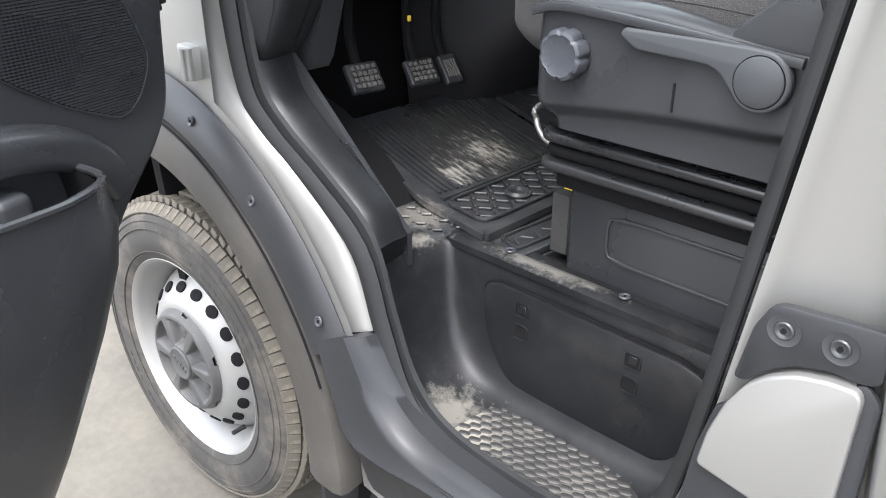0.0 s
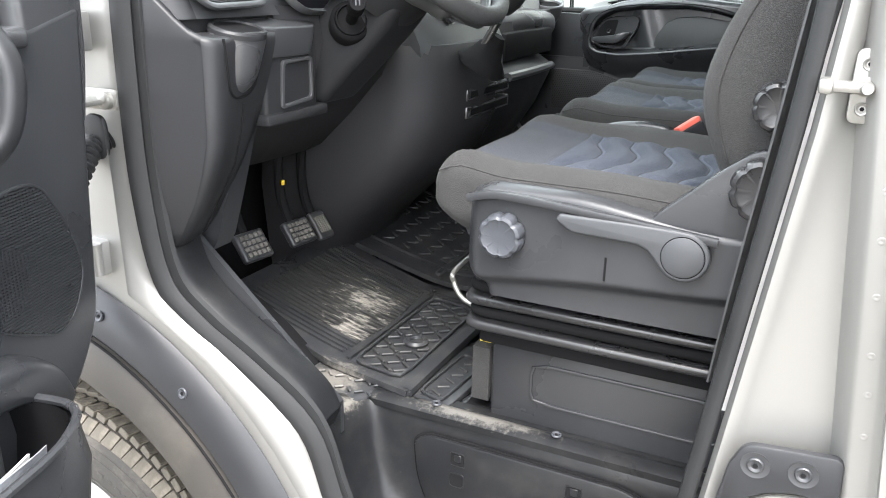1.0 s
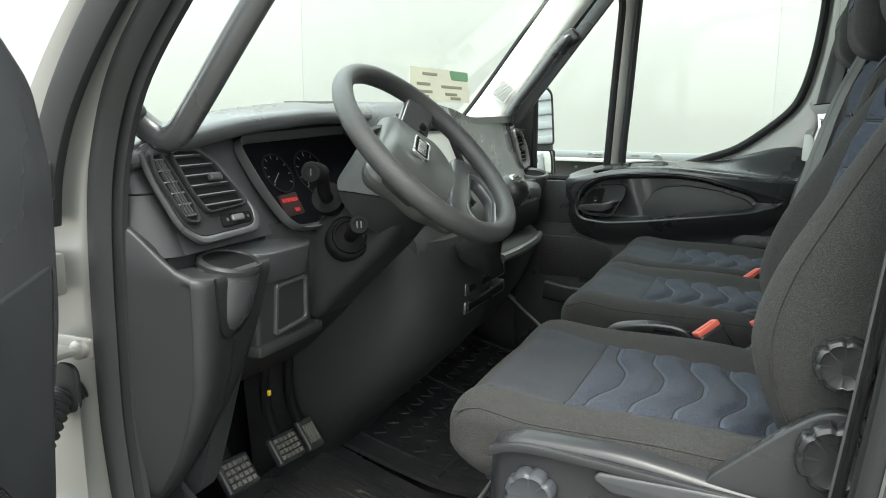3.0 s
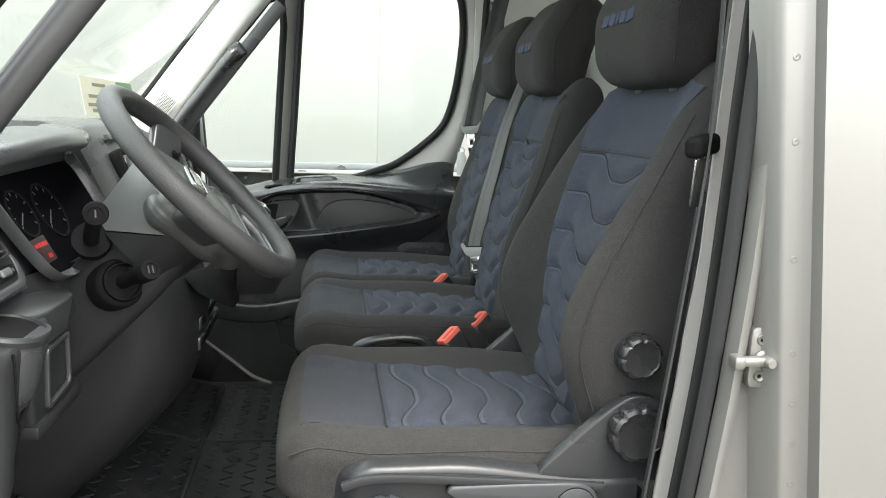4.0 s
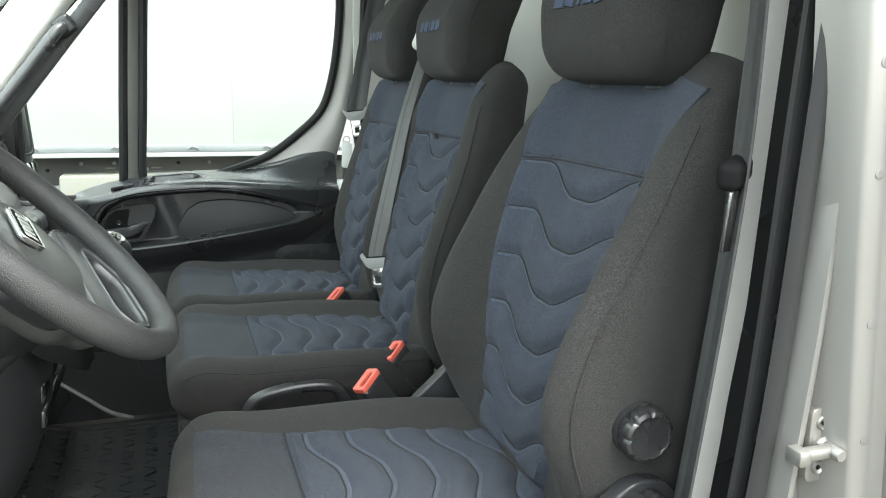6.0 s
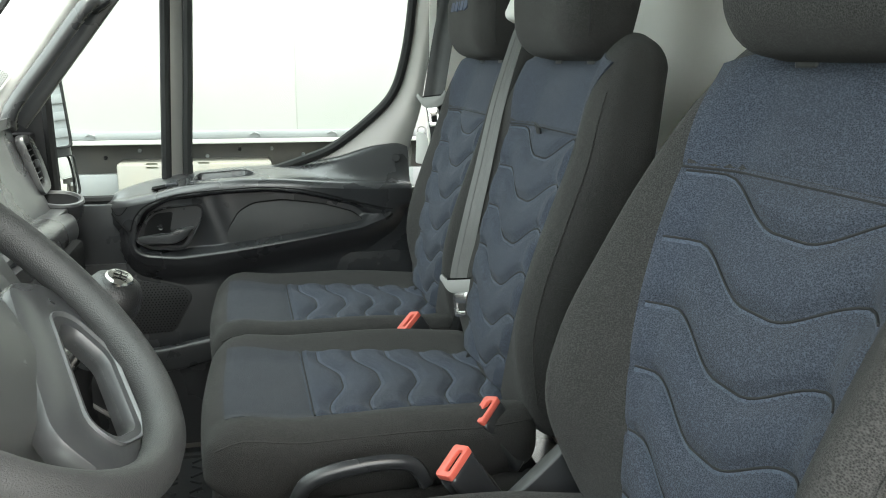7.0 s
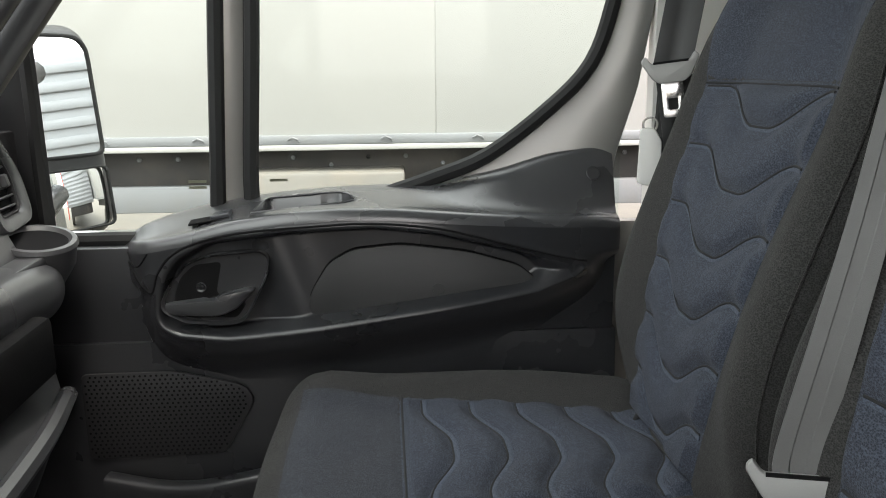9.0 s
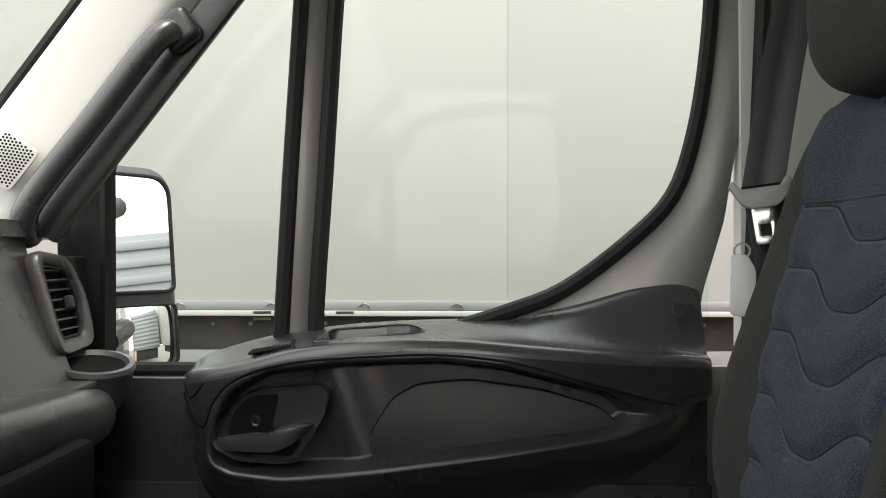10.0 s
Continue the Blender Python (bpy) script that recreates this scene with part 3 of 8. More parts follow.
def make_front_body():
    b = thing("front_body", (-1.4, 0.1, 0.3), "silver-painted front wing and windscreen post of the van", "van body", kind="structure")
    inner = [(-0.792, 0.650), (-0.838, 0.785), (-0.945, 0.862), (-1.045, 0.918), (-1.11, 0.985), (-1.136, 1.12), (-1.14, 1.28), (-1.136, 1.43), (-1.118, 1.53), (-1.075, 1.64), (-0.98, 1.76), (-0.85, 1.91)]
    outer = [(-0.853, 0.638), (-0.915, 0.755), (-1.025, 0.86), (-1.135, 0.925), (-1.22, 0.99), (-1.29, 1.12), (-1.30, 1.28), (-1.29, 1.43), (-1.24, 1.55), (-1.17, 1.66), (-1.06, 1.79), (-0.92, 1.95)]
    a, o = smooth_line(inner, 6), smooth_line(outer, 6)
    # across the shut face: flange, step, broad round shoulder
    prof = [(0.0, 0.062), (0.10, 0.060), (0.16, 0.046), (0.26, 0.038), (0.36, 0.038), (0.46, 0.031), (0.60, 0.024), (0.75, 0.018), (0.88, 0.014), (1.0, 0.012)]
    rings = []
    for p, q in zip(a, o):
        rings.append([(p.x + (q.x - p.x) * s, y + 0.02 * max(0, q.y - 1.5), p.y + (q.y - p.y) * s) for s, y in prof])
    part("hinge_post", add(loft(rings, False, False)), SILVER, b, smooth=85)
    # wing outside the wheel, with its arch
    rings = []
    for k in range(0, 25):
        d = 180 - 180 * k / 24
        i, c = arch(0.56, d, 0.02), math.cos(radians(d))
        top = Vector((min(max(WHEEL_AT.x + 1.05 * c, -2.35), -1.17 if d < 80 else -1.0), 0.01, 1.14 + 0.10 * ease((c + 1) / 2)))
        if d < 75:
            top = Vector(arch(0.66, d, 0.0))
        rings.append([Vector(i), Vector(i).lerp(top, 0.25) + Vector((0, -0.012, 0)), Vector(i).lerp(top, 0.7) + Vector((0, -0.005, 0)), top])
    part("wing", loft(rings, False, False), SILVER, b)
    liner = [[arch(0.55, d, y) for d in range(-10, 191, 8)] for y in (0.02, 0.12, 0.32)]
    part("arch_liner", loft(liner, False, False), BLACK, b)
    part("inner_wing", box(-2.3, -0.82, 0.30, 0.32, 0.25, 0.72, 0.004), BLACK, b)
    # screen posts and bonnet
    for y, sgn in ((0.10, 1), (1.80, -1)):
        post = smooth_line([(-1.42, y - 0.02 * sgn, 1.40), (-1.27, y, 1.57), (-1.10, y + 0.02 * sgn, 1.77), (-0.94, y + 0.05 * sgn, 1.97), (-0.80, y + 0.08 * sgn, 2.10)], 6)
        if sgn > 0:
            part("screen_post", sweep(post, rounded([(-0.03, -0.05), (0.035, -0.05), (0.035, 0.035), (-0.03, 0.045)], 0.02, 3), (0.7, 0, 0.7)), INNER_WHITE, b)

    def hood(u, v):
        return (-1.50 - 0.85 * u, 0.05 + 1.8 * v, 1.44 - 0.32 * u ** 1.6 - 0.05 * (2 * v - 1) ** 4)
    part("bonnet", sheet(hood, 10, 12, 0.02), SILVER, b)
    part("scuttle", sheet(lambda u, v: (-1.36 - 0.16 * u, 0.06 + 1.78 * v, 1.475 - 0.03 * u), 3, 10, 0.02), PLASTIC, b, "black plastic scuttle below the windscreen")
    for y0, y1 in ((0.28, 0.86), (0.95, 1.55)):
        part("wiper", add(tube([(-1.46, y0, 1.50), (-1.41, (y0 + y1) / 2, 1.515), (-1.40, y1, 1.53)], 0.008, 6), tube([(-1.42, y0 - 0.1, 1.507), (-1.385, y1, 1.54)], 0.006, 6)), BLACK, b)
    return b


make_front_body()
pane = part("window_1", sheet(lambda u, v: (-1.40 + 0.62 * u, 0.13 + 0.05 * u + (1.66 - 0.10 * u) * v, 1.50 + 0.64 * u + 0.03 * math.sin(math.pi * v)), 8, 12, 0.005, (-0.7, 0, 0.7)), GLASS)
pane.visible_shadow = False
tagged(pane, "clear laminated windscreen with a slight green tint", "windscreen", kind="structure")


def make_side_body():
    b = thing("side_body", (0.3, 0.05, 0.4), "silver rear door post and side panel of the van", "van body", kind="structure")
    zs = [0.42 + 0.04 * k for k in range(43)]

    def lead(z):
        pts = sorted((p[1], p[0]) for p in DOORWAY[:10])
        for (za, xa), (zb, xb) in zip(pts, pts[1:]):
            if za <= z <= zb:
                return xa + (xb - xa) * (z - za) / (zb - za)
        return pts[0][1] if z < pts[0][0] else pts[-1][1]
    rings = []
    for z in zs:
        s, lean = lead(z) + 0.012, -0.100 * (z - 1.15)
        e = -0.147 + lean
        wide = ease((e - s - 0.05) / 0.06)
        rings.append([(s, 0.075, z), (s + 0.006, 0.055, z), (s + 0.012, 0.056, z), (s + 0.020, 0.062, z), (s + 0.028 + 0.01 * wide, 0.073, z), (e - 0.010, 0.080, z), (e - 0.002, 0.058, z), (e + 0.004, 0.040, z),
                      (e + 0.010, 0.036, z), (e + 0.026, 0.035, z), (e + 0.030, 0.034, z), (e + 0.040, 0.026, z)])
    post = part("door_post", loft(rings, False, False), SILVER, b, smooth=50)
    for k, z in enumerate((0.98, 1.03, 1.075, 1.14, 1.20, 1.25, 1.30, 1.36, 1.47, 1.60, 1.69, 1.76, 1.83)):
        part("spot_weld", lathe([(0.0042, 0), (0.0042, 0.0006), (0.0028, 0.001), (0.001, 0.0004)], xz(0.0353) @ Matrix.Translation((-0.127 - 0.100 * (z - 1.15), z, 0)), 12), SILVER, post)

    def side(u, v):
        z, x0 = 0.40 + 1.75 * v, -0.110 - 0.100 * (0.40 + 1.75 * v - 1.15)
        edge = ease(u / 0.012)
        x = x0 + 0.0 + (2.6 - x0) * (u ** 2.2)
        belly = -0.028 * math.sin(math.pi * min(1, max(0, (z - 0.3) / 1.9)))
        dent = 0.004 * math.exp(-((z - 1.495 - 0.237 * math.exp(-(x + 0.075) * 13)) / 0.016) ** 2) if -0.09 < x < 1.5 else 0
        return (x, 0.022 - 0.017 * edge + belly * min(1, (x + 0.1) / 0.35) + dent, z)
    part("side_panel", sheet(side, 170, 220, 0.02, (0, 1, 0)), SILVER, b, "silver pressed steel side panel")
    # black cover plate with two dished screws, the rounded body-colour cap below it and the black plate under that
    P = basis((0, 0.020, 0), (1, 0, 0), (0, 0.03, 1))
    top = [(-0.250, 0.842), (-0.240, 0.905), (-0.228, 0.931), (-0.218, 0.937), (-0.128, 0.945), (-0.121, 0.938), (-0.120, 0.893)]
    arc = [(-0.132, 0.888), (-0.165, 0.888), (-0.195, 0.880), (-0.220, 0.862), (-0.238, 0.842)]
    pl = part("cover_plate", plate(rounded(top + arc, 0.006, 3), 0.012, P, 0.003), ARCH_CLEAN, b, "black plastic plate with two screws")
    for x, z in ((-0.211, 0.913), (-0.160, 0.916)):
        part("screw_dish", lathe([(0.0165, 0.0118), (0.0165, 0.0132), (0.0135, 0.0124), (0.010, 0.0121)], P @ Matrix.Translation((x, z, 0)), 24, caps=False), PLASTIC, pl)
        screw(P @ Matrix.Translation((x, z, 0.0122)), 0.0095, pl, PLASTIC)
    cap = [(-0.268, 0.725), (-0.262, 0.770), (-0.250, 0.812), (-0.233, 0.844), (-0.215, 0.862), (-0.190, 0.876), (-0.160, 0.883), (-0.136, 0.884), (-0.130, 0.875), (-0.130, 0.715), (-0.160, 0.708)]
    part("body_cap", plate(rounded(cap, 0.008, 3), 0.020, P, 0.008, 3), SILVER, b, "rounded silver cap below the plate")
    part("lower_plate", plate(rounded([(-0.290, 0.58), (-0.110, 0.58), (-0.116, 0.872), (-0.132, 0.890), (-0.262, 0.800), (-0.275, 0.74)], 0.006, 3), 0.010, P, 0.003), ARCH_CLEAN, b)
    part("white_edge", sheet(lambda u, v: (lead(0.9 + 1.1 * v) + 0.012 - 0.004 * ease((1.45 - (0.9 + 1.1 * v)) / 0.12) + 0.030 * u, 0.170 + 0.004 * u, 0.9 + 1.1 * v), 2, 40, 0.004, (0, 1, 0)), INNER_WHITE, b, "white edge of the inner door post")
    # inner face of the post
    part("post_lining", sheet(lambda u, v: (lead(0.7 + 1.4 * v) + 0.020 + 0.24 * u, 0.180 + 0.01 * u, 0.7 + 1.4 * v), 3, 24, 0.02, (0, 1, 0)), PLASTIC, b)
    return b


make_side_body()


def make_striker():
    s = thing("door_striker", (-0.17, 0.07, 1.36), "zinc door striker bolted to the silver door post", "striker")
    m = xz(0.0755) @ Matrix.Translation((-0.170, 1.347, 0))
    part("plate", plate(rounded([(-0.014, -0.037), (0.010, -0.037), (0.015, -0.020), (0.015, 0.020), (0.010, 0.037), (-0.014, 0.037)], 0.009, 4), 0.014, m, 0.0015), ZINC, s)
    part("pin", lathe([(0.010, 0.013), (0.010, 0.018), (0.0065, 0.020), (0.0065, 0.036), (0.005, 0.039)], m, 16), ZINC, s)
    part("loop", add(box(-0.034, 0.004, -0.006, 0.006, 0.020, 0.032, 0.004, 2, m), box(-0.044, -0.03, -0.008, 0.008, 0.016, 0.036, 0.004, 2, m)), ZINC, s)
    for y in (-0.022, 0.022):
        screw(m @ Matrix.Translation((-0.001, y, 0.0135)), 0.007, s, ZINC)


make_striker()


def make_cab_shell():
    f = part("floor", box(-1.42, 0.14, 0.262, 1.80, 0.66, 0.712, 0.004), PLASTIC)
    tagged(f, "black plastic cab floor", "floor", kind="structure")
    wall = part("wall_rear", sheet(lambda u, v: (0.075 + 0.03 * math.cos(6.28 * u) ** 8 + 0.05 * ease((abs(2 * u - 1) - 0.8) * 4), 0.10 + 1.74 * u, 0.66 + 1.5 * v), 40, 10, 0.03, (1, 0, 0)), INNER_WHITE)
    tagged(wall, "plain off-white steel bulkhead behind the seats", "bulkhead", kind="structure")
    roof = part("ceiling", sheet(lambda u, v: (-0.85 + 1.05 * u, 0.0 + 1.94 * v, 2.13 + 0.03 * math.sin(math.pi * v)), 6, 10, 0.05, (0, 0, 1)), TRIM_GREY)
    tagged(roof, "pale grey cab headlining", "ceiling", kind="structure")
    # near-black colour paints the footwell's shade onto the firewall
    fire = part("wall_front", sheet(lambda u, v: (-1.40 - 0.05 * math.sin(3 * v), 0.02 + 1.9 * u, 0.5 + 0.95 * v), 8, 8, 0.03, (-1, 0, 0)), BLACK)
    tagged(fire, "firewall behind the pedals, footwell shade painted near-black", "firewall", kind="structure")
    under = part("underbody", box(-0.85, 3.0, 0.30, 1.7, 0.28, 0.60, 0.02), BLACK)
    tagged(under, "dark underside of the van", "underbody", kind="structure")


    lining = part("side_lining", box(-1.46, -1.125, 1.815, 1.86, 0.5, 1.50, 0.004), SHADE_BLACK)
    tagged(lining, "black lining of the passenger footwell side", "side lining", kind="structure")
    quarter = part("wall_side", sheet(lambda u, v: (-0.205 + 0.33 * u, 1.850 + 0.02 * u, 0.66 + 1.5 * v), 3, 6, 0.03, (0, 1, 0)), INNER_WHITE)
    tagged(quarter, "off-white inner side wall behind the passenger door", "side wall", kind="structure")
    path = smooth_line([(-1.19, 1.795, 1.02), (-1.165, 1.797, 0.952), (-1.11, 1.80, 0.900), (-1.05, 1.80, 0.850), (-0.98, 1.80, 0.792), (-0.92, 1.80, 0.742), (-0.86, 1.80, 0.716)], 6)
    # pale colour paints in the highlight along a dark glossy edge
    edge = part("sill_edge", sweep(path, rounded([(-0.004, -0.012), (0.004, -0.012), (0.004, 0.010), (-0.004, 0.010)], 0.003, 2), (0, -1, 0)), mat("painted_glint_sill_edge", (0.20, 0.20, 0.195), 0.3, var=0.25, scale=12, grain=500, bump=0.1))
    tagged(edge, "edge of the passenger door opening, its highlight painted pale", "sill edge", kind="structure")
    post = part("door_post_seal", tube([(-0.205, 1.840, 0.75), (-0.196, 1.842, 1.4), (-0.168, 1.842, 2.05)], 0.011, 8), SEAL)
    tagged(post, "black rubber seal on the passenger door post", "door seal", kind="structure")


make_cab_shell()


def make_step():
    """The moulded entrance step: well, tread, locker lid and lip."""
    s = thing("entrance_step", (-0.56, 0.12, 0.43), "scuffed black moulded entrance step with a locker lid", "step")
    # the well is one skin: along x from the front wall over the bottom to the rear wall; across from the sill to the lip
    xs = [-0.905, -0.890, -0.872, -0.860, -0.850, -0.842, -0.832, -0.818, -0.800, -0.775, -0.745, -0.70, -0.62, -0.52, -0.42, -0.36, -0.325, -0.300, -0.285, -0.275]
    front = [0.728, 0.728, 0.727, 0.718, 0.70, 0.665, 0.62, 0.575, 0.535, 0.505, 0.489, 0.482, 0.480, 0.480, 0.482, 0.488, 0.508, 0.55, 0.63, 0.72]
    cols = [(0.035, 0.0), (0.05, 0.0), (0.10, 0.0), (0.17, 0.0), (0.205, 0.03), (0.224, 0.10), (0.232, 0.25), (0.240, 0.45), (0.246, 0.65), (0.250, 0.85), (0.254, 0.96), (0.262, 0.995), (0.275, 1.0), (0.31, 1.0)]
    rings = []
    for x, z in zip(xs, front):
        lean = 0.012 if x > -0.8 else 0
        rings.append([(x - (0.03 * (1 - y / 0.3) if x < -0.78 else 0), y, z + (0.722 - z) * h if z < 0.722 else z - (z - 0.722) * h) for y, h in cols])
    part("step_well", loft(rings, False, False), STEP, s, smooth=80)
    # tread bars: rows of short curved cleats
    tread = part("step_tread", plate(rounded([(-0.700, 0.052), (-0.40, 0.052), (-0.40, 0.205), (-0.690, 0.205)], 0.008), 0.0030, basis((0, 0, 0.4815), (1, 0, 0), (0, 1, 0)), 0.001), DUSTY, s, "dust-covered tread plate of the step")
    cleat = None
    for i in range(13):
        for j in range(11):
            x, y = -0.688 + 0.0225 * i + (0.0112 if j % 2 else 0), 0.061 + 0.0133 * j
            if x > -0.412:
                continue
            m = Matrix.Translation((x, y, 0.4843)) @ pose(0, 0, 0, 0, 3, 22)
            if cleat is None:
                cleat = part("cleat", soft_box(0.0208, 0.0118, 0.0030, 0.0056, (3, 1, 1)), DUSTY, tread)
                cleat.matrix_basis = m
            else:
                c = cleat.copy()
                scene.collection.objects.link(c)
                c.matrix_basis = m
    # locker lid on the riser
    m = basis((0, 0.247, 0.70), (1, 0, 0), (0, 0.07, 1))
    lid = part("locker_lid", plate(rounded([(-0.762, -0.030), (-0.752, -0.110), (-0.700, -0.196), (-0.400, -0.196), (-0.350, -0.11), (-0.345, -0.030), (-0.40, -0.016), (-0.735, -0.016)], [0.03, 0.05, 0.05, 0.04, 0.05, 0.03, 0.01, 0.02]), 0.0085, m, 0.003), STEP, s, "locker lid with two finger latches")
    part("lid_gap", plate(rounded([(-0.766, -0.027), (-0.756, -0.112), (-0.703, -0.201), (-0.397, -0.201), (-0.346, -0.112), (-0.341, -0.027), (-0.40, -0.012), (-0.738, -0.012)], [0.03, 0.05, 0.05, 0.04, 0.05, 0.03, 0.01, 0.02]), 0.0030, m, 0.0), BLACK, s)
    for x in (-0.676, -0.470):
        for dz, h in ((-0.046, 0.026), (-0.086, 0.028)):
            o = rounded([(x - 0.014, dz - h / 2), (x + 0.014, dz - h / 2), (x + 0.014, dz + h / 2), (x - 0.014, dz + h / 2)], 0.006 if dz < -0.06 else 0.002, 3)
            i = [(x + (p[0] - x) * 0.86, dz + (p[1] - dz) * 0.86) for p in o]
            hole = part("latch_frame", ring(o, i, 0.0105, m, 0.0005, 32), STEP, lid)
            part("latch_hole", plate(i, 0.0088, m, 0.0), BLACK, hole)
            if dz > -0.06:
                part("latch_tab", box(x - 0.006, x + 0.007, dz - 0.004, dz + 0.009, 0.0088, 0.0105, 0.001, 1, m), STEP, hole)
    # lip with screws
    lip = part("step_lip", sheet(lambda u, v: (-0.86 + 0.585 * u, 0.248 + 0.075 * v, 0.722 + 0.010 * math.sin(math.pi * min(1, v * 1.6)) - 0.008 * v), 16, 8, 0.012), STEP, s, "scuffed floor lip with screws")
    for x in (-0.735, -0.515):
        screw(basis((x, 0.27, 0.7315), (1, 0, 0), (0, 1, 0)), 0.009, lip)
    # shoulder between lip and the front post, with moulded tread marks
    sh = part("step_shoulder", plate(rounded([(-0.915, 0.12), (-0.872, 0.225), (-0.856, 0.262), (-0.83, 0.285), (-0.80, 0.29), (-0.80, 0.33), (-1.02, 0.33), (-1.02, 0.16)], 0.012), 0.0265, basis((0, 0, 0.700), (1, 0, 0), (0, 1, 0)), 0.010, 3), RUBBER, s)
    for k in range(14):
        x, y = -0.985 + 0.021 * (k % 7), 0.245 + 0.036 * (k // 7)
        part("tread_mark", soft_box(0.018, 0.005, 0.004, 0.002, (2, 1, 1), None, pose(x, y, 0.7305, 0, 0, 40 if k % 2 else -40)), RUBBER, sh)
    # sill outside the well
    sill = [(-0.575, -0.032, 0.438), (-0.5, -0.032, 0.438), (-0.2, -0.032, 0.438)]
    prof = [(0.075, 0.040), (0.055, 0.046), (0.030, 0.040), (0.010, 0.030), (-0.010, 0.010), (-0.016, -0.03), (-0.012, -0.11), (0.03, -0.14)]
    rings = [[(x, y + a, z + b) for a, b in prof] for x, y, z in smooth_line(sill, 5)]
    part("sill_cover", loft(rings, False, False), ARCH_CLEAN, s, "grey plastic sill cover with fine ribs")
    for k in range(7):
        part("sill_rib", box(-0.62, -0.40, -0.016 + 0.0085 * k, -0.0125 + 0.0085 * k, 0.4760, 0.4815 + 0.0006 * k, 0.0012, 1), ARCH_CLEAN, s)


make_step()


def make_arch_trims():
    a = thing("wheel_arch_trim", (-1.4, -0.02, 0.3), "dusty grey plastic wheel arch trim with screws", "wheel arch trim")
    # inner flare and outer strip follow the arch
    prof_in = [(0.470, 0.03), (0.466, -0.018), (0.475, -0.030), (0.50, -0.036), (0.545, -0.034), (0.560, -0.028), (0.564, -0.015), (0.56, 0.02)]
    part("arch_flare", loft([[arch(r, d, y) for r, y in prof_in] for d in range(-2, 184, 4)], True, True), ARCH, a)
    prof_out = [(0.562, -0.020), (0.575, -0.030), (0.595, -0.027), (0.632, -0.014), (0.640, -0.002), (0.63, 0.01), (0.565, 0.01)]
    part("arch_strip", loft([[arch(r, d, y) for r, y in prof_out] for d in range(26, 120, 4)], True, True), ARCH_CLEAN, a, "clean grey upper arch strip")
    part("strip_joint", tube([arch(0.5625, d, -0.0305) for d in range(20, 122, 3)], 0.0022, 6), BLACK, a)
    for d, r in ((31, 0.617), (52, 0.604), (70, 0.610)):
        p = arch(r, d, -0.0235)
        screw(basis(p, (1, 0, 0), (0, 0.25, 1)), 0.009, a)
    # closing piece between arch and sill
    outer = smooth_line([(-0.882, -0.029, 0.622), (-0.863, -0.030, 0.572), (-0.842, -0.031, 0.524), (-0.818, -0.032, 0.470), (-0.745, -0.030, 0.459), (-0.655, -0.024, 0.464), (-0.570, -0.020, 0.466)], 5)
    crease = smooth_line([(-0.826, -0.016, 0.650), (-0.796, -0.016, 0.597), (-0.772, -0.015, 0.550), (-0.728, -0.014, 0.509), (-0.672, -0.012, 0.490), (-0.596, -0.012, 0.487), (-0.520, -0.012, 0.486)], 5)
    inner = smooth_line([(-0.806, 0.012, 0.650), (-0.768, 0.018, 0.584), (-0.728, 0.019, 0.540), (-0.670, 0.019, 0.515), (-0.615, 0.019, 0.508), (-0.550, 0.019, 0.505), (-0.480, 0.019, 0.503)], 5)
    rings = []
    for k, (p, c, q) in enumerate(zip(outer, crease, inner)):
        w = ease((k - 13) / 5)
        rings.append([p + Vector((-0.004, 0.04, -0.004)).lerp(Vector((0.006, 0.016, -0.080)), w), p + Vector((-0.002, 0.004, -0.004)), p + Vector((0.002, 0, 0.001)), p.lerp(c, 0.12) + Vector((0, 0.001, 0.002)),
                      p.lerp(c, 0.5) + Vector((0, 0.004, 0.002)), p.lerp(c, 0.86) + Vector((0, -0.001, 0.001)), c, c.lerp(q, 0.18) + Vector((0, 0.006, 0.0)), c.lerp(q, 0.6) + Vector((0, 0.006, -0.004)), q, q + Vector((0.006, 0.035, -0.004))])
    rings.insert(0, [v + Vector((0.0, 0.030, -0.004)) for v in rings[0]])
    part("arch_foot", loft(rings, False, False), ARCH_CLEAN, a, "smooth grey lower end of the arch trim", smooth=50)
    part("mud_flap", sheet(lambda u, v: (-0.90 + 0.10 * u, -0.03 + 0.26 * u, 0.44 - 0.30 * v - 0.03 * u), 6, 8, 0.008, (1, 0.2, 0)), SEAL, a, "black rubber mud flap")


make_arch_trims()


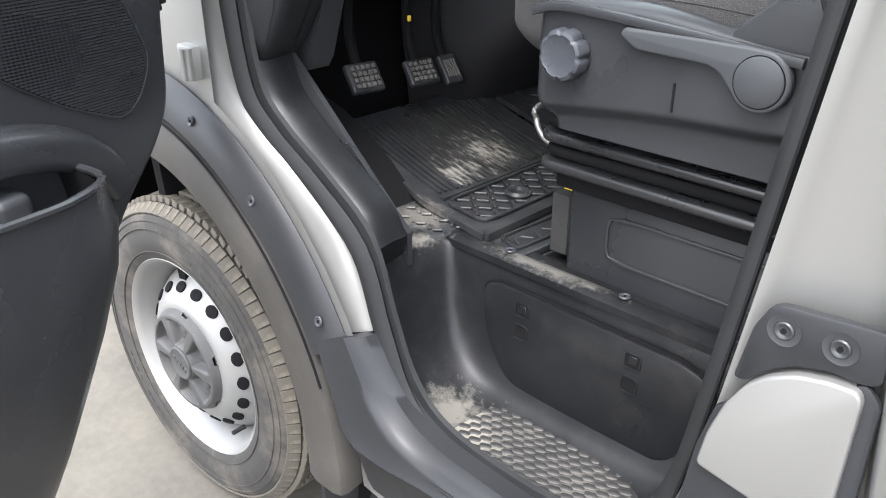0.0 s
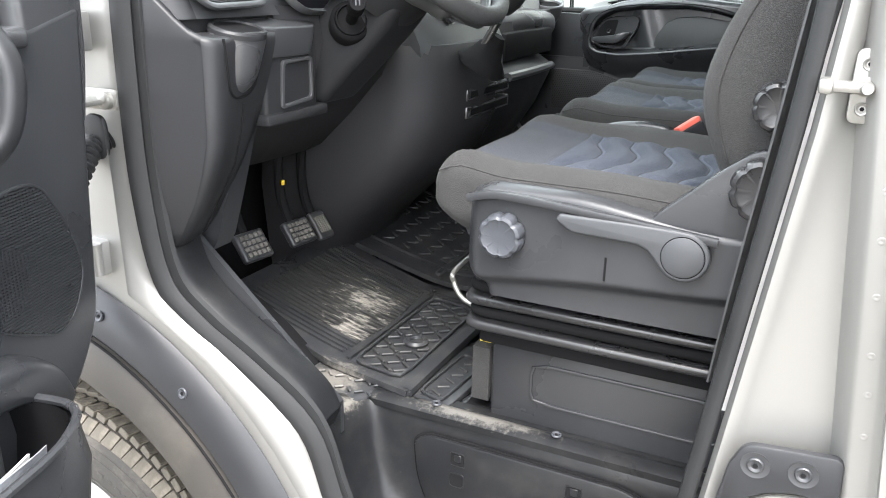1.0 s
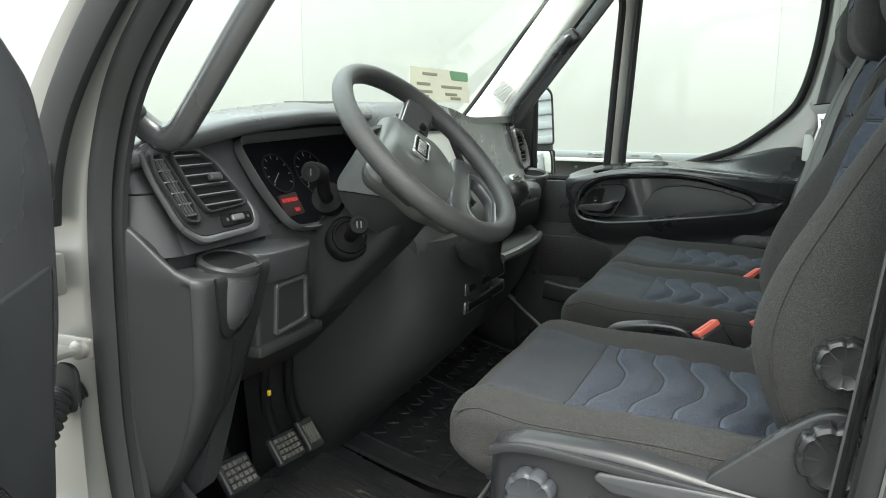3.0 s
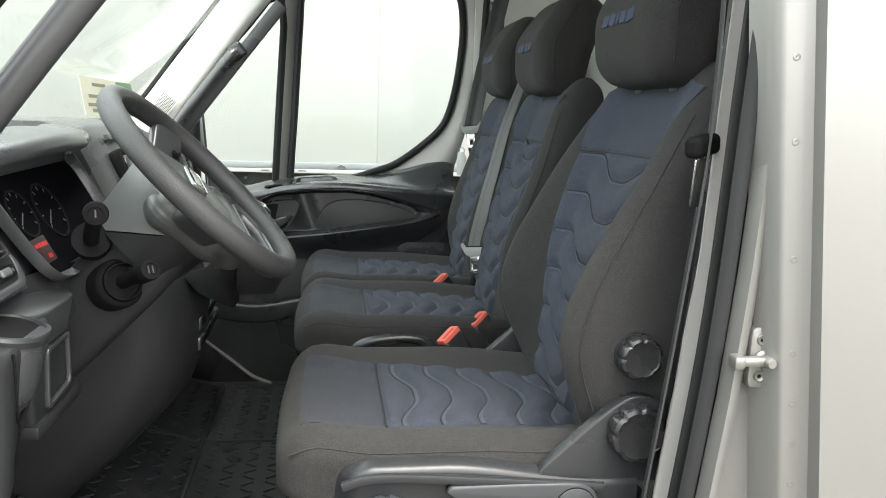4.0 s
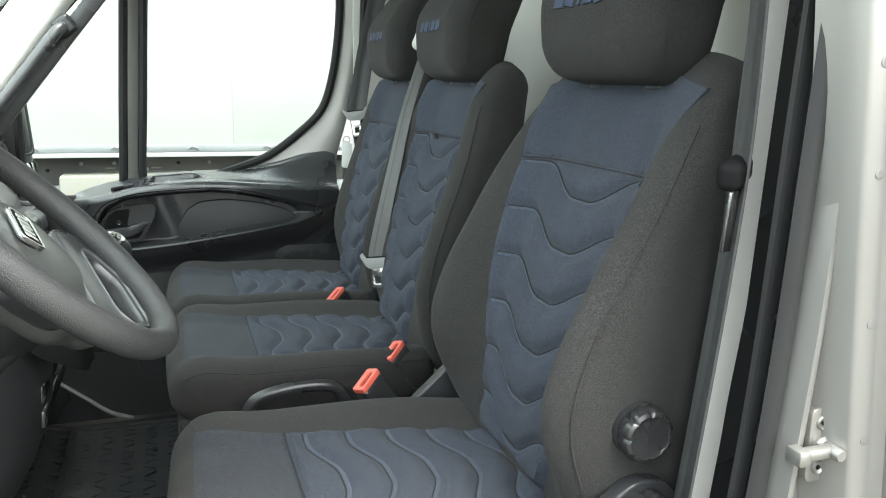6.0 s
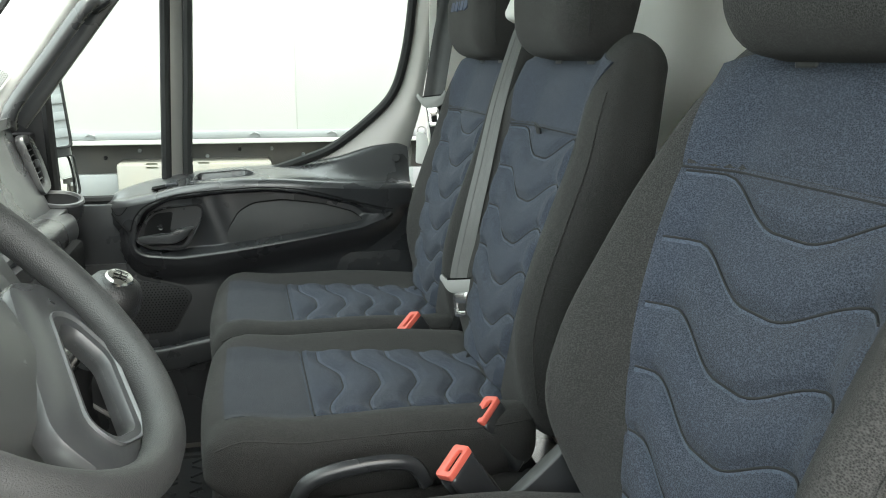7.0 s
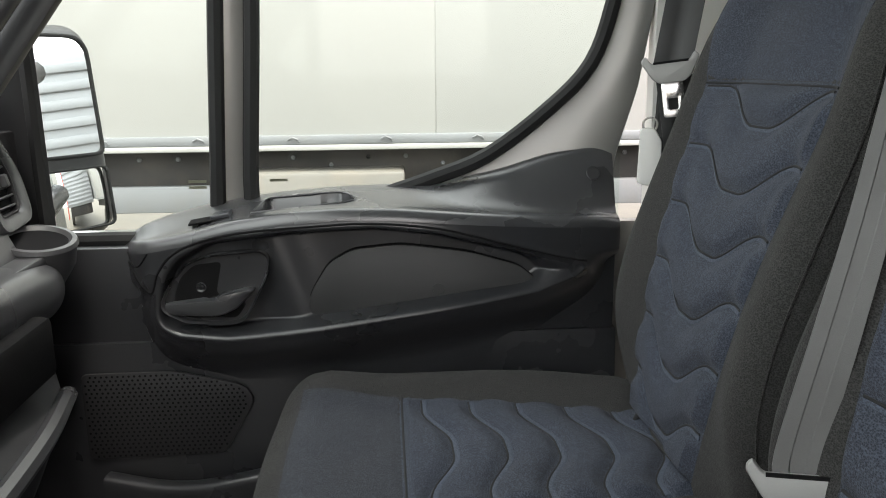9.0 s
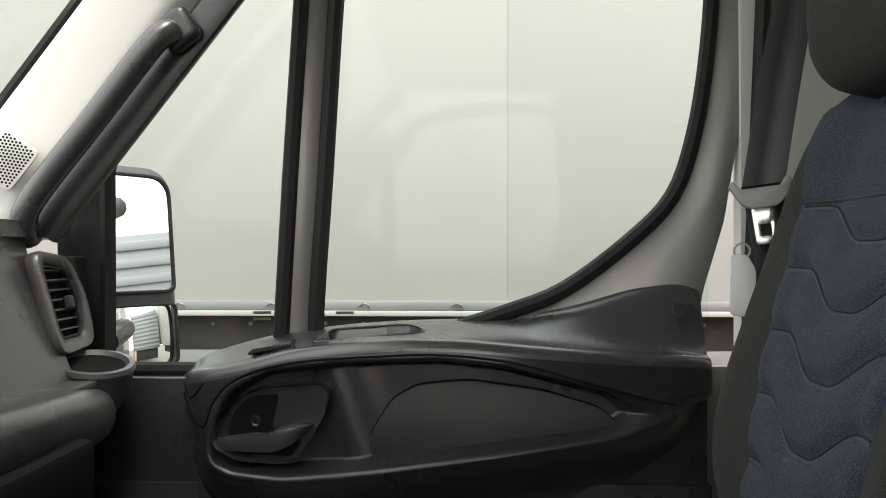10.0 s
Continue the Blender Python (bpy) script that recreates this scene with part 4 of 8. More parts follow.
def make_wheel():
    w = thing("front_wheel", (-1.405, 0.1, 0), "front wheel with a dusty tyre on a silver steel rim", "wheel")
    c, s = math.cos(radians(3)), math.sin(radians(3))
    m = basis(WHEEL_AT + Vector((0.028, -0.004, 0.004)), (c, s, 0), (0, 0, 1)) @ Matrix.Scale(1.05, 4)      # normal looks out and back
    R = 0.338
    prof = [(0.213, 0.0), (0.219, 0.008), (0.232, 0.013), (0.250, 0.017), (0.268, 0.0185), (0.275, 0.0165), (0.290, 0.0160), (0.306, 0.012), (0.318, 0.002), (0.326, -0.010), (R - 0.005, -0.022), (R - 0.004, -0.10), (R - 0.005, -0.188), (0.318, -0.212), (0.27, -0.225), (0.22, -0.21)]
    tyre = part("tyre", lathe(prof, m, 72, None, False), TYRE, w)
    for r, h in ((0.236, 0.0152), (0.284, 0.0172), (0.300, 0.0142)):
        part("sidewall_rib", tube([m @ Vector((r * math.cos(a), r * math.sin(a), h)) for a in [2 * math.pi * k / 72 for k in range(72)]], 0.0015, 6, True, (c * 0 + s, -c, 0)), TYRE, tyre)
    # raised sidewall lettering, as bars
    for k in range(26):
        a = radians(200 + 4.4 * k) if k < 13 else radians(20 + 4.4 * (k - 13))
        if k % 5 == 4:
            continue
        part("sidewall_bar", box(-0.004, 0.004, -0.006, 0.006, 0, 0.0016, 0.0004, 1, m @ Matrix.Rotation(a, 4, "Z") @ Matrix.Translation((0.262, 0, 0.0178))), TYRE, tyre)
    block = None
    N = 84
    for j, (h, wd) in enumerate(((-0.030, 0.034), (-0.068, 0.032), (-0.105, 0.034), (-0.142, 0.032), (-0.180, 0.034))):
        for k in range(N):
            if j > 2 and k % 3:
                continue
            a = 2 * math.pi * (k + 0.5 * (j % 2)) / N
            mm = m @ Matrix.Rotation(a, 4, "Z") @ Matrix.Translation((R - 0.001 if 0 < j < 4 else R - 0.0035, 0, h)) @ pose(0, 0, 0, 14 if j % 2 else -10, (9 if j == 0 else 0), 0)
            if block is None:
                bm = box(-0.007, 0.005, -0.0116, 0.0116, -0.0165, 0.0165, 0.0015, 1)
                for sy in (-0.0045, 0.0045):
                    add(bm, box(0.0045, 0.0056, sy - 0.0028, sy + 0.0028, -0.0155, 0.0155, 0.0, 1))
                block = part("tread_block", bm, TREAD, tyre)
                block.matrix_basis = mm
            else:
                o = block.copy()
                scene.collection.objects.link(o)
                o.matrix_basis = mm
    # shoulder lugs running down the sidewall
    lug = None
    for k in range(N):
        a = 2 * math.pi * (k + 0.5) / N
        mm = m @ Matrix.Rotation(a, 4, "Z") @ Matrix.Translation((0.3225, 0, 0.000)) @ pose(0, 0, 0, 0, 50, 0)
        if lug is None:
            lug = part("shoulder_lug", box(-0.013, 0.013, -0.0112, 0.0112, -0.003, 0.0018, 0.001, 1), TREAD, tyre)
            lug.matrix_basis = mm
        else:
            o = lug.copy()
            scene.collection.objects.link(o)
            o.matrix_basis = mm
    # steel rim: flange, well and dished disc with round holes
    rim = part("rim", add(lathe([(0.2235, -0.012), (0.2245, 0.004), (0.218, 0.009), (0.211, 0.004), (0.206, -0.004), (0.199, -0.020), (0.190, -0.034), (0.184, -0.06), (0.182, -0.12)], m, 64, None, False)), STEEL_RIM, w)
    disc_prof = [(0.183, -0.055), (0.178, -0.044), (0.168, -0.030), (0.152, -0.014), (0.136, -0.002), (0.124, 0.006), (0.112, 0.008), (0.098, 0.006), (0.086, -0.004), (0.05, -0.012), (0.012, -0.012)]
    disc = part("disc", lathe(disc_prof, m, 64), STEEL_RIM, rim)
    for k in range(18):
        a = 2 * math.pi * k / 18
        hm = m @ Matrix.Rotation(a, 4, "Z") @ Matrix.Translation((0.1530, 0, -0.0128)) @ pose(0, 0, 0, 0, 42, 0)
        part("vent_hole", lathe([(0.0145, -0.004), (0.0145, 0.0014), (0.013, 0.0018)], hm @ Matrix.Diagonal((0.82, 1, 1, 1)), 20), BLACK, disc)
    part("tyre_valve", tube([m @ Vector((0.176 * math.cos(a), 0.176 * math.sin(a), h)) for a, h in ((-0.9, -0.03), (-0.9, 0.0))], 0.005, 8), SEAL, rim)
    # grey hub cap: one moulded skin with six sunken windows between its spokes and a notched edge
    def cap_skin(u, v):
        a = 2 * math.pi * v
        da = abs((a / (math.pi / 3)) % 1 - 0.5) * math.pi / 3
        notch = 0.05 * ease((0.10 - abs(((a + 0.14) / (math.pi / 3)) % 1 - 0.5) * math.pi / 3) / 0.03)
        r = 0.010 + (0.115 * (1 - notch) - 0.010) * u
        sunk = ease(min((r - 0.037) / 0.009, (0.097 - r) / 0.008, (radians(23) - da) * r / 0.007, 1.0)) if 0.037 < r < 0.097 and da < radians(23) else 0.0
        h = 0.028 - 0.004 * (r / 0.115) ** 2 - 0.019 * ease((r - 0.103) / 0.012) - 0.019 * sunk
        return m @ Vector((r * math.cos(a), r * math.sin(a), h))
    cap = part("hub_cap", sheet(cap_skin, 40, 180), HUBCAP, w, smooth=60)
    for k in range(6):
        cm = m @ Matrix.Rotation(math.pi / 3 * (k + 0.5), 4, "Z")
        part("wheel_bolt", lathe([(0.011, 0.004), (0.011, 0.012), (0.008, 0.014), (0.002, 0.014)], cm @ Matrix.Translation((0.068, 0, 0)), 6), HUBCAP, cap)
    part("cap_badge", lathe([(0.036, 0.0255), (0.036, 0.030), (0.033, 0.0325), (0.030, 0.031), (0.01, 0.031)], m, 36), HUBCAP, cap)
    for k in range(5):
        part("badge_bar", box(-0.024 + 0.010 * k, -0.017 + 0.010 * k, -0.006, 0.006, 0.0308, 0.0325, 0.0004, 1, m @ Matrix.Rotation(-0.5, 4, "Z")), HUBCAP, cap)


make_wheel()


# ---- seats ----
HALF = 0.235


def cushion_shape(x, y, z):
    """Bends a flat block into a seat cushion: raised sides, rolled front, hollow middle."""
    side = ease((abs(y) - 0.115) / 0.085)
    if z > 0:
        z += 0.024 * side * ease((x + 0.26) / 0.08) + 0.010 * ease((-0.10 - x) / 0.1) - 0.010 * ease((x - 0.02) / 0.2)
    if x < -0.12 and z < 0:
        x += 0.03 * ease((-0.12 - x) / 0.1) * ease(-z / 0.05)
    y *= 1 - 0.05 * ease((-0.12 - x) / 0.13) - 0.10 * ease((x - 0.10) / 0.15)
    x -= 0.012 * (1 - (y / HALF) ** 2) * ease((-0.14 - x) / 0.1)
    return (x, y, z)


def table(points):
    """A smooth function through points of (value, height)."""
    pts = [(p.y, p.x) for p in smooth_line(points, 8)]

    def f(z):
        if z <= pts[0][0]:
            return pts[0][1]
        for (za, xa), (zb, xb) in zip(pts, pts[1:]):
            if za <= z <= zb:
                return xa + (xb - xa) * (z - za) / (zb - za + 1e-9)
        return pts[-1][1]
    return f


PANEL_LINE = table([(-0.296, 1.10), (-0.292, 1.20), (-0.276, 1.30), (-0.246, 1.41), (-0.205, 1.52), (-0.180, 1.58), (-0.155, 1.66), (-0.135, 1.72)])
REAR_LINE = table([(-0.155, 1.10), (-0.140, 1.30), (-0.105, 1.52), (-0.085, 1.64), (-0.075, 1.72)])
SIDE_BENCH = table([(-0.262, 1.10), (-0.286, 1.18), (-0.302, 1.27), (-0.292, 1.345), (-0.268, 1.42), (-0.232, 1.52), (-0.208, 1.60), (-0.180, 1.67), (-0.150, 1.72)])
SIDE_DRIVER = table([(-0.265, 1.10), (-0.318, 1.20), (-0.352, 1.295), (-0.336, 1.38), (-0.290, 1.47), (-0.238, 1.56), (-0.188, 1.64), (-0.155, 1.70), (-0.145, 1.72)])


def back_shape_for(side_line):
    """Bends a flat block into a seat back: swollen sides, hollow middle, rounded shoulders."""
    def f(x, y, z):
        zz = 1.41 + z
        side = ease((abs(y) - 0.105) / 0.095)
        a, b = PANEL_LINE(zz) + (side_line(zz) - PANEL_LINE(zz)) * side, REAR_LINE(zz)
        t = (x + 0.06) / 0.12
        y *= 1 - 0.13 * ease((z - 0.10) / 0.20) - 0.06 * ease((-0.16 - z) / 0.12)
        zz -= 0.022 * ease((abs(y) - 0.10) / 0.12) * ease((z - 0.2) / 0.1)
        return (a + (b - a) * t, y, zz)
    return f


def chevron(t):
    """0 at the middle of a seam line, 1 at its ends."""
    return ease((abs(t) - 0.12) / 0.66)


def surface_panel(shape, place, a0, a1, half0, half1, lines, drop, puff, offset, axis, na=64, nb=30):
    """A padded panel that lies on a cushion: a runs along the seat, half is its half width at each end."""
    def f(u, v):
        a, t = a0 + (a1 - a0) * u, 2 * v - 1
        w = half0 + (half1 - half0) * u
        y = w * t
        edge = ease(min(u, 1 - u) * abs(a1 - a0) / 0.012) * ease((1 - abs(t)) * w / 0.012)
        g = 0.0
        for ln in lines:
            d = (a - (ln - drop * (1 - chevron(t)))) / 0.012
            g = max(g, math.exp(-d * d))
        lift = offset * edge + puff * edge * (1 - g)
        if axis == "x":
            p = Vector(shape(a, y, place[2]))
            return (p.x, p.y, p.z + lift)
        p = Vector(shape(place[0], y, a))
        return (p.x - lift, p.y, p.z)
    return f


def line_on(f, a0, a1, ln, drop, n=26, span=0.96):
    """Points of a seam line on such a panel."""
    out = []
    for k in range(n + 1):
        t = -span + 2 * span * k / n
        a = ln - drop * (1 - chevron(t))
        u = (a - a0) / (a1 - a0)
        if 0.01 < u < 0.99:
            out.append(Vector(f(u, (t + 1) / 2)))
    return out


def make_cushion(s, m, name="cushion"):
    c = part(name, soft_box(0.48, 2 * HALF, 0.095, 0.040, (20, 22, 4), cushion_shape, m), CLOTH, s)
    a0, a1 = -0.092, 0.225
    lines = [-0.062, -0.002, 0.057, 0.118, 0.176]
    f = surface_panel(cushion_shape, (0, 0, 0.0475), a0, a1, 0.150, 0.118, lines, -0.030, 0.0095, 0.0015, "x")
    part("seat_panel", moved(sheet(f, 80, 36, 0.006), m), CLOTH_BLUE, c, "quilted navy centre panel")
    for ln in lines:
        pts = line_on(f, a0, a1, ln, -0.030)
        if len(pts) > 4:
            part("seam_line", moved(tube([p + Vector((0.0035, 0, 0.0006)) for p in pts], 0.0042, 8, False, (0, 0, 1), 0.0013), m), WELT, c)
            # near-black line painted as shade in the groove beside the welt
            part("seam_groove_shade", moved(tube([p + Vector((-0.0016, 0, 0.0004)) for p in pts], 0.0014, 6), m), SEAM_SHADOW, c)
    nose = surface_panel(cushion_shape, (0, 0, 0.0475), -0.208, a0, 0.165, 0.152, [], 0, 0.001, 0.0012, "x")
    part("front_panel", moved(sheet(nose, 24, 24, 0.004), m), CLOTH_DULL_SHEEN, c, "plain navy front panel, duller sheen painted in")
    part("cross_seam", moved(tube([Vector(f(0.012, k / 20)) + Vector((0, 0, 0.0004)) for k in range(21)], 0.0016, 6), m), SEAM_SHADOW, c)
    # stitched edge round the side
    for sgn in (-1, 1):
        pts = [Vector(cushion_shape(-0.225 + 0.45 * k / 24, sgn * (HALF - 0.006), 0.028)) for k in range(25)]
        part("edge_seam", moved(tube([Vector((p.x, p.y, p.z)) for p in pts], 0.0016, 5), m), CLOTH, c)
    return c


def make_back(s, m, side_line):
    back_shape = back_shape_for(side_line)
    b = part("backrest", soft_box(0.12, 2 * HALF, 0.60, 0.045, (4, 26, 30), back_shape, m), CLOTH, s)
    a0, a1 = -0.25, 0.155
    lines = [0.146 - 0.068 * k for k in range(6)]
    f = surface_panel(back_shape, (-0.06, 0, 0), a0, a1, 0.108, 0.165, lines, 0.040, 0.0105, 0.0015, "z")
    part("back_panel", moved(sheet(f, 96, 36, 0.006, (1, 0, 0)), m), CLOTH_BLUE, b, "quilted navy centre panel")
    for ln in lines:
        pts = line_on(f, a0, a1, ln, 0.040)
        if len(pts) > 4:
            part("seam_line", moved(tube([p - Vector((0.0006, 0, 0.0035)) for p in pts], 0.0042, 8, False, (-1, 0, 0), 0.0013), m), WELT, b)
            # groove shade, painted as a near-black line above the welt
            part("seam_groove_shade", moved(tube([p + Vector((-0.0004, 0, 0.0016)) for p in pts], 0.0014, 6), m), SEAM_SHADOW, b)
    up = surface_panel(back_shape, (-0.06, 0, 0), a1, 0.272, 0.166, 0.215, [], 0, 0.001, 0.0012, "z")
    part("upper_panel", moved(sheet(up, 20, 24, 0.004, (1, 0, 0)), m), CLOTH_BLUE, b, "plain navy upper panel")
    part("cross_seam", moved(tube([Vector(f(0.99, k / 20)) + Vector((0.0004, 0, 0)) for k in range(21)], 0.0016, 6), m), SEAM_SHADOW, b)
    for sgn in (-1, 1):
        pts = [Vector(back_shape(-0.047, sgn * (HALF - 0.012), -0.24 + 0.46 * k / 24)) for k in range(25)]
        part("edge_seam", moved(tube(pts, 0.0012, 5), m), CLOTH, b)
    return b


def make_headrest(s, m):
    def shp(x, y, z):
        if x < 0:
            x -= 0.018 * ease((0.5 - abs(z / 0.22)) * 2)
        y *= 1 - 0.14 * ease((z - 0.02) / 0.09) - 0.05 * ease((-z - 0.03) / 0.08)
        x += 0.02 * ease((z + 0.02) / 0.12)
        return (x, y, z)
    h = part("headrest", soft_box(0.115, 0.285, 0.225, 0.045, (4, 14, 12), shp, m), CLOTH, s)
    for sgn in (-1, 1):
        pts = [Vector(shp(-0.02, sgn * 0.1415, -0.085 + 0.17 * k / 14)) for k in range(15)]
        part("side_seam", moved(tube(pts, 0.0016, 5), m), SEAM_SHADOW, h)
        part("headrest_post", moved(add(lathe([(0.0065, -0.15), (0.0065, -0.10)], Matrix.Translation((0.028, sgn * 0.07, 0)), 10)), m), CHROME, h)
        part("post_guide", moved(soft_box(0.03, 0.034, 0.014, 0.005, (2, 2, 1), None, Matrix.Translation((0.030, sgn * 0.07, -0.112))), m), SEAT_PLASTIC, h)
    # embroidered mark, as bars
    for y, w, t in ((0.054, 0.026, 0), (0.024, 0.024, 10), (0.0, 0.007, 0), (-0.022, 0.022, 0), (-0.053, 0.026, -10)):
        x = shp(-0.0575, y, -0.02)[0]
        part("mark_bar", moved(box(x - 0.0007, x + 0.003, -w / 2, w / 2, -0.010, 0.010, 0.0004, 1, Matrix.Translation((0, y, -0.02)) @ Matrix.Rotation(radians(t), 4, "X")), m), BLUE_MARK, h)
    return h


def lobed_knob(parent, m, r, depth, lobes=8, material=None, name="adjuster_knob"):
    """A star-shaped hand wheel with a flat face."""
    k = part(name, lathe([(r * 0.90, 0), (r, 0.004), (r, depth - 0.007), (r * 0.93, depth - 0.002), (r * 0.80, depth), (r * 0.72, depth - 0.0015), (r * 0.2, depth - 0.0015)], m, lobes * 8,
                         lambda a, j: 1 - (0.12 if j < 4 else (0.07 if j == 4 else 0.0)) * max(0.0, math.cos(lobes * a)) ** 3), material or KNOB, parent)
    part("knob_collar", lathe([(r * 0.95, -0.012), (r * 1.02, -0.008), (r * 0.98, 0.001)], m, 32), SEAT_PLASTIC, k)
    return k


def make_driver_seat():
    s = thing("driver_seat", (-0.47, 0.465, 0.712), "charcoal and navy cloth driver seat on a black suspension base", "seat", "front seats")
    yc = 0.465
    make_cushion(s, Matrix.Translation((-0.500, yc, 1.110)))
    make_back(s, Matrix.Translation((0, yc, 0)), SIDE_DRIVER)
    make_headrest(s, pose(-0.150, yc, 1.782, 0, 11, 0))
    # side shroud: shaped plate with a rolled top edge, both sides of the seat
    outline = rounded([(-0.668, 1.146), (-0.672, 1.010), (-0.640, 0.982), (-0.262, 0.978), (-0.250, 1.06), (-0.250, 1.132), (-0.34, 1.140), (-0.64, 1.160)], [0.025, 0.03, 0.03, 0.02, 0.03, 0.02, 0.01, 0.025])

    def shroud(u, v):
        x = -0.668 + 0.420 * u
        zt = 1.146 + 0.012 * ease(u / 0.12) - 0.026 * ease((u - 0.35) / 0.55)
        z = zt + (0.977 - zt) * v
        low = ease((v - 0.80 + 0.26 * u) / 0.13)
        y = 0.205 + 0.014 * max(0.0, 1 - v / 0.07) ** 2 + 0.034 * max(0.0, 1 - u / 0.07) ** 2 + 0.020 * low
        x += 0.030 * ease((v - 0.72) / 0.28) * (1 - u) ** 6 + 0.010 * (1 - v) ** 8 * (1 - u) ** 12
        return (x, y, z)
    sh = part("side_shroud", sheet(shroud, 60, 44, 0.022, (0, 1, 0)), SEAT_PLASTIC, s, "charcoal plastic side shroud", smooth=50)
    part("side_shroud", plate(outline, 0.03, xz(0.725), 0.012, 3), SEAT_PLASTIC, s, "charcoal plastic side shroud")
    part("shroud_ridge", sweep(smooth_line([(-0.655, 0.199, 1.135), (-0.60, 0.198, 1.146), (-0.45, 0.198, 1.136), (-0.30, 0.199, 1.122)], 6), rounded([(-0.006, -0.004), (0.006, -0.004), (0.006, 0.006), (-0.006, 0.006)], 0.003, 2), (0, -1, 0)), SEAT_PLASTIC, sh)
    part("cushion_pan", box(-0.66, -0.26, 0.235, 0.70, 0.99, 1.075, 0.01), SEAT_PLASTIC, s)
    # recliner bracket
    br = rounded([(-0.395, 1.128), (-0.385, 1.145), (-0.300, 1.222), (-0.262, 1.250), (-0.215, 1.238), (-0.20, 1.20), (-0.205, 1.12)], [0.01, 0.02, 0.03, 0.03, 0.03, 0.03, 0.02])
    bk = part("recliner_bracket", plate(br, 0.022, xz(0.232), 0.006, 3), SEAT_PLASTIC, s, "grey recliner bracket")
    part("recliner_bracket", plate(br, 0.022, xz(0.71), 0.006, 3), SEAT_PLASTIC, s)
    lobed_knob(bk, xz(0.212) @ Matrix.Translation((-0.256, 1.198, 0)), 0.041, 0.026, 8, KNOB_DARK)
    lobed_knob(s, xz(0.225) @ Matrix.Translation((-0.254, 1.300, 0)), 0.031, 0.022, 8, KNOB_DARK, "lumbar_knob")
    lobed_knob(s, xz(0.205) @ Matrix.Translation((-0.598, 1.087, 0)), 0.034, 0.026, 8, None, "tilt_knob")
    # height lever: tapering blade that ends in a round boss
    arc = [(-0.341 + 0.035 * math.cos(radians(d)), 1.097 + 0.035 * math.sin(radians(d))) for d in range(76, -171, -19)]
    lev = rounded([(-0.519, 1.123), (-0.513, 1.133), (-0.42, 1.1335), (-0.355, 1.1325)] + arc + [(-0.388, 1.099), (-0.402, 1.105), (-0.495, 1.108)], 0.005, 3)
    lv = part("height_lever", plate(lev, 0.014, xz(0.204), 0.004, 3), LEVER, s, "grey height lever with a round boss")
    part("boss", lathe([(0.0278, 0.0125), (0.0278, 0.0150), (0.0262, 0.0160), (0.004, 0.0160)], xz(0.204) @ Matrix.Translation((-0.341, 1.097, 0)), 40), LEVER, lv)
    part("boss_gap", lathe([(0.0292, 0.0125), (0.0292, 0.0143), (0.0278, 0.0143)], xz(0.204) @ Matrix.Translation((-0.341, 1.097, 0)), 40, caps=False), BLACK, lv)
    part("mould_line", box(-0.447, -0.444, 1.04, 1.075, -0.0006, 0.0006, 0, 1, basis((0, 0.2045, 0), (1, 0, 0), (0, 0, 1))), BLACK, s)
    part("lever_pip", lathe([(0.003, 0), (0.003, 0.004), (0.001, 0.005)], xz(0.204) @ Matrix.Translation((-0.428, 1.136, 0)), 10), KNOB, sh)
    # bellows
    for k in range(4):
        z = 0.892 + 0.022 * k
        o = rounded([(-0.690 + 0.006 * (k % 2), 0.262 + 0.006 * (k % 2)), (-0.262, 0.262 + 0.006 * (k % 2)), (-0.262, 0.69), (-0.690, 0.69)], 0.03, 4)
        part("bellows_fold", plate(o, 0.017, basis((0, 0, z), (1, 0, 0), (0, 1, 0)), 0.007, 3), BLACK if k % 2 else KNOB_DARK, s)
    part("bellows_core", box(-0.668, -0.28, 0.285, 0.67, 0.86, 0.99, 0.01), BLACK, s)
    part("front_bar", tube(smooth_line([(-0.66, 0.30, 0.915), (-0.70, 0.30, 0.925), (-0.722, 0.305, 0.950), (-0.725, 0.33, 0.972), (-0.725, 0.60, 0.972), (-0.70, 0.64, 0.94)], 8), 0.0045, 10, False, (0.3, 0.1, 0.9)), ZINC, s, "bare metal seat slide bar")
    # base box with a pressed frame line on its side
    base = part("seat_base", box(-0.648, -0.25, 0.302, 0.64, 0.712, 0.878, 0.008, 3), PLASTIC, s, "black plastic seat base")
    part("base_flange", box(-0.652, -0.246, 0.296, 0.646, 0.866, 0.884, 0.004), PLASTIC, base)
    o = rounded([(-0.577, 0.760), (-0.262, 0.760), (-0.262, 0.838), (-0.577, 0.838)], 0.018, 4)
    i = [(-0.42 + (p[0] + 0.42) * 0.965, 0.799 + (p[1] - 0.799) * 0.86) for p in o]
    part("pressed_frame", ring(o, i, 0.005, xz(0.303), 0.0018, 64), PLASTIC, base)
    part("seat_runner", box(-0.70, -0.24, 0.315, 0.345, 0.70, 0.718, 0.003), BLACK, s)
    book = part("document_pouch", box(-0.688, -0.655, 0.312, 0.42, 0.735, 0.838, 0.003), CLOTH, s, "dark pouch tucked beside the seat base")
    part("pouch_tag", box(-0.684, -0.660, 0.335, 0.355, 0.830, 0.842, 0.003), YELLOW, book)
    # front height roller under the nose
    part("ribbed_roller", lathe([(0.030, 0), (0.033, 0.004), (0.033, 0.022), (0.028, 0.026)], basis((-0.665, 0.300, 1.075), (0, 1, 0), (0, 0, 1)) @ Matrix.Rotation(radians(180), 4, "X"), 48, lambda a, j: 1 - 0.05 * (math.cos(24 * a) > 0)), KNOB, s)
    return s


make_driver_seat()


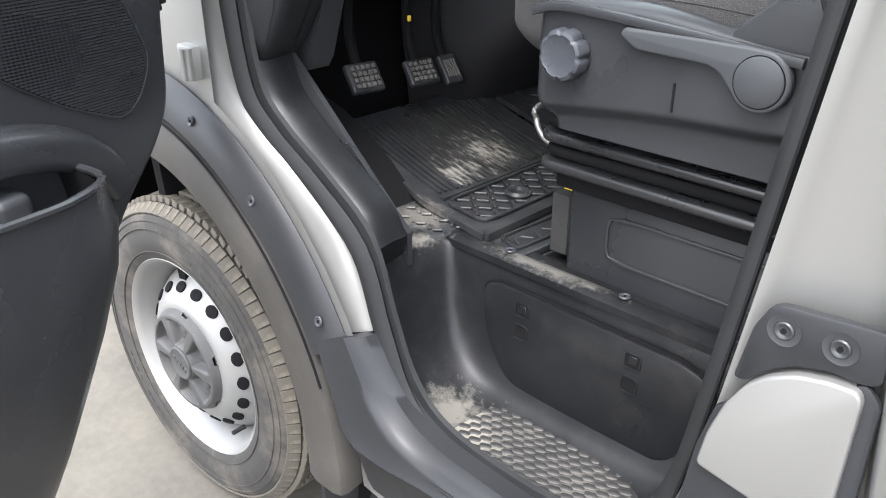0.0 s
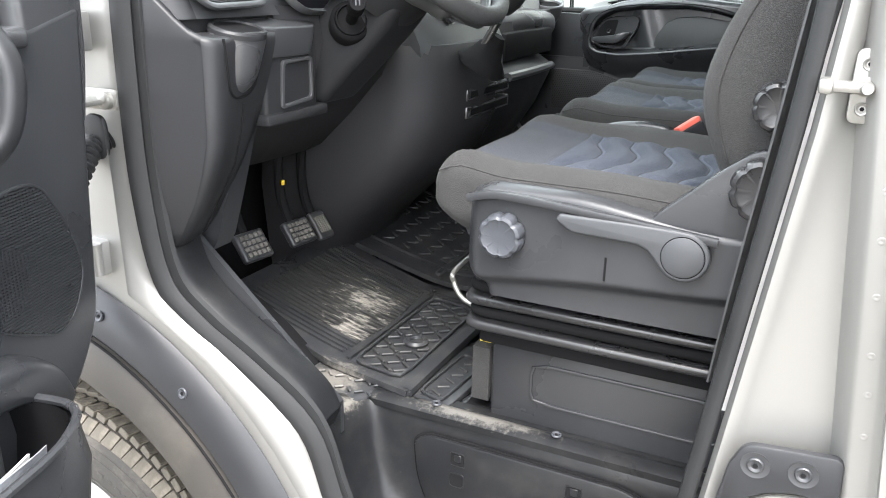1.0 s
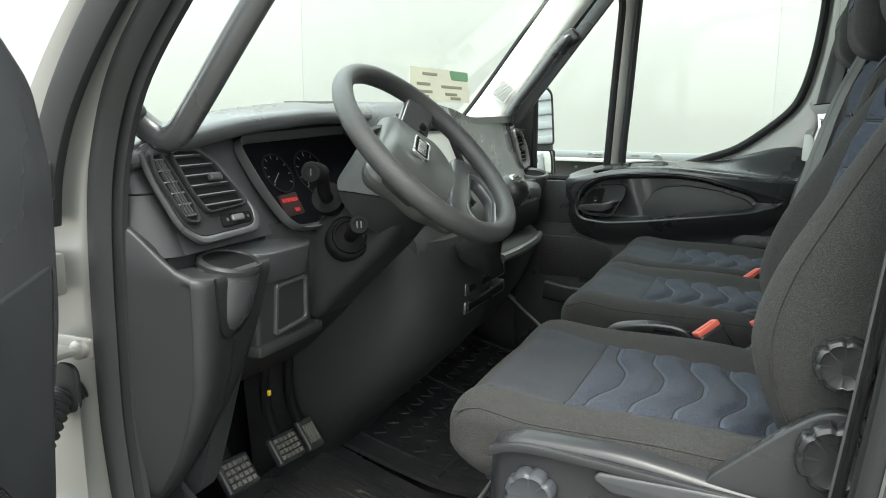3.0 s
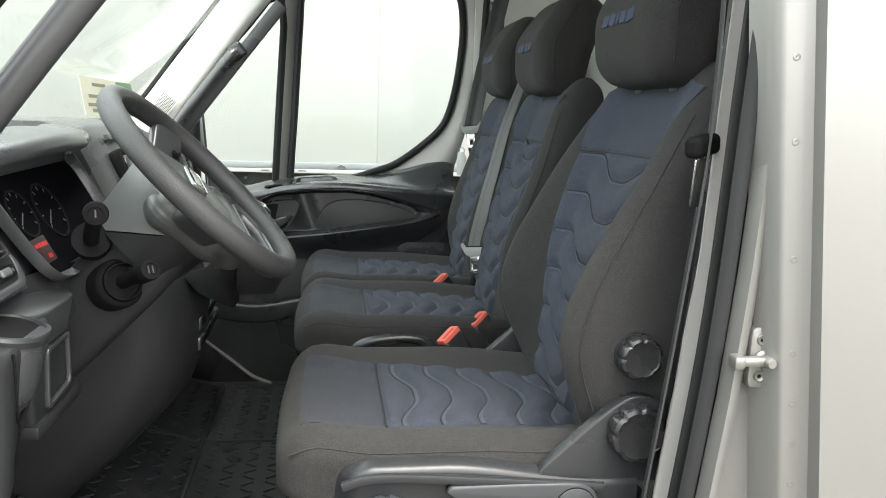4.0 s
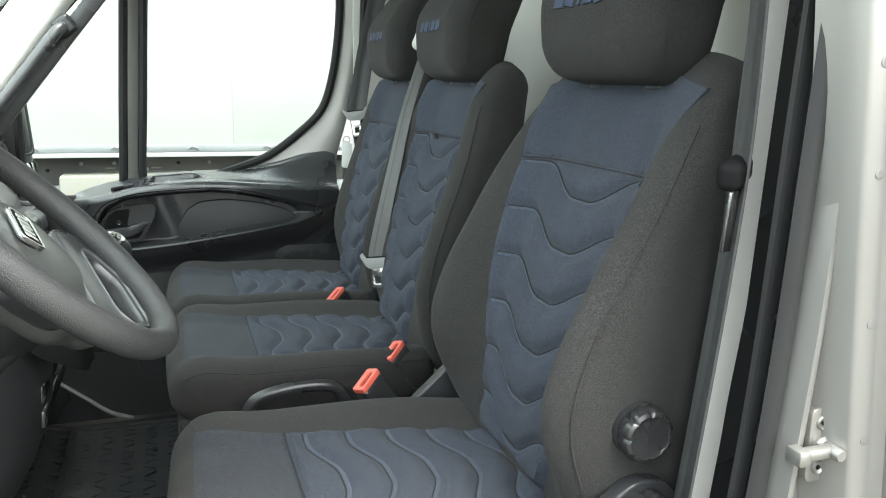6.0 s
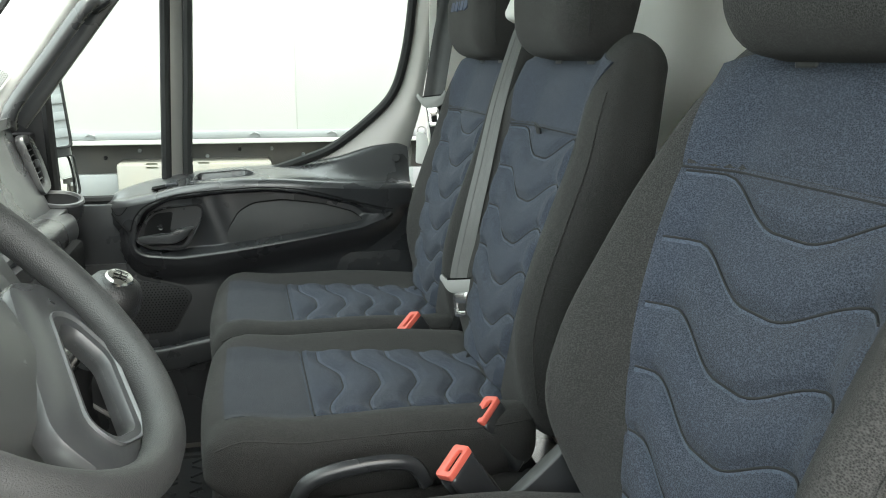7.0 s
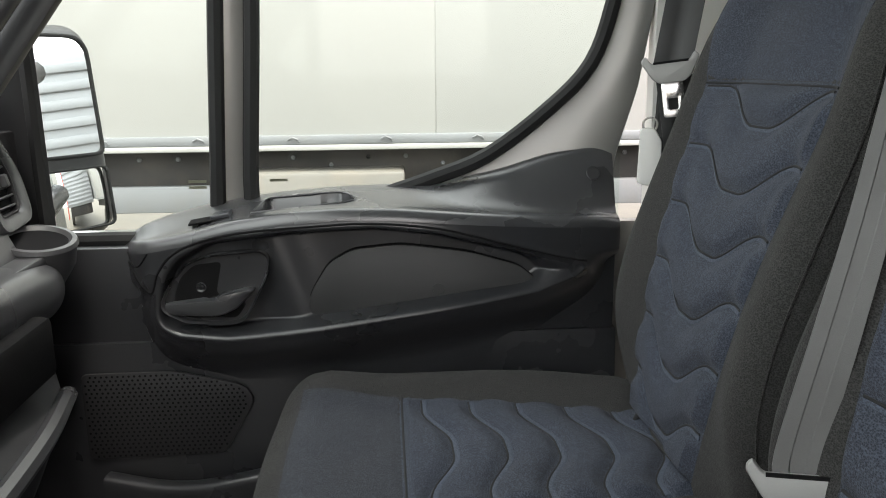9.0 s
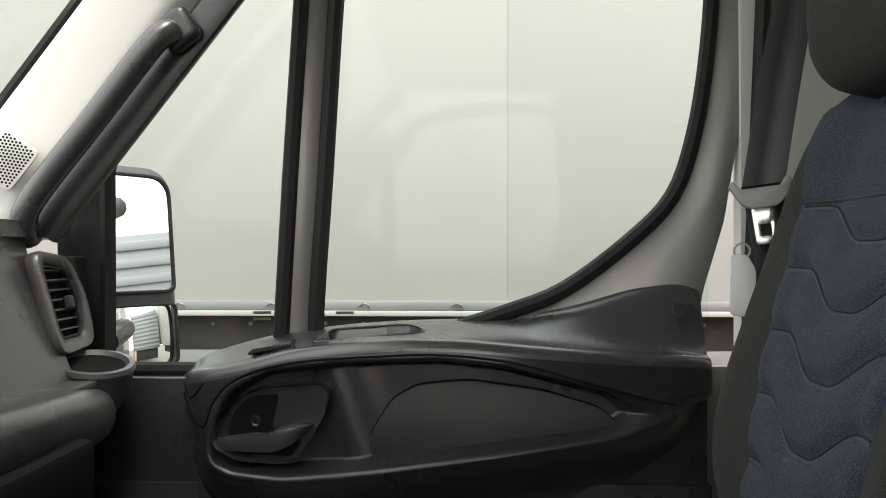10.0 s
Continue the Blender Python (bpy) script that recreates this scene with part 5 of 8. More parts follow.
def make_bench_seat(yc, label):
    s = thing("bench_seat_place", (-0.47, yc, 1.0), label, "seat", "front seats")
    make_cushion(s, Matrix.Translation((-0.500, yc, 1.113)) @ Matrix.Diagonal((1, 0.89, 1, 1)))
    make_back(s, Matrix.Translation((0, yc, 0)) @ Matrix.Diagonal((1, 0.89, 1, 1)), SIDE_BENCH)
    make_headrest(s, pose(-0.150, yc, 1.782, 0, 11, 0) @ Matrix.Diagonal((1, 0.89, 1, 1)))
    part("pull_loop", tube(smooth_line([(-0.262, yc + 0.06, 1.150), (-0.285, yc + 0.06, 1.172), (-0.30, yc + 0.062, 1.165), (-0.30, yc + 0.066, 1.150)], 4), 0.006, 6, False, (0, 1, 0), 0.002), BELT_DARK, s, "black fabric pull loop")
    return s


mid = make_bench_seat(1.072, "charcoal and navy cloth middle place of the passenger bench")
seat_p = copy_thing(mid, pose(-0.47, 1.502, 1.0))
tagged(seat_p, "charcoal and navy cloth outer place of the passenger bench")
part("back_pull", soft_box(0.003, 0.016, 0.036, 0.0012, (1, 2, 3), None, pose(-0.203, 1.092, 1.556, 34, -30, 0)), BELT_DARK, mid, "black fabric tab on the folding back")


def make_bench_base():
    b = thing("underseat_box", (-0.47, 1.29, 0.712), "black plastic base below the passenger bench", "seat base")
    part("base_box", box(-0.66, -0.26, 0.90, 1.70, 0.712, 1.02, 0.02, 3), PLASTIC, b)
    part("bench_pan", box(-0.715, -0.26, 0.87, 1.715, 1.01, 1.072, 0.02, 3), CLOTH, b)
    part("bench_skirt", box(-0.735, -0.70, 0.875, 1.71, 1.00, 1.09, 0.015, 3), CLOTH, b)


make_bench_base()


# ---- floor mats, pedals, kick strip ----
def mat_z(x):
    return 0.736 + 0.30 * max(0.0, -0.97 - x) ** 1.15


def make_floor_mat():
    s = thing("rubber_floor_mat", (-1.0, 0.52, 0.712), "scuffed black ribbed rubber driver floor mat", "floor mat")

    def slab(x0, x1, ya, yb, lift, th, nx=18):
        return sheet(lambda u, v: (x0 + (x1 - x0) * u, ya(u) + (yb(u) - ya(u)) * v, mat_z(x0 + (x1 - x0) * u) + lift), nx, 8, th)
    part("mat_body", slab(-1.28, -0.790, lambda u: 0.36 - 0.088 * u, lambda u: 0.78 - 0.05 * u, 0.0, 0.014), RUBBER, s)
    for y0, y1, x0, x1 in ((0.355, 0.365, -1.27, -0.795), (0.735, 0.75, -1.27, -0.80)):
        k = (0.272 - 0.36) if y0 < 0.5 else -0.05
        part("mat_edge", slab(x0, x1, lambda u: y0 + k * u, lambda u: y1 + k * u, 0.006, 0.012), RUBBER, s)
    part("mat_edge", slab(-0.806, -0.788, lambda u: 0.275, lambda u: 0.735, 0.006, 0.012, 2), RUBBER, s)
    # heel ribs run along the van
    for k in range(26):
        y = 0.372 + 0.0142 * k
        x1 = -0.960 - 0.02 * abs(k - 12) / 12
        part("rib", slab(-1.235, x1, lambda u: y - 0.022 * u, lambda u: y + 0.0068 - 0.022 * u, 0.005, 0.006, 10), SCUFFED if 3 < k < 21 else RUBBER, s)
    part("rib_frame", slab(-0.962, -0.952, lambda u: 0.335, lambda u: 0.72, 0.006, 0.008, 2), RUBBER, s)
    # chequer pad behind the ribs
    o = rounded([(-0.945, 0.325), (-0.945, 0.69), (-0.825, 0.66), (-0.825, 0.306)], 0.025, 4)
    i = [(-0.885 + (p[0] + 0.885) * 0.9, 0.495 + (p[1] - 0.495) * 0.96) for p in o]
    flat = basis((0, 0, 0.738), (1, 0, 0), (0, 1, 0))
    part("pad_frame", ring(o, i, 0.006, flat, 0.0015), RUBBER, s)
    for a in range(4):
        for b in range(14):
            x, y = -0.925 + 0.027 * a, 0.335 + 0.0245 * b
            if math.hypot(x + 0.872, y - 0.455) < 0.03:
                continue
            part("tread_mark", soft_box(0.026, 0.006, 0.006, 0.0025, (2, 1, 1), None, pose(x, y, 0.739, 0, 0, 35 if (a + b) % 2 else -35)), SCUFFED if b < 5 else RUBBER, s)
    part("mat_clip", lathe([(0.024, 0), (0.026, 0.006), (0.021, 0.011), (0.015, 0.010), (0.013, 0.004), (0.005, 0.004)], basis((-0.872, 0.455, 0.737), (1, 0, 0), (0, 1, 0)), 28), RUBBER, s, "round mat fixing")


make_floor_mat()


def make_small_mats():
    s = thing("rubber_side_mat", (-0.75, 0.37, 0.712), "small black chequered rubber mat piece", "floor mat")
    part("mat_body", plate(rounded([(-0.802, 0.285), (-0.718, 0.255), (-0.70, 0.48), (-0.785, 0.52)], 0.012), 0.012, basis((0, 0, 0.7135), (1, 0, 0), (0, 1, 0)), 0.002), RUBBER, s)
    o = rounded([(-0.787, 0.300), (-0.732, 0.280), (-0.718, 0.455), (-0.773, 0.48)], 0.014, 4)
    i = [(-0.752 + (p[0] + 0.752) * 0.84, 0.38 + (p[1] - 0.38) * 0.93) for p in o]
    part("mat_frame", ring(o, i, 0.006, basis((0, 0, 0.7255), (1, 0, 0), (0, 1, 0)), 0.0012), RUBBER, s)
    for k in range(6):
        part("tread_mark", soft_box(0.024, 0.006, 0.005, 0.0022, (2, 1, 1), None, pose(-0.756 + 0.002 * k, 0.312 + 0.026 * k, 0.7265, 0, 0, 30 if k % 2 else -30)), SCUFFED, s)
    p = thing("rubber_passenger_mat", (-0.95, 1.3, 0.712), "black chequered rubber mat on the passenger floor", "floor mat")
    part("mat_body", sheet(lambda u, v: (-1.30 + 0.60 * u, 0.80 + 0.93 * v, mat_z(-1.30 + 0.60 * u) - 0.004), 14, 4, 0.012), RUBBER, p)
    for y in (0.86, 1.28, 1.70):
        part("mat_ridge", sheet(lambda u, v: (-1.28 + 0.57 * u, y + 0.014 * v, mat_z(-1.28 + 0.57 * u) + 0.003), 12, 1, 0.008), RUBBER, p)
    part("mat_ridge", box(-1.01, -0.995, 0.82, 1.72, 0.735, 0.745, 0.002), RUBBER, p)
    mark = None
    for a in range(10):
        for b in range(24):
            x, y = -1.24 + 0.054 * a, 0.90 + 0.034 * b
            m = pose(x, y, mat_z(x) - 0.003, 0, 0, 35 if (a + b) % 2 else -35)
            if mark is None:
                mark = part("tread_mark", soft_box(0.032, 0.007, 0.006, 0.0025, (2, 1, 1)), RUBBER, p)
                mark.matrix_parent_inverse = p.matrix_basis.inverted()
                mark.matrix_basis = m
            else:
                c = mark.copy()
                scene.collection.objects.link(c)
                c.matrix_basis = m


make_small_mats()


def make_kick_strip():
    k = thing("kick_strip", (-1.0, 0.1, 0.74), "scuffed black plastic kick strip inside the doorway", "trim")
    path = smooth_line([(-1.140, 1.03), (-1.115, 0.955), (-1.045, 0.892), (-0.95, 0.838), (-0.885, 0.795), (-0.858, 0.752)], 6)
    rings = []
    for p in path:
        rings.append([(p.x + 0.004, 0.064, p.y - 0.004), (p.x + 0.010, 0.078, p.y + 0.008), (p.x + 0.012, 0.11, p.y + 0.014), (p.x + 0.006, 0.145, p.y + 0.010), (p.x - 0.01, 0.162, p.y - 0.02), (p.x - 0.04, 0.165, p.y - 0.10), (p.x - 0.04, 0.064, p.y - 0.10)])
    part("strip_skin", loft(rings, True, True), STEP, k)
    part("wall_lining", sheet(lambda u, v: (-1.14 + 0.28 * u, 0.155 + 0.01 * u, 0.70 + (0.32 - 0.26 * u) * v), 6, 6, 0.01, (0, -1, 0)), PLASTIC, k)


make_kick_strip()


def make_pedals():
    for y, x, z, w, h, name, label in ((0.349, -1.186, 0.926, 0.074, 0.062, "clutch_pedal", "worn rubber-faced clutch pedal"), (0.51, -1.191, 0.909, 0.074, 0.058, "brake_pedal", "worn rubber-faced brake pedal"), (0.606, -1.200, 0.897, 0.046, 0.068, "accelerator_pedal", "narrow ribbed accelerator pedal")):
        p = thing(name, (x - 0.05, y, z - 0.03), label, "pedal", "pedals")
        m = basis((x, y, z), (0.15, 1, 0), (-0.62, 0, 0.8))
        pad = part("pedal_pad", soft_box(w, h, 0.016, 0.006, (4, 4, 1), None, m), RUBBER, p)
        n = 5
        for a in range(n):
            for b in range(4 if w > 0.06 else 1):
                ww = (w - 0.014) / n
                hh = (h - 0.012) / (4 if w > 0.06 else 1)
                part("tread_block", soft_box(ww * 0.72, hh * 0.72, 0.006, 0.0015, (1, 1, 1), None, m @ Matrix.Translation((-w / 2 + 0.007 + ww * (a + 0.5), -h / 2 + 0.006 + hh * (b + 0.5), 0.009))), PEDAL, pad)
        if name == "brake_pedal":
            part("arm_mark", soft_box(0.006, 0.008, 0.012, 0.002, (1, 1, 1), None, Matrix.Translation((x - 0.040, y + 0.006, z + 0.105))), YELLOW, p, "small yellow mark")
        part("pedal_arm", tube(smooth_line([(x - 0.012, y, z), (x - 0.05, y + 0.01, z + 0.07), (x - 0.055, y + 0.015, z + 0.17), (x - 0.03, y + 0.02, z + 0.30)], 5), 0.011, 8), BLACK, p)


make_pedals()


# ---- dashboard ----
FACE = basis((-1.066, 0.10, 1.41), (0.02, 1, 0), (-0.055, 0, 0.10))


def crest(y):
    """Height of the dashboard's upper edge."""
    return 1.520 + 0.042 * ease((y - 0.10) / 0.25) + 0.012 * ease((y - 0.62) / 0.15) * (1 - ease((y - 1.15) / 0.2)) - 0.018 * ease((y - 1.1) / 0.3)


def vent(parent, o, slats, m, depth=0.012, vertical=False):
    """An air vent: shade-painted well, frame and separate slats; o is its outline."""
    xs, ys = [p[0] for p in o], [p[1] for p in o]
    cx, cy = sum(xs) / len(xs), sum(ys) / len(ys)
    big = [(cx + (p[0] - cx) * 1.10, cy + (p[1] - cy) * 1.06) for p in o]
    fr = part("vent_frame", ring(big, o, depth, m, 0.002), LOWER_DASH, parent)
    # flat plate painted near-black as the shade behind the slats
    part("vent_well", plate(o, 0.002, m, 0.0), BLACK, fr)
    y0, y1 = min(ys), max(ys)
    for k in range(slats):
        y = y0 + (y1 - y0) * (k + 0.5) / slats
        a, b = span(o, y)
        part("slat", box(a + 0.0004, b - 0.0004, y - 0.0013, y + 0.0013, 0.002, depth - 0.002, 0.0004, 1, m @ Matrix.Translation((0, y, 0)) @ Matrix.Rotation(radians(-18), 4, "X") @ Matrix.Translation((0, -y, 0))), DASH, fr)
    if vertical:
        for k in range(3):
            q = (k + 1) / 4
            lo, hi = span(o, y0 + 0.008), span(o, y1 - 0.008)
            xa, xb = lo[0] + (lo[1] - lo[0]) * q, hi[0] + (hi[1] - hi[0]) * q
            part("fin", plate([(xa - 0.0007, y0 + 0.008), (xa + 0.0007, y0 + 0.008), (xb + 0.0007, y1 - 0.008), (xb - 0.0007, y1 - 0.008)], depth - 0.001, m, 0), DASH, fr)
    return fr


def make_dashboard():
    d = thing("dashboard", (-1.2, 0.97, 0.95), "dark grey moulded plastic dashboard of the van", "dashboard")
    # top skin from the windscreen to the crest
    part("top_pad", sheet(lambda u, v: (-1.42 + (0.285 + 0.012 * math.sin(3 * v)) * u, 0.095 + 1.73 * v, 1.475 + (crest(0.095 + 1.73 * v) - 1.475) * math.sin(u * math.pi / 2) ** 0.8), 14, 60, 0.02), DASH, d)
    # upper face on the driver's side
    part("face", sheet(lambda u, v: Vector((-1.142 + 0.075 * (1 - v) ** 0.9, 0.112 + 0.583 * u, 1.375 + (crest(0.112 + 0.583 * u) - 1.375) * v)), 40, 12, 0.03, (-1, 0, 0)), DASH, d)
    part("face_base", box(-1.17, -1.080, 0.095, 0.300, 1.335, 1.384, 0.006), LOWER_DASH, d)
    # rounded end towards the doorway, with a joint across it
    def end_line(z):
        f = -1.142 + 0.075 * max(0.0, 1 - (z - 1.375) / (crest(0.112) - 1.375)) ** 0.9
        return smooth_line([(-1.26, 0.050, z), (-1.19, 0.052, z), (f - 0.046, 0.062, z), (f - 0.016, 0.080, z), (f - 0.002, 0.100, z), (f, 0.114, z)], 5)
    zs = [1.375 + (crest(0.112) - 1.375) * k / 10 for k in range(11)]
    top = [Vector(p) for p in end_line(zs[-1])]
    part("end_cap", loft([end_line(z) for z in zs] + [[p + Vector((-0.012, 0.010, 0.006)) for p in top], [p + Vector((-0.05, 0.06, 0.010)) for p in top]], False, False), LOWER_DASH, d, smooth=60)
    part("end_joint", tube([p + Vector((0.0004, -0.0004, 0)) for p in end_line(1.458)][:22], 0.0014, 6), BLACK, d)
    # vent housing
    o = rounded([(-0.010, 0.128), (0.085, 0.130), (0.125, 0.100), (0.166, 0.004), (0.154, -0.024), (0.024, -0.028), (-0.002, -0.002), (-0.015, 0.080)], [0.02, 0.03, 0.04, 0.02, 0.02, 0.03, 0.03, 0.03], 4)
    c = (0.070, 0.052)
    i = [(c[0] + (p[0] - c[0]) * 0.90, c[1] + (p[1] - c[1]) * 0.86) for p in o]
    hs = part("vent_housing", ring(o, i, 0.010, FACE, 0.004, 96, 0.008), DASH, d, "raised vent surround")
    part("housing_floor", plate(i, 0.0075, FACE, 0.0), LOWER_DASH, hs)
    vent(hs, rounded([(-0.001, 0.106), (0.018, 0.106), (0.034, 0.030), (0.032, 0.004), (0.010, 0.008), (-0.005, 0.074)], 0.007, 4), 6, FACE @ Matrix.Translation((0, 0, 0.0078)), 0.008, True)
    vent(hs, rounded([(0.036, 0.108), (0.084, 0.108), (0.108, 0.088), (0.140, 0.020), (0.056, 0.015), (0.044, 0.048)], 0.009, 4), 6, FACE @ Matrix.Translation((0, 0, 0.0078)), 0.009)
    part("vent_tab", soft_box(0.024, 0.010, 0.010, 0.003, (2, 1, 1), None, FACE @ Matrix.Translation((0.098, 0.064, 0.016)) @ Matrix.Rotation(-0.1, 4, "Z")), LEVER, hs)
    part("vent_control", plate(rounded([(0.076, -0.010), (0.142, -0.008), (0.146, 0.008), (0.080, 0.010)], 0.006), 0.0100, FACE, 0.001), BLACK, hs)
    part("control_slider", soft_box(0.026, 0.010, 0.006, 0.003, (2, 1, 1), None, FACE @ Matrix.Translation((0.110, 0.000, 0.0125))), DASH_LIGHT, hs)
    for x in (0.090, 0.136):
        part("control_dot", lathe([(0.0025, 0.010), (0.0025, 0.0106)], FACE @ Matrix.Translation((x, 0.000, 0)), 10), WHITE_MARK, hs)
    # instrument cluster under its hood
    o = rounded([(0.180, 0.128), (0.55, 0.138), (0.56, -0.03), (0.30, -0.045), (0.225, -0.040), (0.195, 0.03)], [0.03, 0.03, 0.03, 0.03, 0.04, 0.05], 5)
    c = (0.37, 0.045)
    i = [(c[0] + (p[0] - c[0]) * 0.95, c[1] + (p[1] - c[1]) * 0.87) for p in o]
    cl = part("cluster_surround", ring(o, i, 0.020, FACE, 0.005, 96, 0.006), DASH, d)
    part("cluster_lens", plate(i, 0.004, FACE, 0.0), LENS, cl, "dark glossy instrument lens")
    part("hood", sweep(smooth_line([(-1.150, 0.08, 1.510), (-1.136, 0.16, 1.530), (-1.118, 0.26, 1.549), (-1.100, 0.36, 1.560), (-1.092, 0.47, 1.566), (-1.098, 0.58, 1.564), (-1.118, 0.68, 1.566)], 8), rounded([(-0.045, -0.016), (0.030, -0.020), (0.036, -0.006), (0.024, 0.008), (-0.045, 0.012)], 0.010, 3), (0.1, 0, 1)), DASH, cl, "rounded hood over the instruments", smooth=70)
    for gx, gy, r in ((0.262, 0.062, 0.036), (0.355, 0.055, 0.044)):
        g = part("dial_ring", lathe([(r, 0.004), (r, 0.006), (r - 0.003, 0.006), (r - 0.003, 0.0045)], FACE @ Matrix.Translation((gx, gy, 0)), 40, caps=False), BLACK, cl)
        for k in range(9):
            a = radians(220 - 32 * k)
            part("dial_mark", box(r * 0.74, r * 0.88, -0.0008, 0.0008, 0.0046, 0.0052, 0, 1, FACE @ Matrix.Translation((gx, gy, 0)) @ Matrix.Rotation(a, 4, "Z")), WHITE_MARK, g)
        part("needle", box(0, r * 0.75, -0.0009, 0.0009, 0.0054, 0.006, 0, 1, FACE @ Matrix.Translation((gx, gy, 0)) @ Matrix.Rotation(radians(215), 4, "Z")), WHITE_MARK, g)
    disp = part("red_display", plate(rounded([(0.232, -0.014), (0.284, -0.012), (0.284, 0.026), (0.232, 0.024)], 0.003), 0.0048, FACE, 0.0), plain("dim_red_display", (0.007, 0.001, 0.0014), 0.45, emit=(0.5, 0.02, 0.03), strength=0.0015), cl, "dim red message display")
    for k, (x, w, y) in enumerate(((0.238, 0.006, 0.014), (0.246, 0.004, 0.014), (0.252, 0.006, 0.014), (0.260, 0.005, 0.014), (0.267, 0.006, 0.014), (0.275, 0.004, 0.014), (0.262, 0.005, -0.004), (0.269, 0.005, -0.004))):
        part("display_bar", box(x, x + w, y - 0.003, y + 0.003, 0.005, 0.0056, 0, 1, FACE), RED_GLOW, disp)
    # shelf with cup holder, sloping towards the seat
    SH = basis((-1.04, 0, 1.3575), (1, 0, -0.22), (0, 1, 0))
    sh = part("shelf", plate(rounded([(-0.06, 0.214), (0.008, 0.214), (0.018, 0.250), (0.020, 0.350), (0.002, 0.372), (-0.06, 0.376)], [0.004, 0.02, 0.03, 0.02, 0.01, 0.004], 4), 0.050, SH @ Matrix.Translation((0, 0, -0.046)), 0.010, 3), DASH, d, "dark grey shelf beside the cup holder")
    # one smooth lower body: flat cheek towards the doorway, round corner, front with the cup pod, down to the footwell
    levels = [(1.345, (-1.005, 0.072), (-1.013, 0.152), (-1.016, 0.232)), (1.300, (-1.003, 0.070), (-1.020, 0.154), (-1.026, 0.230)), (1.247, (-1.003, 0.068), (-1.029, 0.159), (-1.040, 0.225)), (1.200, (-1.004, 0.067), (-1.036, 0.155), (-1.052, 0.214)),
              (1.150, (-1.020, 0.067), (-1.048, 0.150), (-1.068, 0.200)), (1.100, (-1.043, 0.068), (-1.072, 0.144), (-1.090, 0.186)), (1.050, (-1.080, 0.072), (-1.101, 0.139), (-1.112, 0.172)), (1.022, (-1.104, 0.076), (-1.118, 0.135), (-1.128, 0.162)), (1.014, (-1.118, 0.082), (-1.128, 0.132), (-1.138, 0.156))]

    def section(corner, mid, end):
        a, b, c = Vector((-1.17, 0.052)), Vector(corner), Vector(mid)
        out = [a.lerp(b, k / 8) for k in range(8)]
        p, q = b.lerp(a, 0.20), b.lerp(c, 0.42)
        out += [p * (1 - t) ** 2 + b * 2 * t * (1 - t) + q * t * t for t in [k / 8 for k in range(9)]]
        out += [q.lerp(c, k / 5) for k in range(1, 6)] + [c.lerp(Vector(end), k / 4) for k in range(1, 5)]
        return out + [Vector(end) + Vector((-0.020, 0.004))]

    def ledge(p):
        """Height of the cheek's upper edge: it climbs from the cup towards the doorway."""
        return 1.3575 - 0.22 * (p.x + 1.04) + 0.050 * ease((-1.025 - p.x) / 0.11)
    top = section(*levels[0][1:])
    rings = [[(min(p.x, -1.088) - 0.03, max(p.y, 0.095), ledge(p) + 0.008 * ease((0.2 - p.y) / 0.1)) for p in top],
             [(p.x - 0.008, p.y + 0.010, ledge(p) + 0.001) for p in top], [(p.x - 0.002, p.y + 0.003, ledge(p) - 0.002) for p in top], [(p.x, p.y, ledge(p) - 0.008) for p in top]]
    for z, *keys in levels:
        rings.append([(p.x, p.y, z if z < 1.34 else min(z, ledge(p) - 0.014)) for p in section(*keys)])
    part("lower_panel", loft(rings, False, False), LOWER_DASH, d, "smooth lower dash panel with a cup holder", smooth=60)

    def on_panel(y, z):
        zs = [r[0] for r in levels[::-1]]
        keys = [[float(np.interp(z, zs, [r[k][n] for r in levels[::-1]])) for n in (0, 1)] for k in (1, 2, 3)]
        sec = section(*keys)
        return np.interp(y, [p.y for p in sec], [p.x for p in sec])
    line = smooth_line([(0.159, 1.247), (0.155, 1.20), (0.149, 1.14), (0.142, 1.08), (0.137, 1.03)], 6)
    part("panel_gap", tube([(on_panel(p.x, p.y) + 0.0006, p.x, p.y) for p in line], 0.0019, 6), BLACK, d)
    # cup pod: a rounded bowl that stands out of the panel, with a sunk gap round it
    def pod_ring(z, grow):
        t = (z - 1.262) / (1.356 - 1.262)
        a, b = (0.034 + 0.015 * math.sin(t * math.pi / 2) + grow), (0.032 + 0.014 * t ** 0.6 + grow)
        cx, cy = -1.047 + 0.010 * t, 0.152 + 0.014 * t
        return [(cx + b * math.cos(q) * 0.95, cy + a * math.sin(q), z) for q in [2 * math.pi * k / 40 for k in range(40)]]
    pod = part("cup_pod", loft([pod_ring(1.262 + 0.094 * k / 10, -0.012 * (1 - k / 3) ** 2 if k < 3 else 0) for k in range(11)]), DASH, d, "rounded dark cup pod")
    for side in (-1, 1):
        pts = [(0.150 + side * w, z) for w, z in ((0.0, 1.258), (0.022, 1.261), (0.038, 1.274), (0.045, 1.300), (0.050, 1.335), (0.052, 1.350))]
        part("pod_gap", tube([(on_panel(p.x, p.y) + 0.0006, p.x, p.y) for p in smooth_line([q for q in pts if q[0] > 0.095], 5)], 0.0019, 6), BLACK, pod)
    rim = SH @ Matrix.Translation((0.003, 0.166, 0.002)) @ Matrix.Rotation(0.30, 4, "Z")
    part("cup_rim", lathe([(0.050, -0.006), (0.050, 0.001), (0.047, 0.0045), (0.043, 0.005), (0.040, 0.002)], rim @ Matrix.Diagonal((0.88, 1.0, 1, 1)), 48, caps=False), LOWER_DASH, pod)
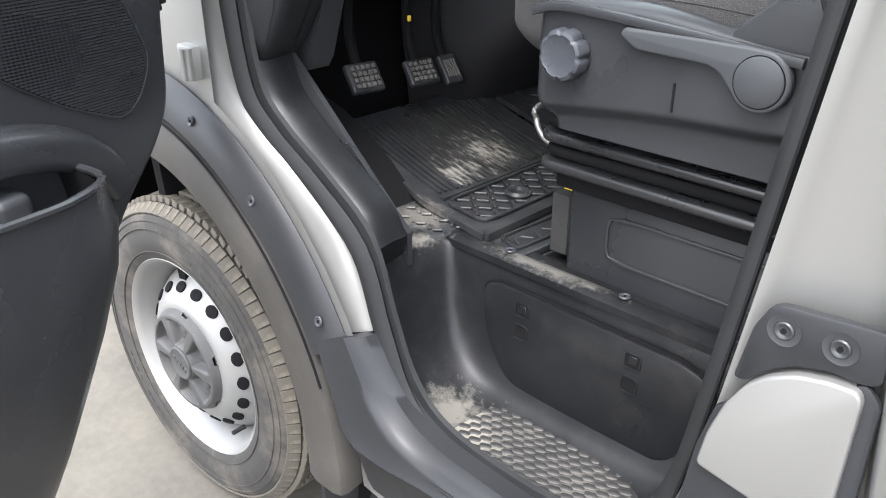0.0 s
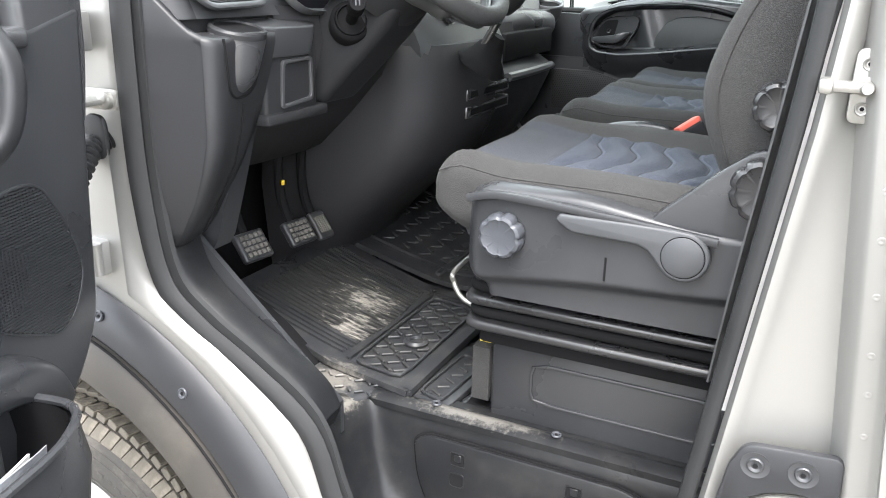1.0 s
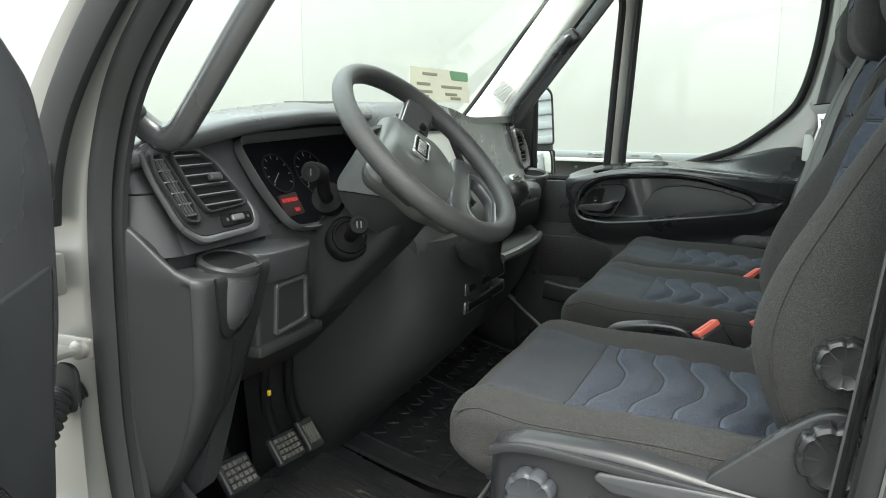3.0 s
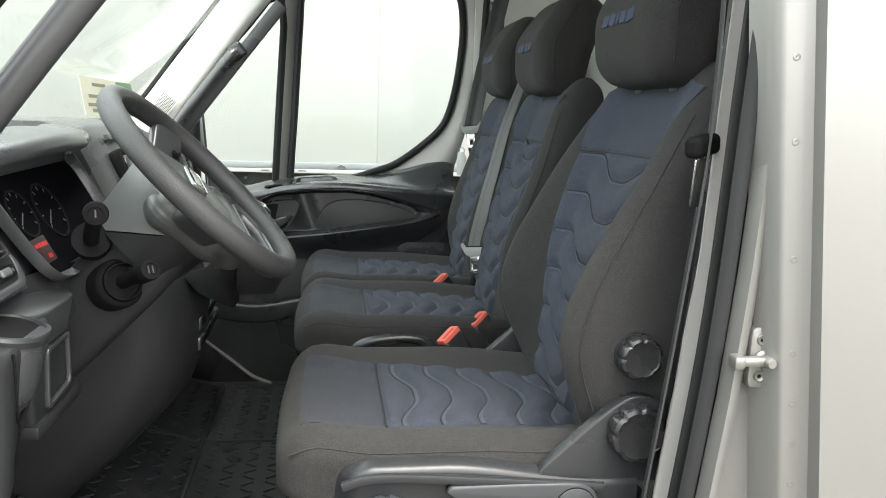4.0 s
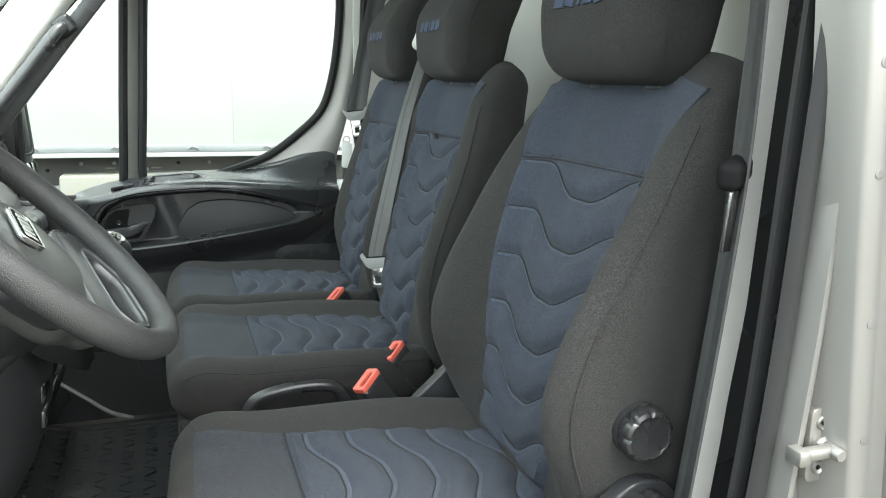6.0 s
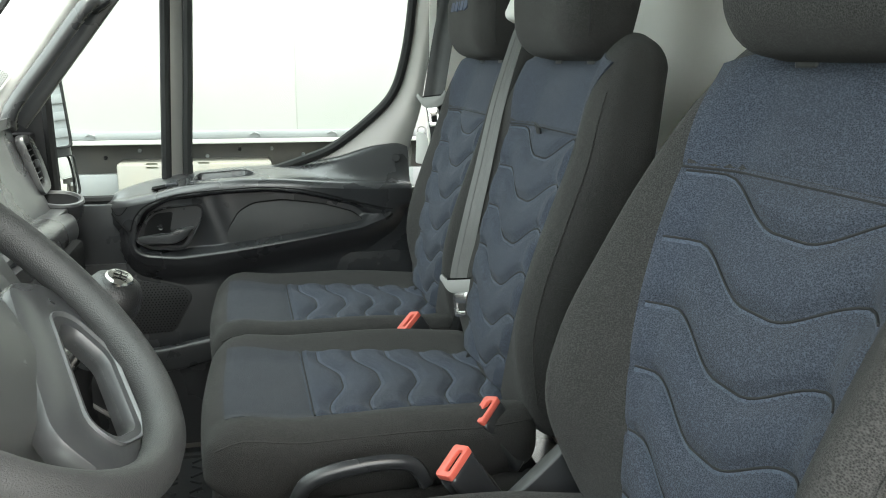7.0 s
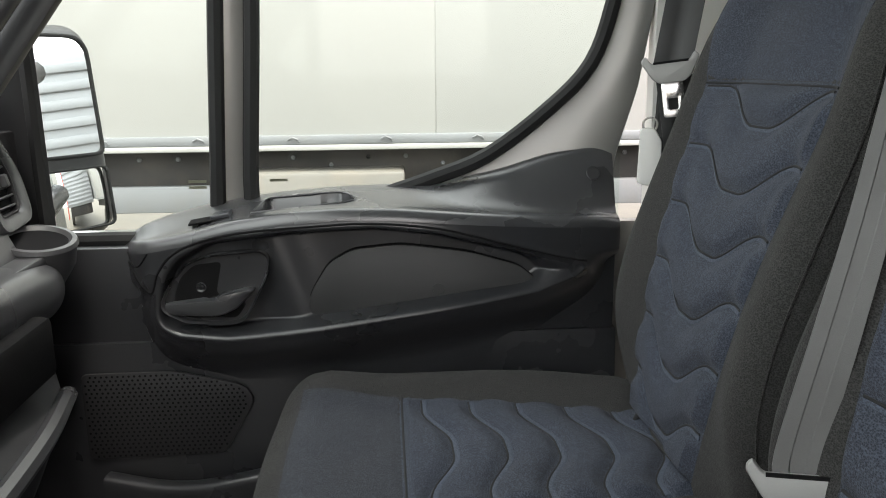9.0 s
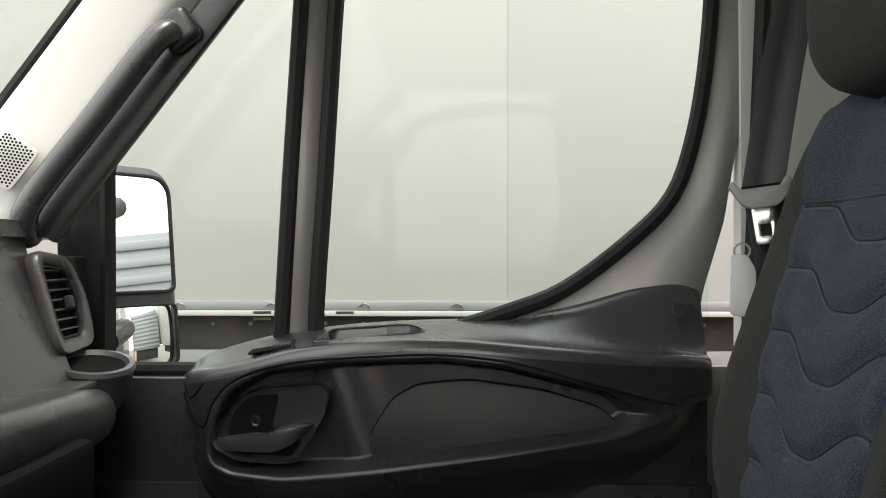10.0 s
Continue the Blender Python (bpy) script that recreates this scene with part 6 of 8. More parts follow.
    # shallow near-black dish; its colour paints in the cup's shade
    part("cup_well", lathe([(0.0405, 0.0025), (0.038, 0.0005), (0.034, 0.0002), (0.004, 0.0002)], rim @ Matrix.Diagonal((0.88, 1.0, 1, 1)), 48), BLACK, pod)
    part("side_panel", loft([[(x0 - 0.01, y1 + 0.004, z), (x0 + 0.024, y1 + 0.006, z), (x0 + 0.022, y1 + 0.055, z), (x0 - 0.01, y1 + 0.06, z), (x0 - 0.10, y1 + 0.05, z)] for x0, y1, z in ((-1.095, 0.240, 1.25), (-1.11, 0.203, 1.18), (-1.128, 0.186, 1.08), (-1.145, 0.174, 1.00), (-1.155, 0.17, 0.98))], True, True), PLASTIC, d)
    pk = part("coin_pocket", box(-1.10, -1.036, 0.226, 0.374, 1.205, 1.340, 0.008, 3), LOWER_DASH, d)
    pm = basis((-1.036, 0.308, 1.270), (0, 1, 0), (0, 0, 1))
    part("pocket_frame", ring(rounded([(-0.046, -0.046), (0.046, -0.040), (0.046, 0.036), (-0.040, 0.034)], 0.006), rounded([(-0.040, -0.040), (0.040, -0.034), (0.040, 0.030), (-0.034, 0.028)], 0.005), 0.006, pm, 0.001), DASH, pk)
    part("shelf_lip", box(-1.10, -1.030, 0.222, 0.400, 1.198, 1.218, 0.006, 2), LOWER_DASH, d)
    # knee bolster and steering column cover down to the floor
    part("knee_panel", loft([[(x0 - 0.25, 0.30, z), (x0, 0.30, z), (x0 + 0.03, 0.40, z), (x0 + 0.04, 0.55, z), (x0 + 0.02, 0.68, z), (x0 - 0.25, 0.70, z)] for x0, z in ((-1.075, 1.39), (-1.06, 1.33), (-1.09, 1.24), (-1.16, 1.16), (-1.24, 1.08))], True, True), SHADE_BLACK, d, smooth=55)
    # console tower: from the stack down to the floor
    part("tunnel", loft([[(-1.38, y0, z), (x1 - 0.10, y0, z), (x1 - 0.03, y0 + 0.03, z), (x1, y0 + 0.10, z), (x1 + 0.01, (y0 + y1) / 2, z), (x1, y1 - 0.1, z), (x1 - 0.04, y1 - 0.02, z), (-1.38, y1, z)]
                         for x1, y0, y1, z in ((-1.27, 0.66, 1.12, 0.715), (-1.24, 0.65, 1.12, 0.78), (-1.16, 0.64, 1.10, 0.87), (-1.05, 0.63, 1.09, 0.97), (-0.965, 0.64, 1.08, 1.06), (-0.935, 0.65, 1.08, 1.14), (-0.93, 0.66, 1.10, 1.22), (-0.965, 0.68, 1.14, 1.30))], True, True), SHADE_BLACK, d, "black engine tunnel cover", smooth=60)
    stack = part("console_tower", loft([[(-1.30, 0.70, z), (x1 - 0.01, 0.70, z), (x1, 0.715, z), (x1 + 0.004, 0.93, z), (x1, 1.145, z), (x1 - 0.01, 1.16, z), (-1.30, 1.16, z)] for x1, z in ((-0.975, 1.20), (-0.985, 1.30), (-1.035, 1.40), (-1.085, 1.51), (-1.115, 1.572), (-1.16, 1.584))], True, True), DASH, d, "centre stack with screen, radio and switches", smooth=50)
    SM = basis((-1.030, 0.93, 1.395), (0, 1, 0), (-0.45, 0, 1))
    part("screen_frame", ring(rounded([(-0.13, 0.03), (0.13, 0.03), (0.13, 0.145), (-0.13, 0.145)], 0.008), rounded([(-0.105, 0.045), (0.105, 0.045), (0.105, 0.132), (-0.105, 0.132)], 0.004), 0.018, SM, 0.003), BLACK, stack)
    part("screen", plate(rounded([(-0.104, 0.046), (0.104, 0.046), (0.104, 0.131), (-0.104, 0.131)], 0.004), 0.010, SM, 0.0), SCREEN, stack, "pale reflecting screen")
    for k in range(8):
        part("switch", soft_box(0.022, 0.012, 0.008, 0.002, (1, 1, 1), None, SM @ Matrix.Translation((-0.098 + 0.028 * k, 0.172, 0.006))), RED if k == 4 else DASH, stack)
    for k in range(3):
        kn = part("heater_knob", lathe([(0.024, 0), (0.024, 0.008), (0.019, 0.010), (0.018, 0.022), (0.005, 0.023)], SM @ Matrix.Translation((-0.075 + 0.075 * k, -0.04, 0.008)), 28), DASH, stack)
        part("knob_ring", lathe([(0.0255, 0.0), (0.0255, 0.006), (0.0245, 0.006)], SM @ Matrix.Translation((-0.075 + 0.075 * k, -0.04, 0.008)), 28), CHROME, kn)
    for z in (1.15, 1.19):
        fr = part("slot_frame", box(-0.955, -0.925, 0.80, 1.06, z - 0.014, z + 0.014, 0.004), DASH, stack)
        part("slot_gap", box(-0.94, -0.9235, 0.815, 1.045, z - 0.008, z + 0.008, 0.001, 1), BLACK, fr)
    # gear lever
    # passenger side
    part("passenger_pad", sheet(lambda u, v: Vector((-1.120 - 0.02 * v + 0.07 * (1 - u) ** 1.2, 1.165 + 0.555 * v + 0.01 * (1 - u), 1.325 + 0.220 * u - 0.022 * v * u)), 16, 16, 0.04, (-1, 0, 0)), DASH, d, "smooth grey passenger dash panel")
    VP = basis((-1.120, 1.762, 1.442), (-0.05, 1, 0), (-0.25, 0, 1))
    vh = part("side_vent_housing", ring(rounded([(-0.066, 0.066), (0.030, 0.056), (0.056, 0.0), (0.046, -0.066), (-0.058, -0.072)], 0.024, 5), rounded([(-0.042, 0.046), (0.020, 0.040), (0.034, 0.0), (0.026, -0.048), (-0.034, -0.05)], 0.012, 5), 0.020, VP, 0.006, 64, 0.012), DASH, d, "grey side vent surround")
    vent(vh, rounded([(-0.040, 0.044), (0.019, 0.038), (0.032, 0.0), (0.025, -0.046), (-0.033, -0.048)], 0.01, 4), 7, VP, 0.012)
    part("vent_tab", soft_box(0.012, 0.018, 0.010, 0.003, (1, 1, 1), None, VP @ Matrix.Translation((0.004, -0.005, 0.014))), LEVER, vh)
    # side shelf with cup holder and the arch below it
    arm = smooth_line([(-1.16, 1.24, 1.325), (-1.07, 1.30, 1.340), (-1.04, 1.45, 1.344), (-1.04, 1.60, 1.336), (-1.045, 1.70, 1.328), (-1.07, 1.77, 1.322), (-1.10, 1.80, 1.32)], 6)
    part("passenger_shelf", sweep(arm, rounded([(-0.06, -0.05), (0.006, -0.062), (0.024, -0.035), (0.018, 0.004), (-0.012, 0.016), (-0.06, 0.016)], 0.018, 4)), DASH, d, "grey passenger shelf edge")
    part("shelf_floor", plate(rounded([(-1.20, 1.16), (-1.045, 1.16), (-1.045, 1.74), (-1.08, 1.81), (-1.20, 1.82)], 0.02), 0.012, basis((0, 0, 1.335), (1, 0, 0), (0, 1, 0)), 0.003), DASH, d)
    ct = basis((-1.066, 1.752, 1.360), (1, 0, -0.12), (0, 1, 0.26))
    cup = part("cup_ring", lathe([(0.036, 0), (0.052, 0.0), (0.050, 0.006), (0.044, 0.0066), (0.0385, 0.001)], ct @ Matrix.Diagonal((1.0, 0.8, 1, 1)), 40), DASH, d)
    part("cup_body", lathe([(0.030, -0.06), (0.046, -0.03), (0.050, 0.0)], ct @ Matrix.Diagonal((1.0, 0.8, 1, 1)), 40), DASH, cup)
    # flat near-black disc painted as the shade in this cup
    part("cup_well", lathe([(0.039, 0), (0.039, 0.0015)], ct @ Matrix.Diagonal((1.0, 0.8, 1, 1)), 40), BLACK, cup)
    # glove compartment: slanted lower body with a lit front edge
    part("glove_body", loft([[(-1.35, y, 1.33), (x - 0.06, y, 1.325), (x - 0.05, y, 1.22), (x, y, 1.19), (x + 0.004, y, 1.16), (x - 0.04, y, 1.06), (x - 0.10, y, 0.97), (-1.35, y, 0.95)] for x, y in ((-0.98, 1.165), (-0.97, 1.30), (-0.985, 1.50), (-1.02, 1.66), (-1.06, 1.74))], True, True), SHADE_BLACK, d, smooth=40)
    # near-black box that paints the shade of the gap
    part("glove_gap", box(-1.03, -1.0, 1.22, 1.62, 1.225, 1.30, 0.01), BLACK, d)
    part("handle_strip", sweep(smooth_line([(-0.972, 1.17, 1.19), (-0.962, 1.30, 1.192), (-0.978, 1.50, 1.188), (-1.012, 1.66, 1.18)], 6), circle(0.012, 8)), DASH, d)
    return d


make_dashboard()


def make_gear_lever():
    g = thing("gear_lever", (-0.90, 0.80, 1.27), "gear lever with a black leather knob and silver shift plate", "gear lever")
    part("gaiter", lathe([(0.058, 0), (0.055, 0.008), (0.042, 0.025), (0.036, 0.031), (0.028, 0.05), (0.023, 0.055), (0.016, 0.078)], basis((-0.905, 0.82, 1.255), (0, 1, 0), (-1, 0, 0.6)), 28, lambda a, j: 1 + 0.07 * math.sin(5 * a + j * 1.3)), BLACK, g, "creased dark gaiter")
    m = basis((-0.818, 0.765, 1.410), (0, 1, 0.15), (-1, 0, 0.45)) @ Matrix.Scale(0.92, 4)
    part("shaft", tube([(-0.90, 0.812, 1.29), (-0.835, 0.775, 1.383)], 0.010, 10), CHROME, g)
    kn = part("knob", lathe([(0.014, -0.045), (0.020, -0.036), (0.030, -0.018), (0.0345, 0.0), (0.033, 0.016), (0.026, 0.028), (0.016, 0.033), (0.004, 0.034)], m, 32), mat("black_knob_leather", (0.014, 0.014, 0.0145), 0.4, var=0.15, scale=12, grain=420, bump=0.7, depth=0.0012), g)
    part("shift_plate", lathe([(0.0205, 0.0285), (0.0205, 0.033), (0.018, 0.0352), (0.003, 0.0362)], m @ Matrix.Diagonal((1, 0.8, 1, 1)), 28), CHROME, kn, "polished shift pattern plate")
    for k in range(3):
        part("pattern_bar", box(-0.010 + 0.009 * k, -0.0085 + 0.009 * k, -0.008, 0.008, 0.0362, 0.0368, 0, 1, m), BLACK, kn)
    part("pattern_bar", box(-0.010, 0.0095, -0.001, 0.001, 0.0362, 0.0368, 0, 1, m), BLACK, kn)


make_gear_lever()


# ---- steering wheel, column and stalks ----
HUB = Vector((-0.872, 0.465, 1.495))
SW = basis(HUB, (0, 1, 0), (-0.703, 0, 0.711))       # x across, y up the wheel, z to the driver


WH = SW @ Matrix.Rotation(radians(28), 4, "Z")       # the wheel stands turned


def make_steering_wheel():
    s = thing("steering_wheel", HUB - Vector((0.1, 0, 0.1)), "black leather-grained four-spoke steering wheel with a grey hub", "steering wheel")
    R = 0.1755
    part("rim", tube([WH @ Vector((R * math.cos(a), R * math.sin(a) * (1.0 if math.sin(a) > -0.8 else 0.992), 0.012)) for a in [2 * math.pi * k / 96 for k in range(96)]], 0.0155, 16, True, tuple(WH.to_3x3() @ Vector((0, 0, 1))), 0.0175), mat("wheel_rim_leather", (0.036, 0.0365, 0.037), 0.42, var=0.15, scale=8, grain=800, bump=0.7, depth=0.0012), s, "grained black rim")

    def hub_shape(x, y, z):
        w = 1 - 0.30 * ease((-y - 0.01) / 0.06) + 0.06 * ease((y - 0.02) / 0.05)
        return (x * w, y, z + 0.016 * (1 - (x / 0.115) ** 2) * (z > 0) - 0.010 * abs(y) / 0.08 * (z > 0))
    pad = part("airbag_pad", soft_box(0.225, 0.190, 0.055, 0.026, (10, 10, 3), hub_shape, WH @ Matrix.Translation((0, -0.016, -0.035))), mat("airbag_pad_grey", (0.055, 0.057, 0.056), 0.42, var=0.1, scale=6, grain=1200, bump=0.18, depth=0.0006), s, "smooth dark grey airbag pad")
    bz = part("badge", plate(rounded([(-0.031, -0.013), (0.031, -0.013), (0.031, 0.013), (-0.031, 0.013)], 0.006), 0.004, WH @ Matrix.Translation((0, 0.012, 0.0055)), 0.001), BLACK, pad, "small dark badge with a chrome border")
    part("badge_border", ring(rounded([(-0.034, -0.016), (0.034, -0.016), (0.034, 0.016), (-0.034, 0.016)], 0.007), rounded([(-0.031, -0.013), (0.031, -0.013), (0.031, 0.013), (-0.031, 0.013)], 0.006), 0.0055, WH @ Matrix.Translation((0, 0.012, 0.005)), 0.0006), CHROME, bz)
    for k in range(5):
        part("badge_bar", box(-0.025 + 0.0105 * k, -0.0175 + 0.0105 * k, -0.008, 0.008, 0.0042, 0.0052, 0.0003, 1, WH @ Matrix.Translation((0, 0.012, 0.0055))), CHROME, bz)
    part("pad_mark", box(-0.026, 0.026, -0.055, -0.045, 0.000, 0.0030, 0.0006, 1, WH), DASH_LIGHT, pad)
    # side spokes, and a lower bracket with a satin frame round its opening
    for sgn in (-1, 1):
        sp = part("spoke", sweep([WH @ Vector(p) for p in smooth_line([(0.065 * sgn, 0.012, -0.036), (0.110 * sgn, 0.018, -0.028), (0.145 * sgn, 0.026, -0.006), (0.166 * sgn, 0.030, 0.008)], 5)], rounded([(-0.032, -0.010), (0.032, -0.010), (0.032, 0.010), (-0.032, 0.010)], 0.009, 3), tuple(WH.to_3x3() @ Vector((0, 0, 1)))), DASH, s)
        for k in range(2):
            part("wheel_button", soft_box(0.016, 0.012, 0.008, 0.003, (1, 1, 1), None, WH @ Matrix.Translation(((0.112 + 0.018 * k) * sgn, 0.004 + 0.004 * k, -0.014 + 0.008 * k))), BLACK, sp)
    o = rounded([(-0.095, -0.060), (0.095, -0.060), (0.128, -0.108), (0.080, -0.163), (-0.080, -0.163), (-0.128, -0.108)], 0.020, 4)
    i = rounded([(-0.060, -0.104), (0.060, -0.104), (0.070, -0.122), (0.046, -0.150), (-0.046, -0.150), (-0.070, -0.122)], 0.010, 4)
    o2 = rounded([(-0.072, -0.094), (0.072, -0.094), (0.086, -0.120), (0.054, -0.158), (-0.054, -0.158), (-0.086, -0.120)], 0.014, 4)
    lw = part("lower_spoke", ring(o, i, 0.022, WH @ Matrix.Translation((0, 0, -0.020)), 0.006, 96), DASH, s)
    part("spoke_insert", ring(o2, i, 0.020, WH @ Matrix.Translation((0, 0, -0.014)), 0.003, 96, 0.006), mat("satin_grey_insert", (0.11, 0.112, 0.115), 0.36, 0.25, var=0.05, scale=20, grain=900, bump=0.1), lw, "satin grey frame of the lower opening")
    part("hub_back", lathe([(0.050, -0.085), (0.070, -0.075), (0.075, -0.055), (0.06, -0.04)], WH, 36), DASH, s)


make_steering_wheel()


def make_column():
    c = thing("steering_column", (-1.0, 0.465, 1.35), "black steering column cowl with ignition and stalk", "steering column")

    def shp(x, y, z):
        k = 1 - 0.06 * ease((-z) / 0.12)
        return (x * k, y * (1 - 0.10 * ease((z - 0.05) / 0.08)), z)
    part("cowl", soft_box(0.146, 0.118, 0.270, 0.024, (8, 8, 8), shp, SW @ Matrix.Translation((0, -0.018, -0.205))), LOWER_DASH, c)
    # upper half shell in lighter grey; its lower edge climbs away from the wheel
    def bowl(w, low, high, cut):
        """A slice of the bowl behind the wheel, between two angles."""
        ra, rb = 0.116 - 0.014 * w, 0.092 - 0.014 * w
        ang = [low + (high - low) * j / 28 for j in range(29)]
        return [SW @ Vector(((ra - t) * math.cos(a), (rb - t) * math.sin(a), -cut)) for t, turn in ((0.0, ang), (0.006, ang[::-1])) for a in turn]
    ws = [k / 12 for k in range(13)]
    lows = [radians(-42 + 74 * w) for w in ws]
    part("upper_shell", loft([bowl(w, a, math.pi - a, 0.022 + 0.095 * w) for w, a in zip(ws, lows)], True, True), DASH_LIGHT, c, "lighter grey upper column shell", smooth=50)
    part("lower_shell", loft([bowl(w + 0.05, math.pi - a + 0.012, 2 * math.pi + a - 0.012, 0.024 + 0.095 * w) for w, a in zip(ws, lows)], True, True), LOWER_DASH, c, "black lower column shell", smooth=50)
    # indicator stalk
    tip, base = Vector((-0.966, 0.270, 1.480)), Vector((-1.005, 0.385, 1.425))
    el = Vector((-0.978, 0.318, 1.474))
    st = part("stalk_arm", tube(smooth_line([base, Vector((-0.998, 0.360, 1.438)), Vector((-0.986, 0.335, 1.462)), el, el.lerp(tip, 0.4)], 5), 0.0105, 12), BLACK, c)
    bx = (Vector((-0.998, 0.360, 1.438)) - base).normalized()
    part("stalk_collar", lathe([(0.026, -0.012), (0.026, 0.006), (0.022, 0.010), (0.017, 0.010), (0.015, 0.004)], basis(base, bx.cross(Vector((1, 0, 0))), bx.cross(bx.cross(Vector((1, 0, 0)))) * -1), 28), BLACK, c)
    ax = (tip - el).normalized()
    m = basis(tip - ax * 0.012, ax.cross(Vector((0, 0, 1))), ax.cross(ax.cross(Vector((0, 0, 1)))))
    if (m.to_3x3() @ Vector((0, 0, 1))).dot(ax) < 0:
        m = m @ Matrix.Rotation(math.pi, 4, "X")
    cap = part("stalk_cap", lathe([(0.009, -0.040), (0.0145, -0.034), (0.0158, -0.010), (0.0158, 0.008), (0.0145, 0.012), (0.009, 0.013), (0.0086, 0.0115), (0.002, 0.0115)], m, 28), BLACK, st)
    part("cap_mark", box(-0.001, 0.001, -0.005, 0.005, 0.0115, 0.0122, 0, 1, m), KNOB, cap)
    # ignition lock with a second round-ended stalk
    b2, t2 = Vector((-0.975, 0.392, 1.362)), Vector((-0.914, 0.318, 1.398))
    ax = (t2 - b2).normalized()
    m = basis(b2, ax.cross(Vector((0, 0, 1))), ax.cross(ax.cross(Vector((0, 0, 1)))))
    if (m.to_3x3() @ Vector((0, 0, 1))).dot(ax) < 0:
        m = m @ Matrix.Rotation(math.pi, 4, "X")
    ln = (t2 - b2).length
    lk = part("lock_boss", lathe([(0.036, -0.02), (0.036, 0.010), (0.033, 0.016), (0.029, 0.018), (0.028, 0.016), (0.018, 0.016)], m, 32), BLACK, c)
    part("lock_ring", lathe([(0.0275, 0.016), (0.0275, 0.023), (0.025, 0.024), (0.024, 0.018)], m, 32), BLACK, lk)
    kb = part("lever_arm", lathe([(0.010, 0.02), (0.010, ln - 0.03), (0.011, ln - 0.032), (0.0140, ln - 0.028), (0.0148, ln + 0.002), (0.0135, ln + 0.006), (0.009, ln + 0.0065), (0.0085, ln + 0.005), (0.002, ln + 0.005)], m, 28), BLACK, c)
    for x in (-0.003, 0.003):
        part("lever_mark", box(x - 0.001, x + 0.001, -0.005, 0.005, ln + 0.005, ln + 0.0057, 0, 1, m), KNOB, kb)


make_column()


def make_price_card():
    c = thing("windscreen_card", (-1.23, 1.37, 1.585), "pale green information card propped behind the windscreen", "card")
    m = basis((-1.225, 1.36, 1.632), (0.12, 1, -0.02), (-0.30, 0.12, 0.9))
    part("card_sheet", plate([(-0.165, -0.048), (0.165, -0.048), (0.165, 0.048), (-0.165, 0.048)], 0.0012, m @ Matrix(((1, 0.45, 0, 0), (0, 1, 0, 0), (0, 0, 1, 0), (0, 0, 0, 1))), 0), PAPER, c)
    q = m @ Matrix(((1, 0.45, 0, 0), (0, 1, 0, 0), (0, 0, 1, 0), (0, 0, 0, 1)))
    part("green_corner", plate(rounded([(0.06, 0.018), (0.162, 0.018), (0.162, 0.046), (0.05, 0.046)], 0.008), 0.0018, q, 0), GREEN, c)
    for x0, x1, y in ((-0.10, -0.02, 0.03), (0.0, 0.12, -0.004), (-0.13, -0.06, 0.0), (-0.14, -0.05, -0.022), (0.02, 0.09, -0.026), (-0.12, -0.07, -0.036), (0.05, 0.11, -0.038)):
        part("print_bar", box(x0, x1, y - 0.004, y + 0.004, 0.0012, 0.0018, 0, 1, q), INK, c)


make_price_card()


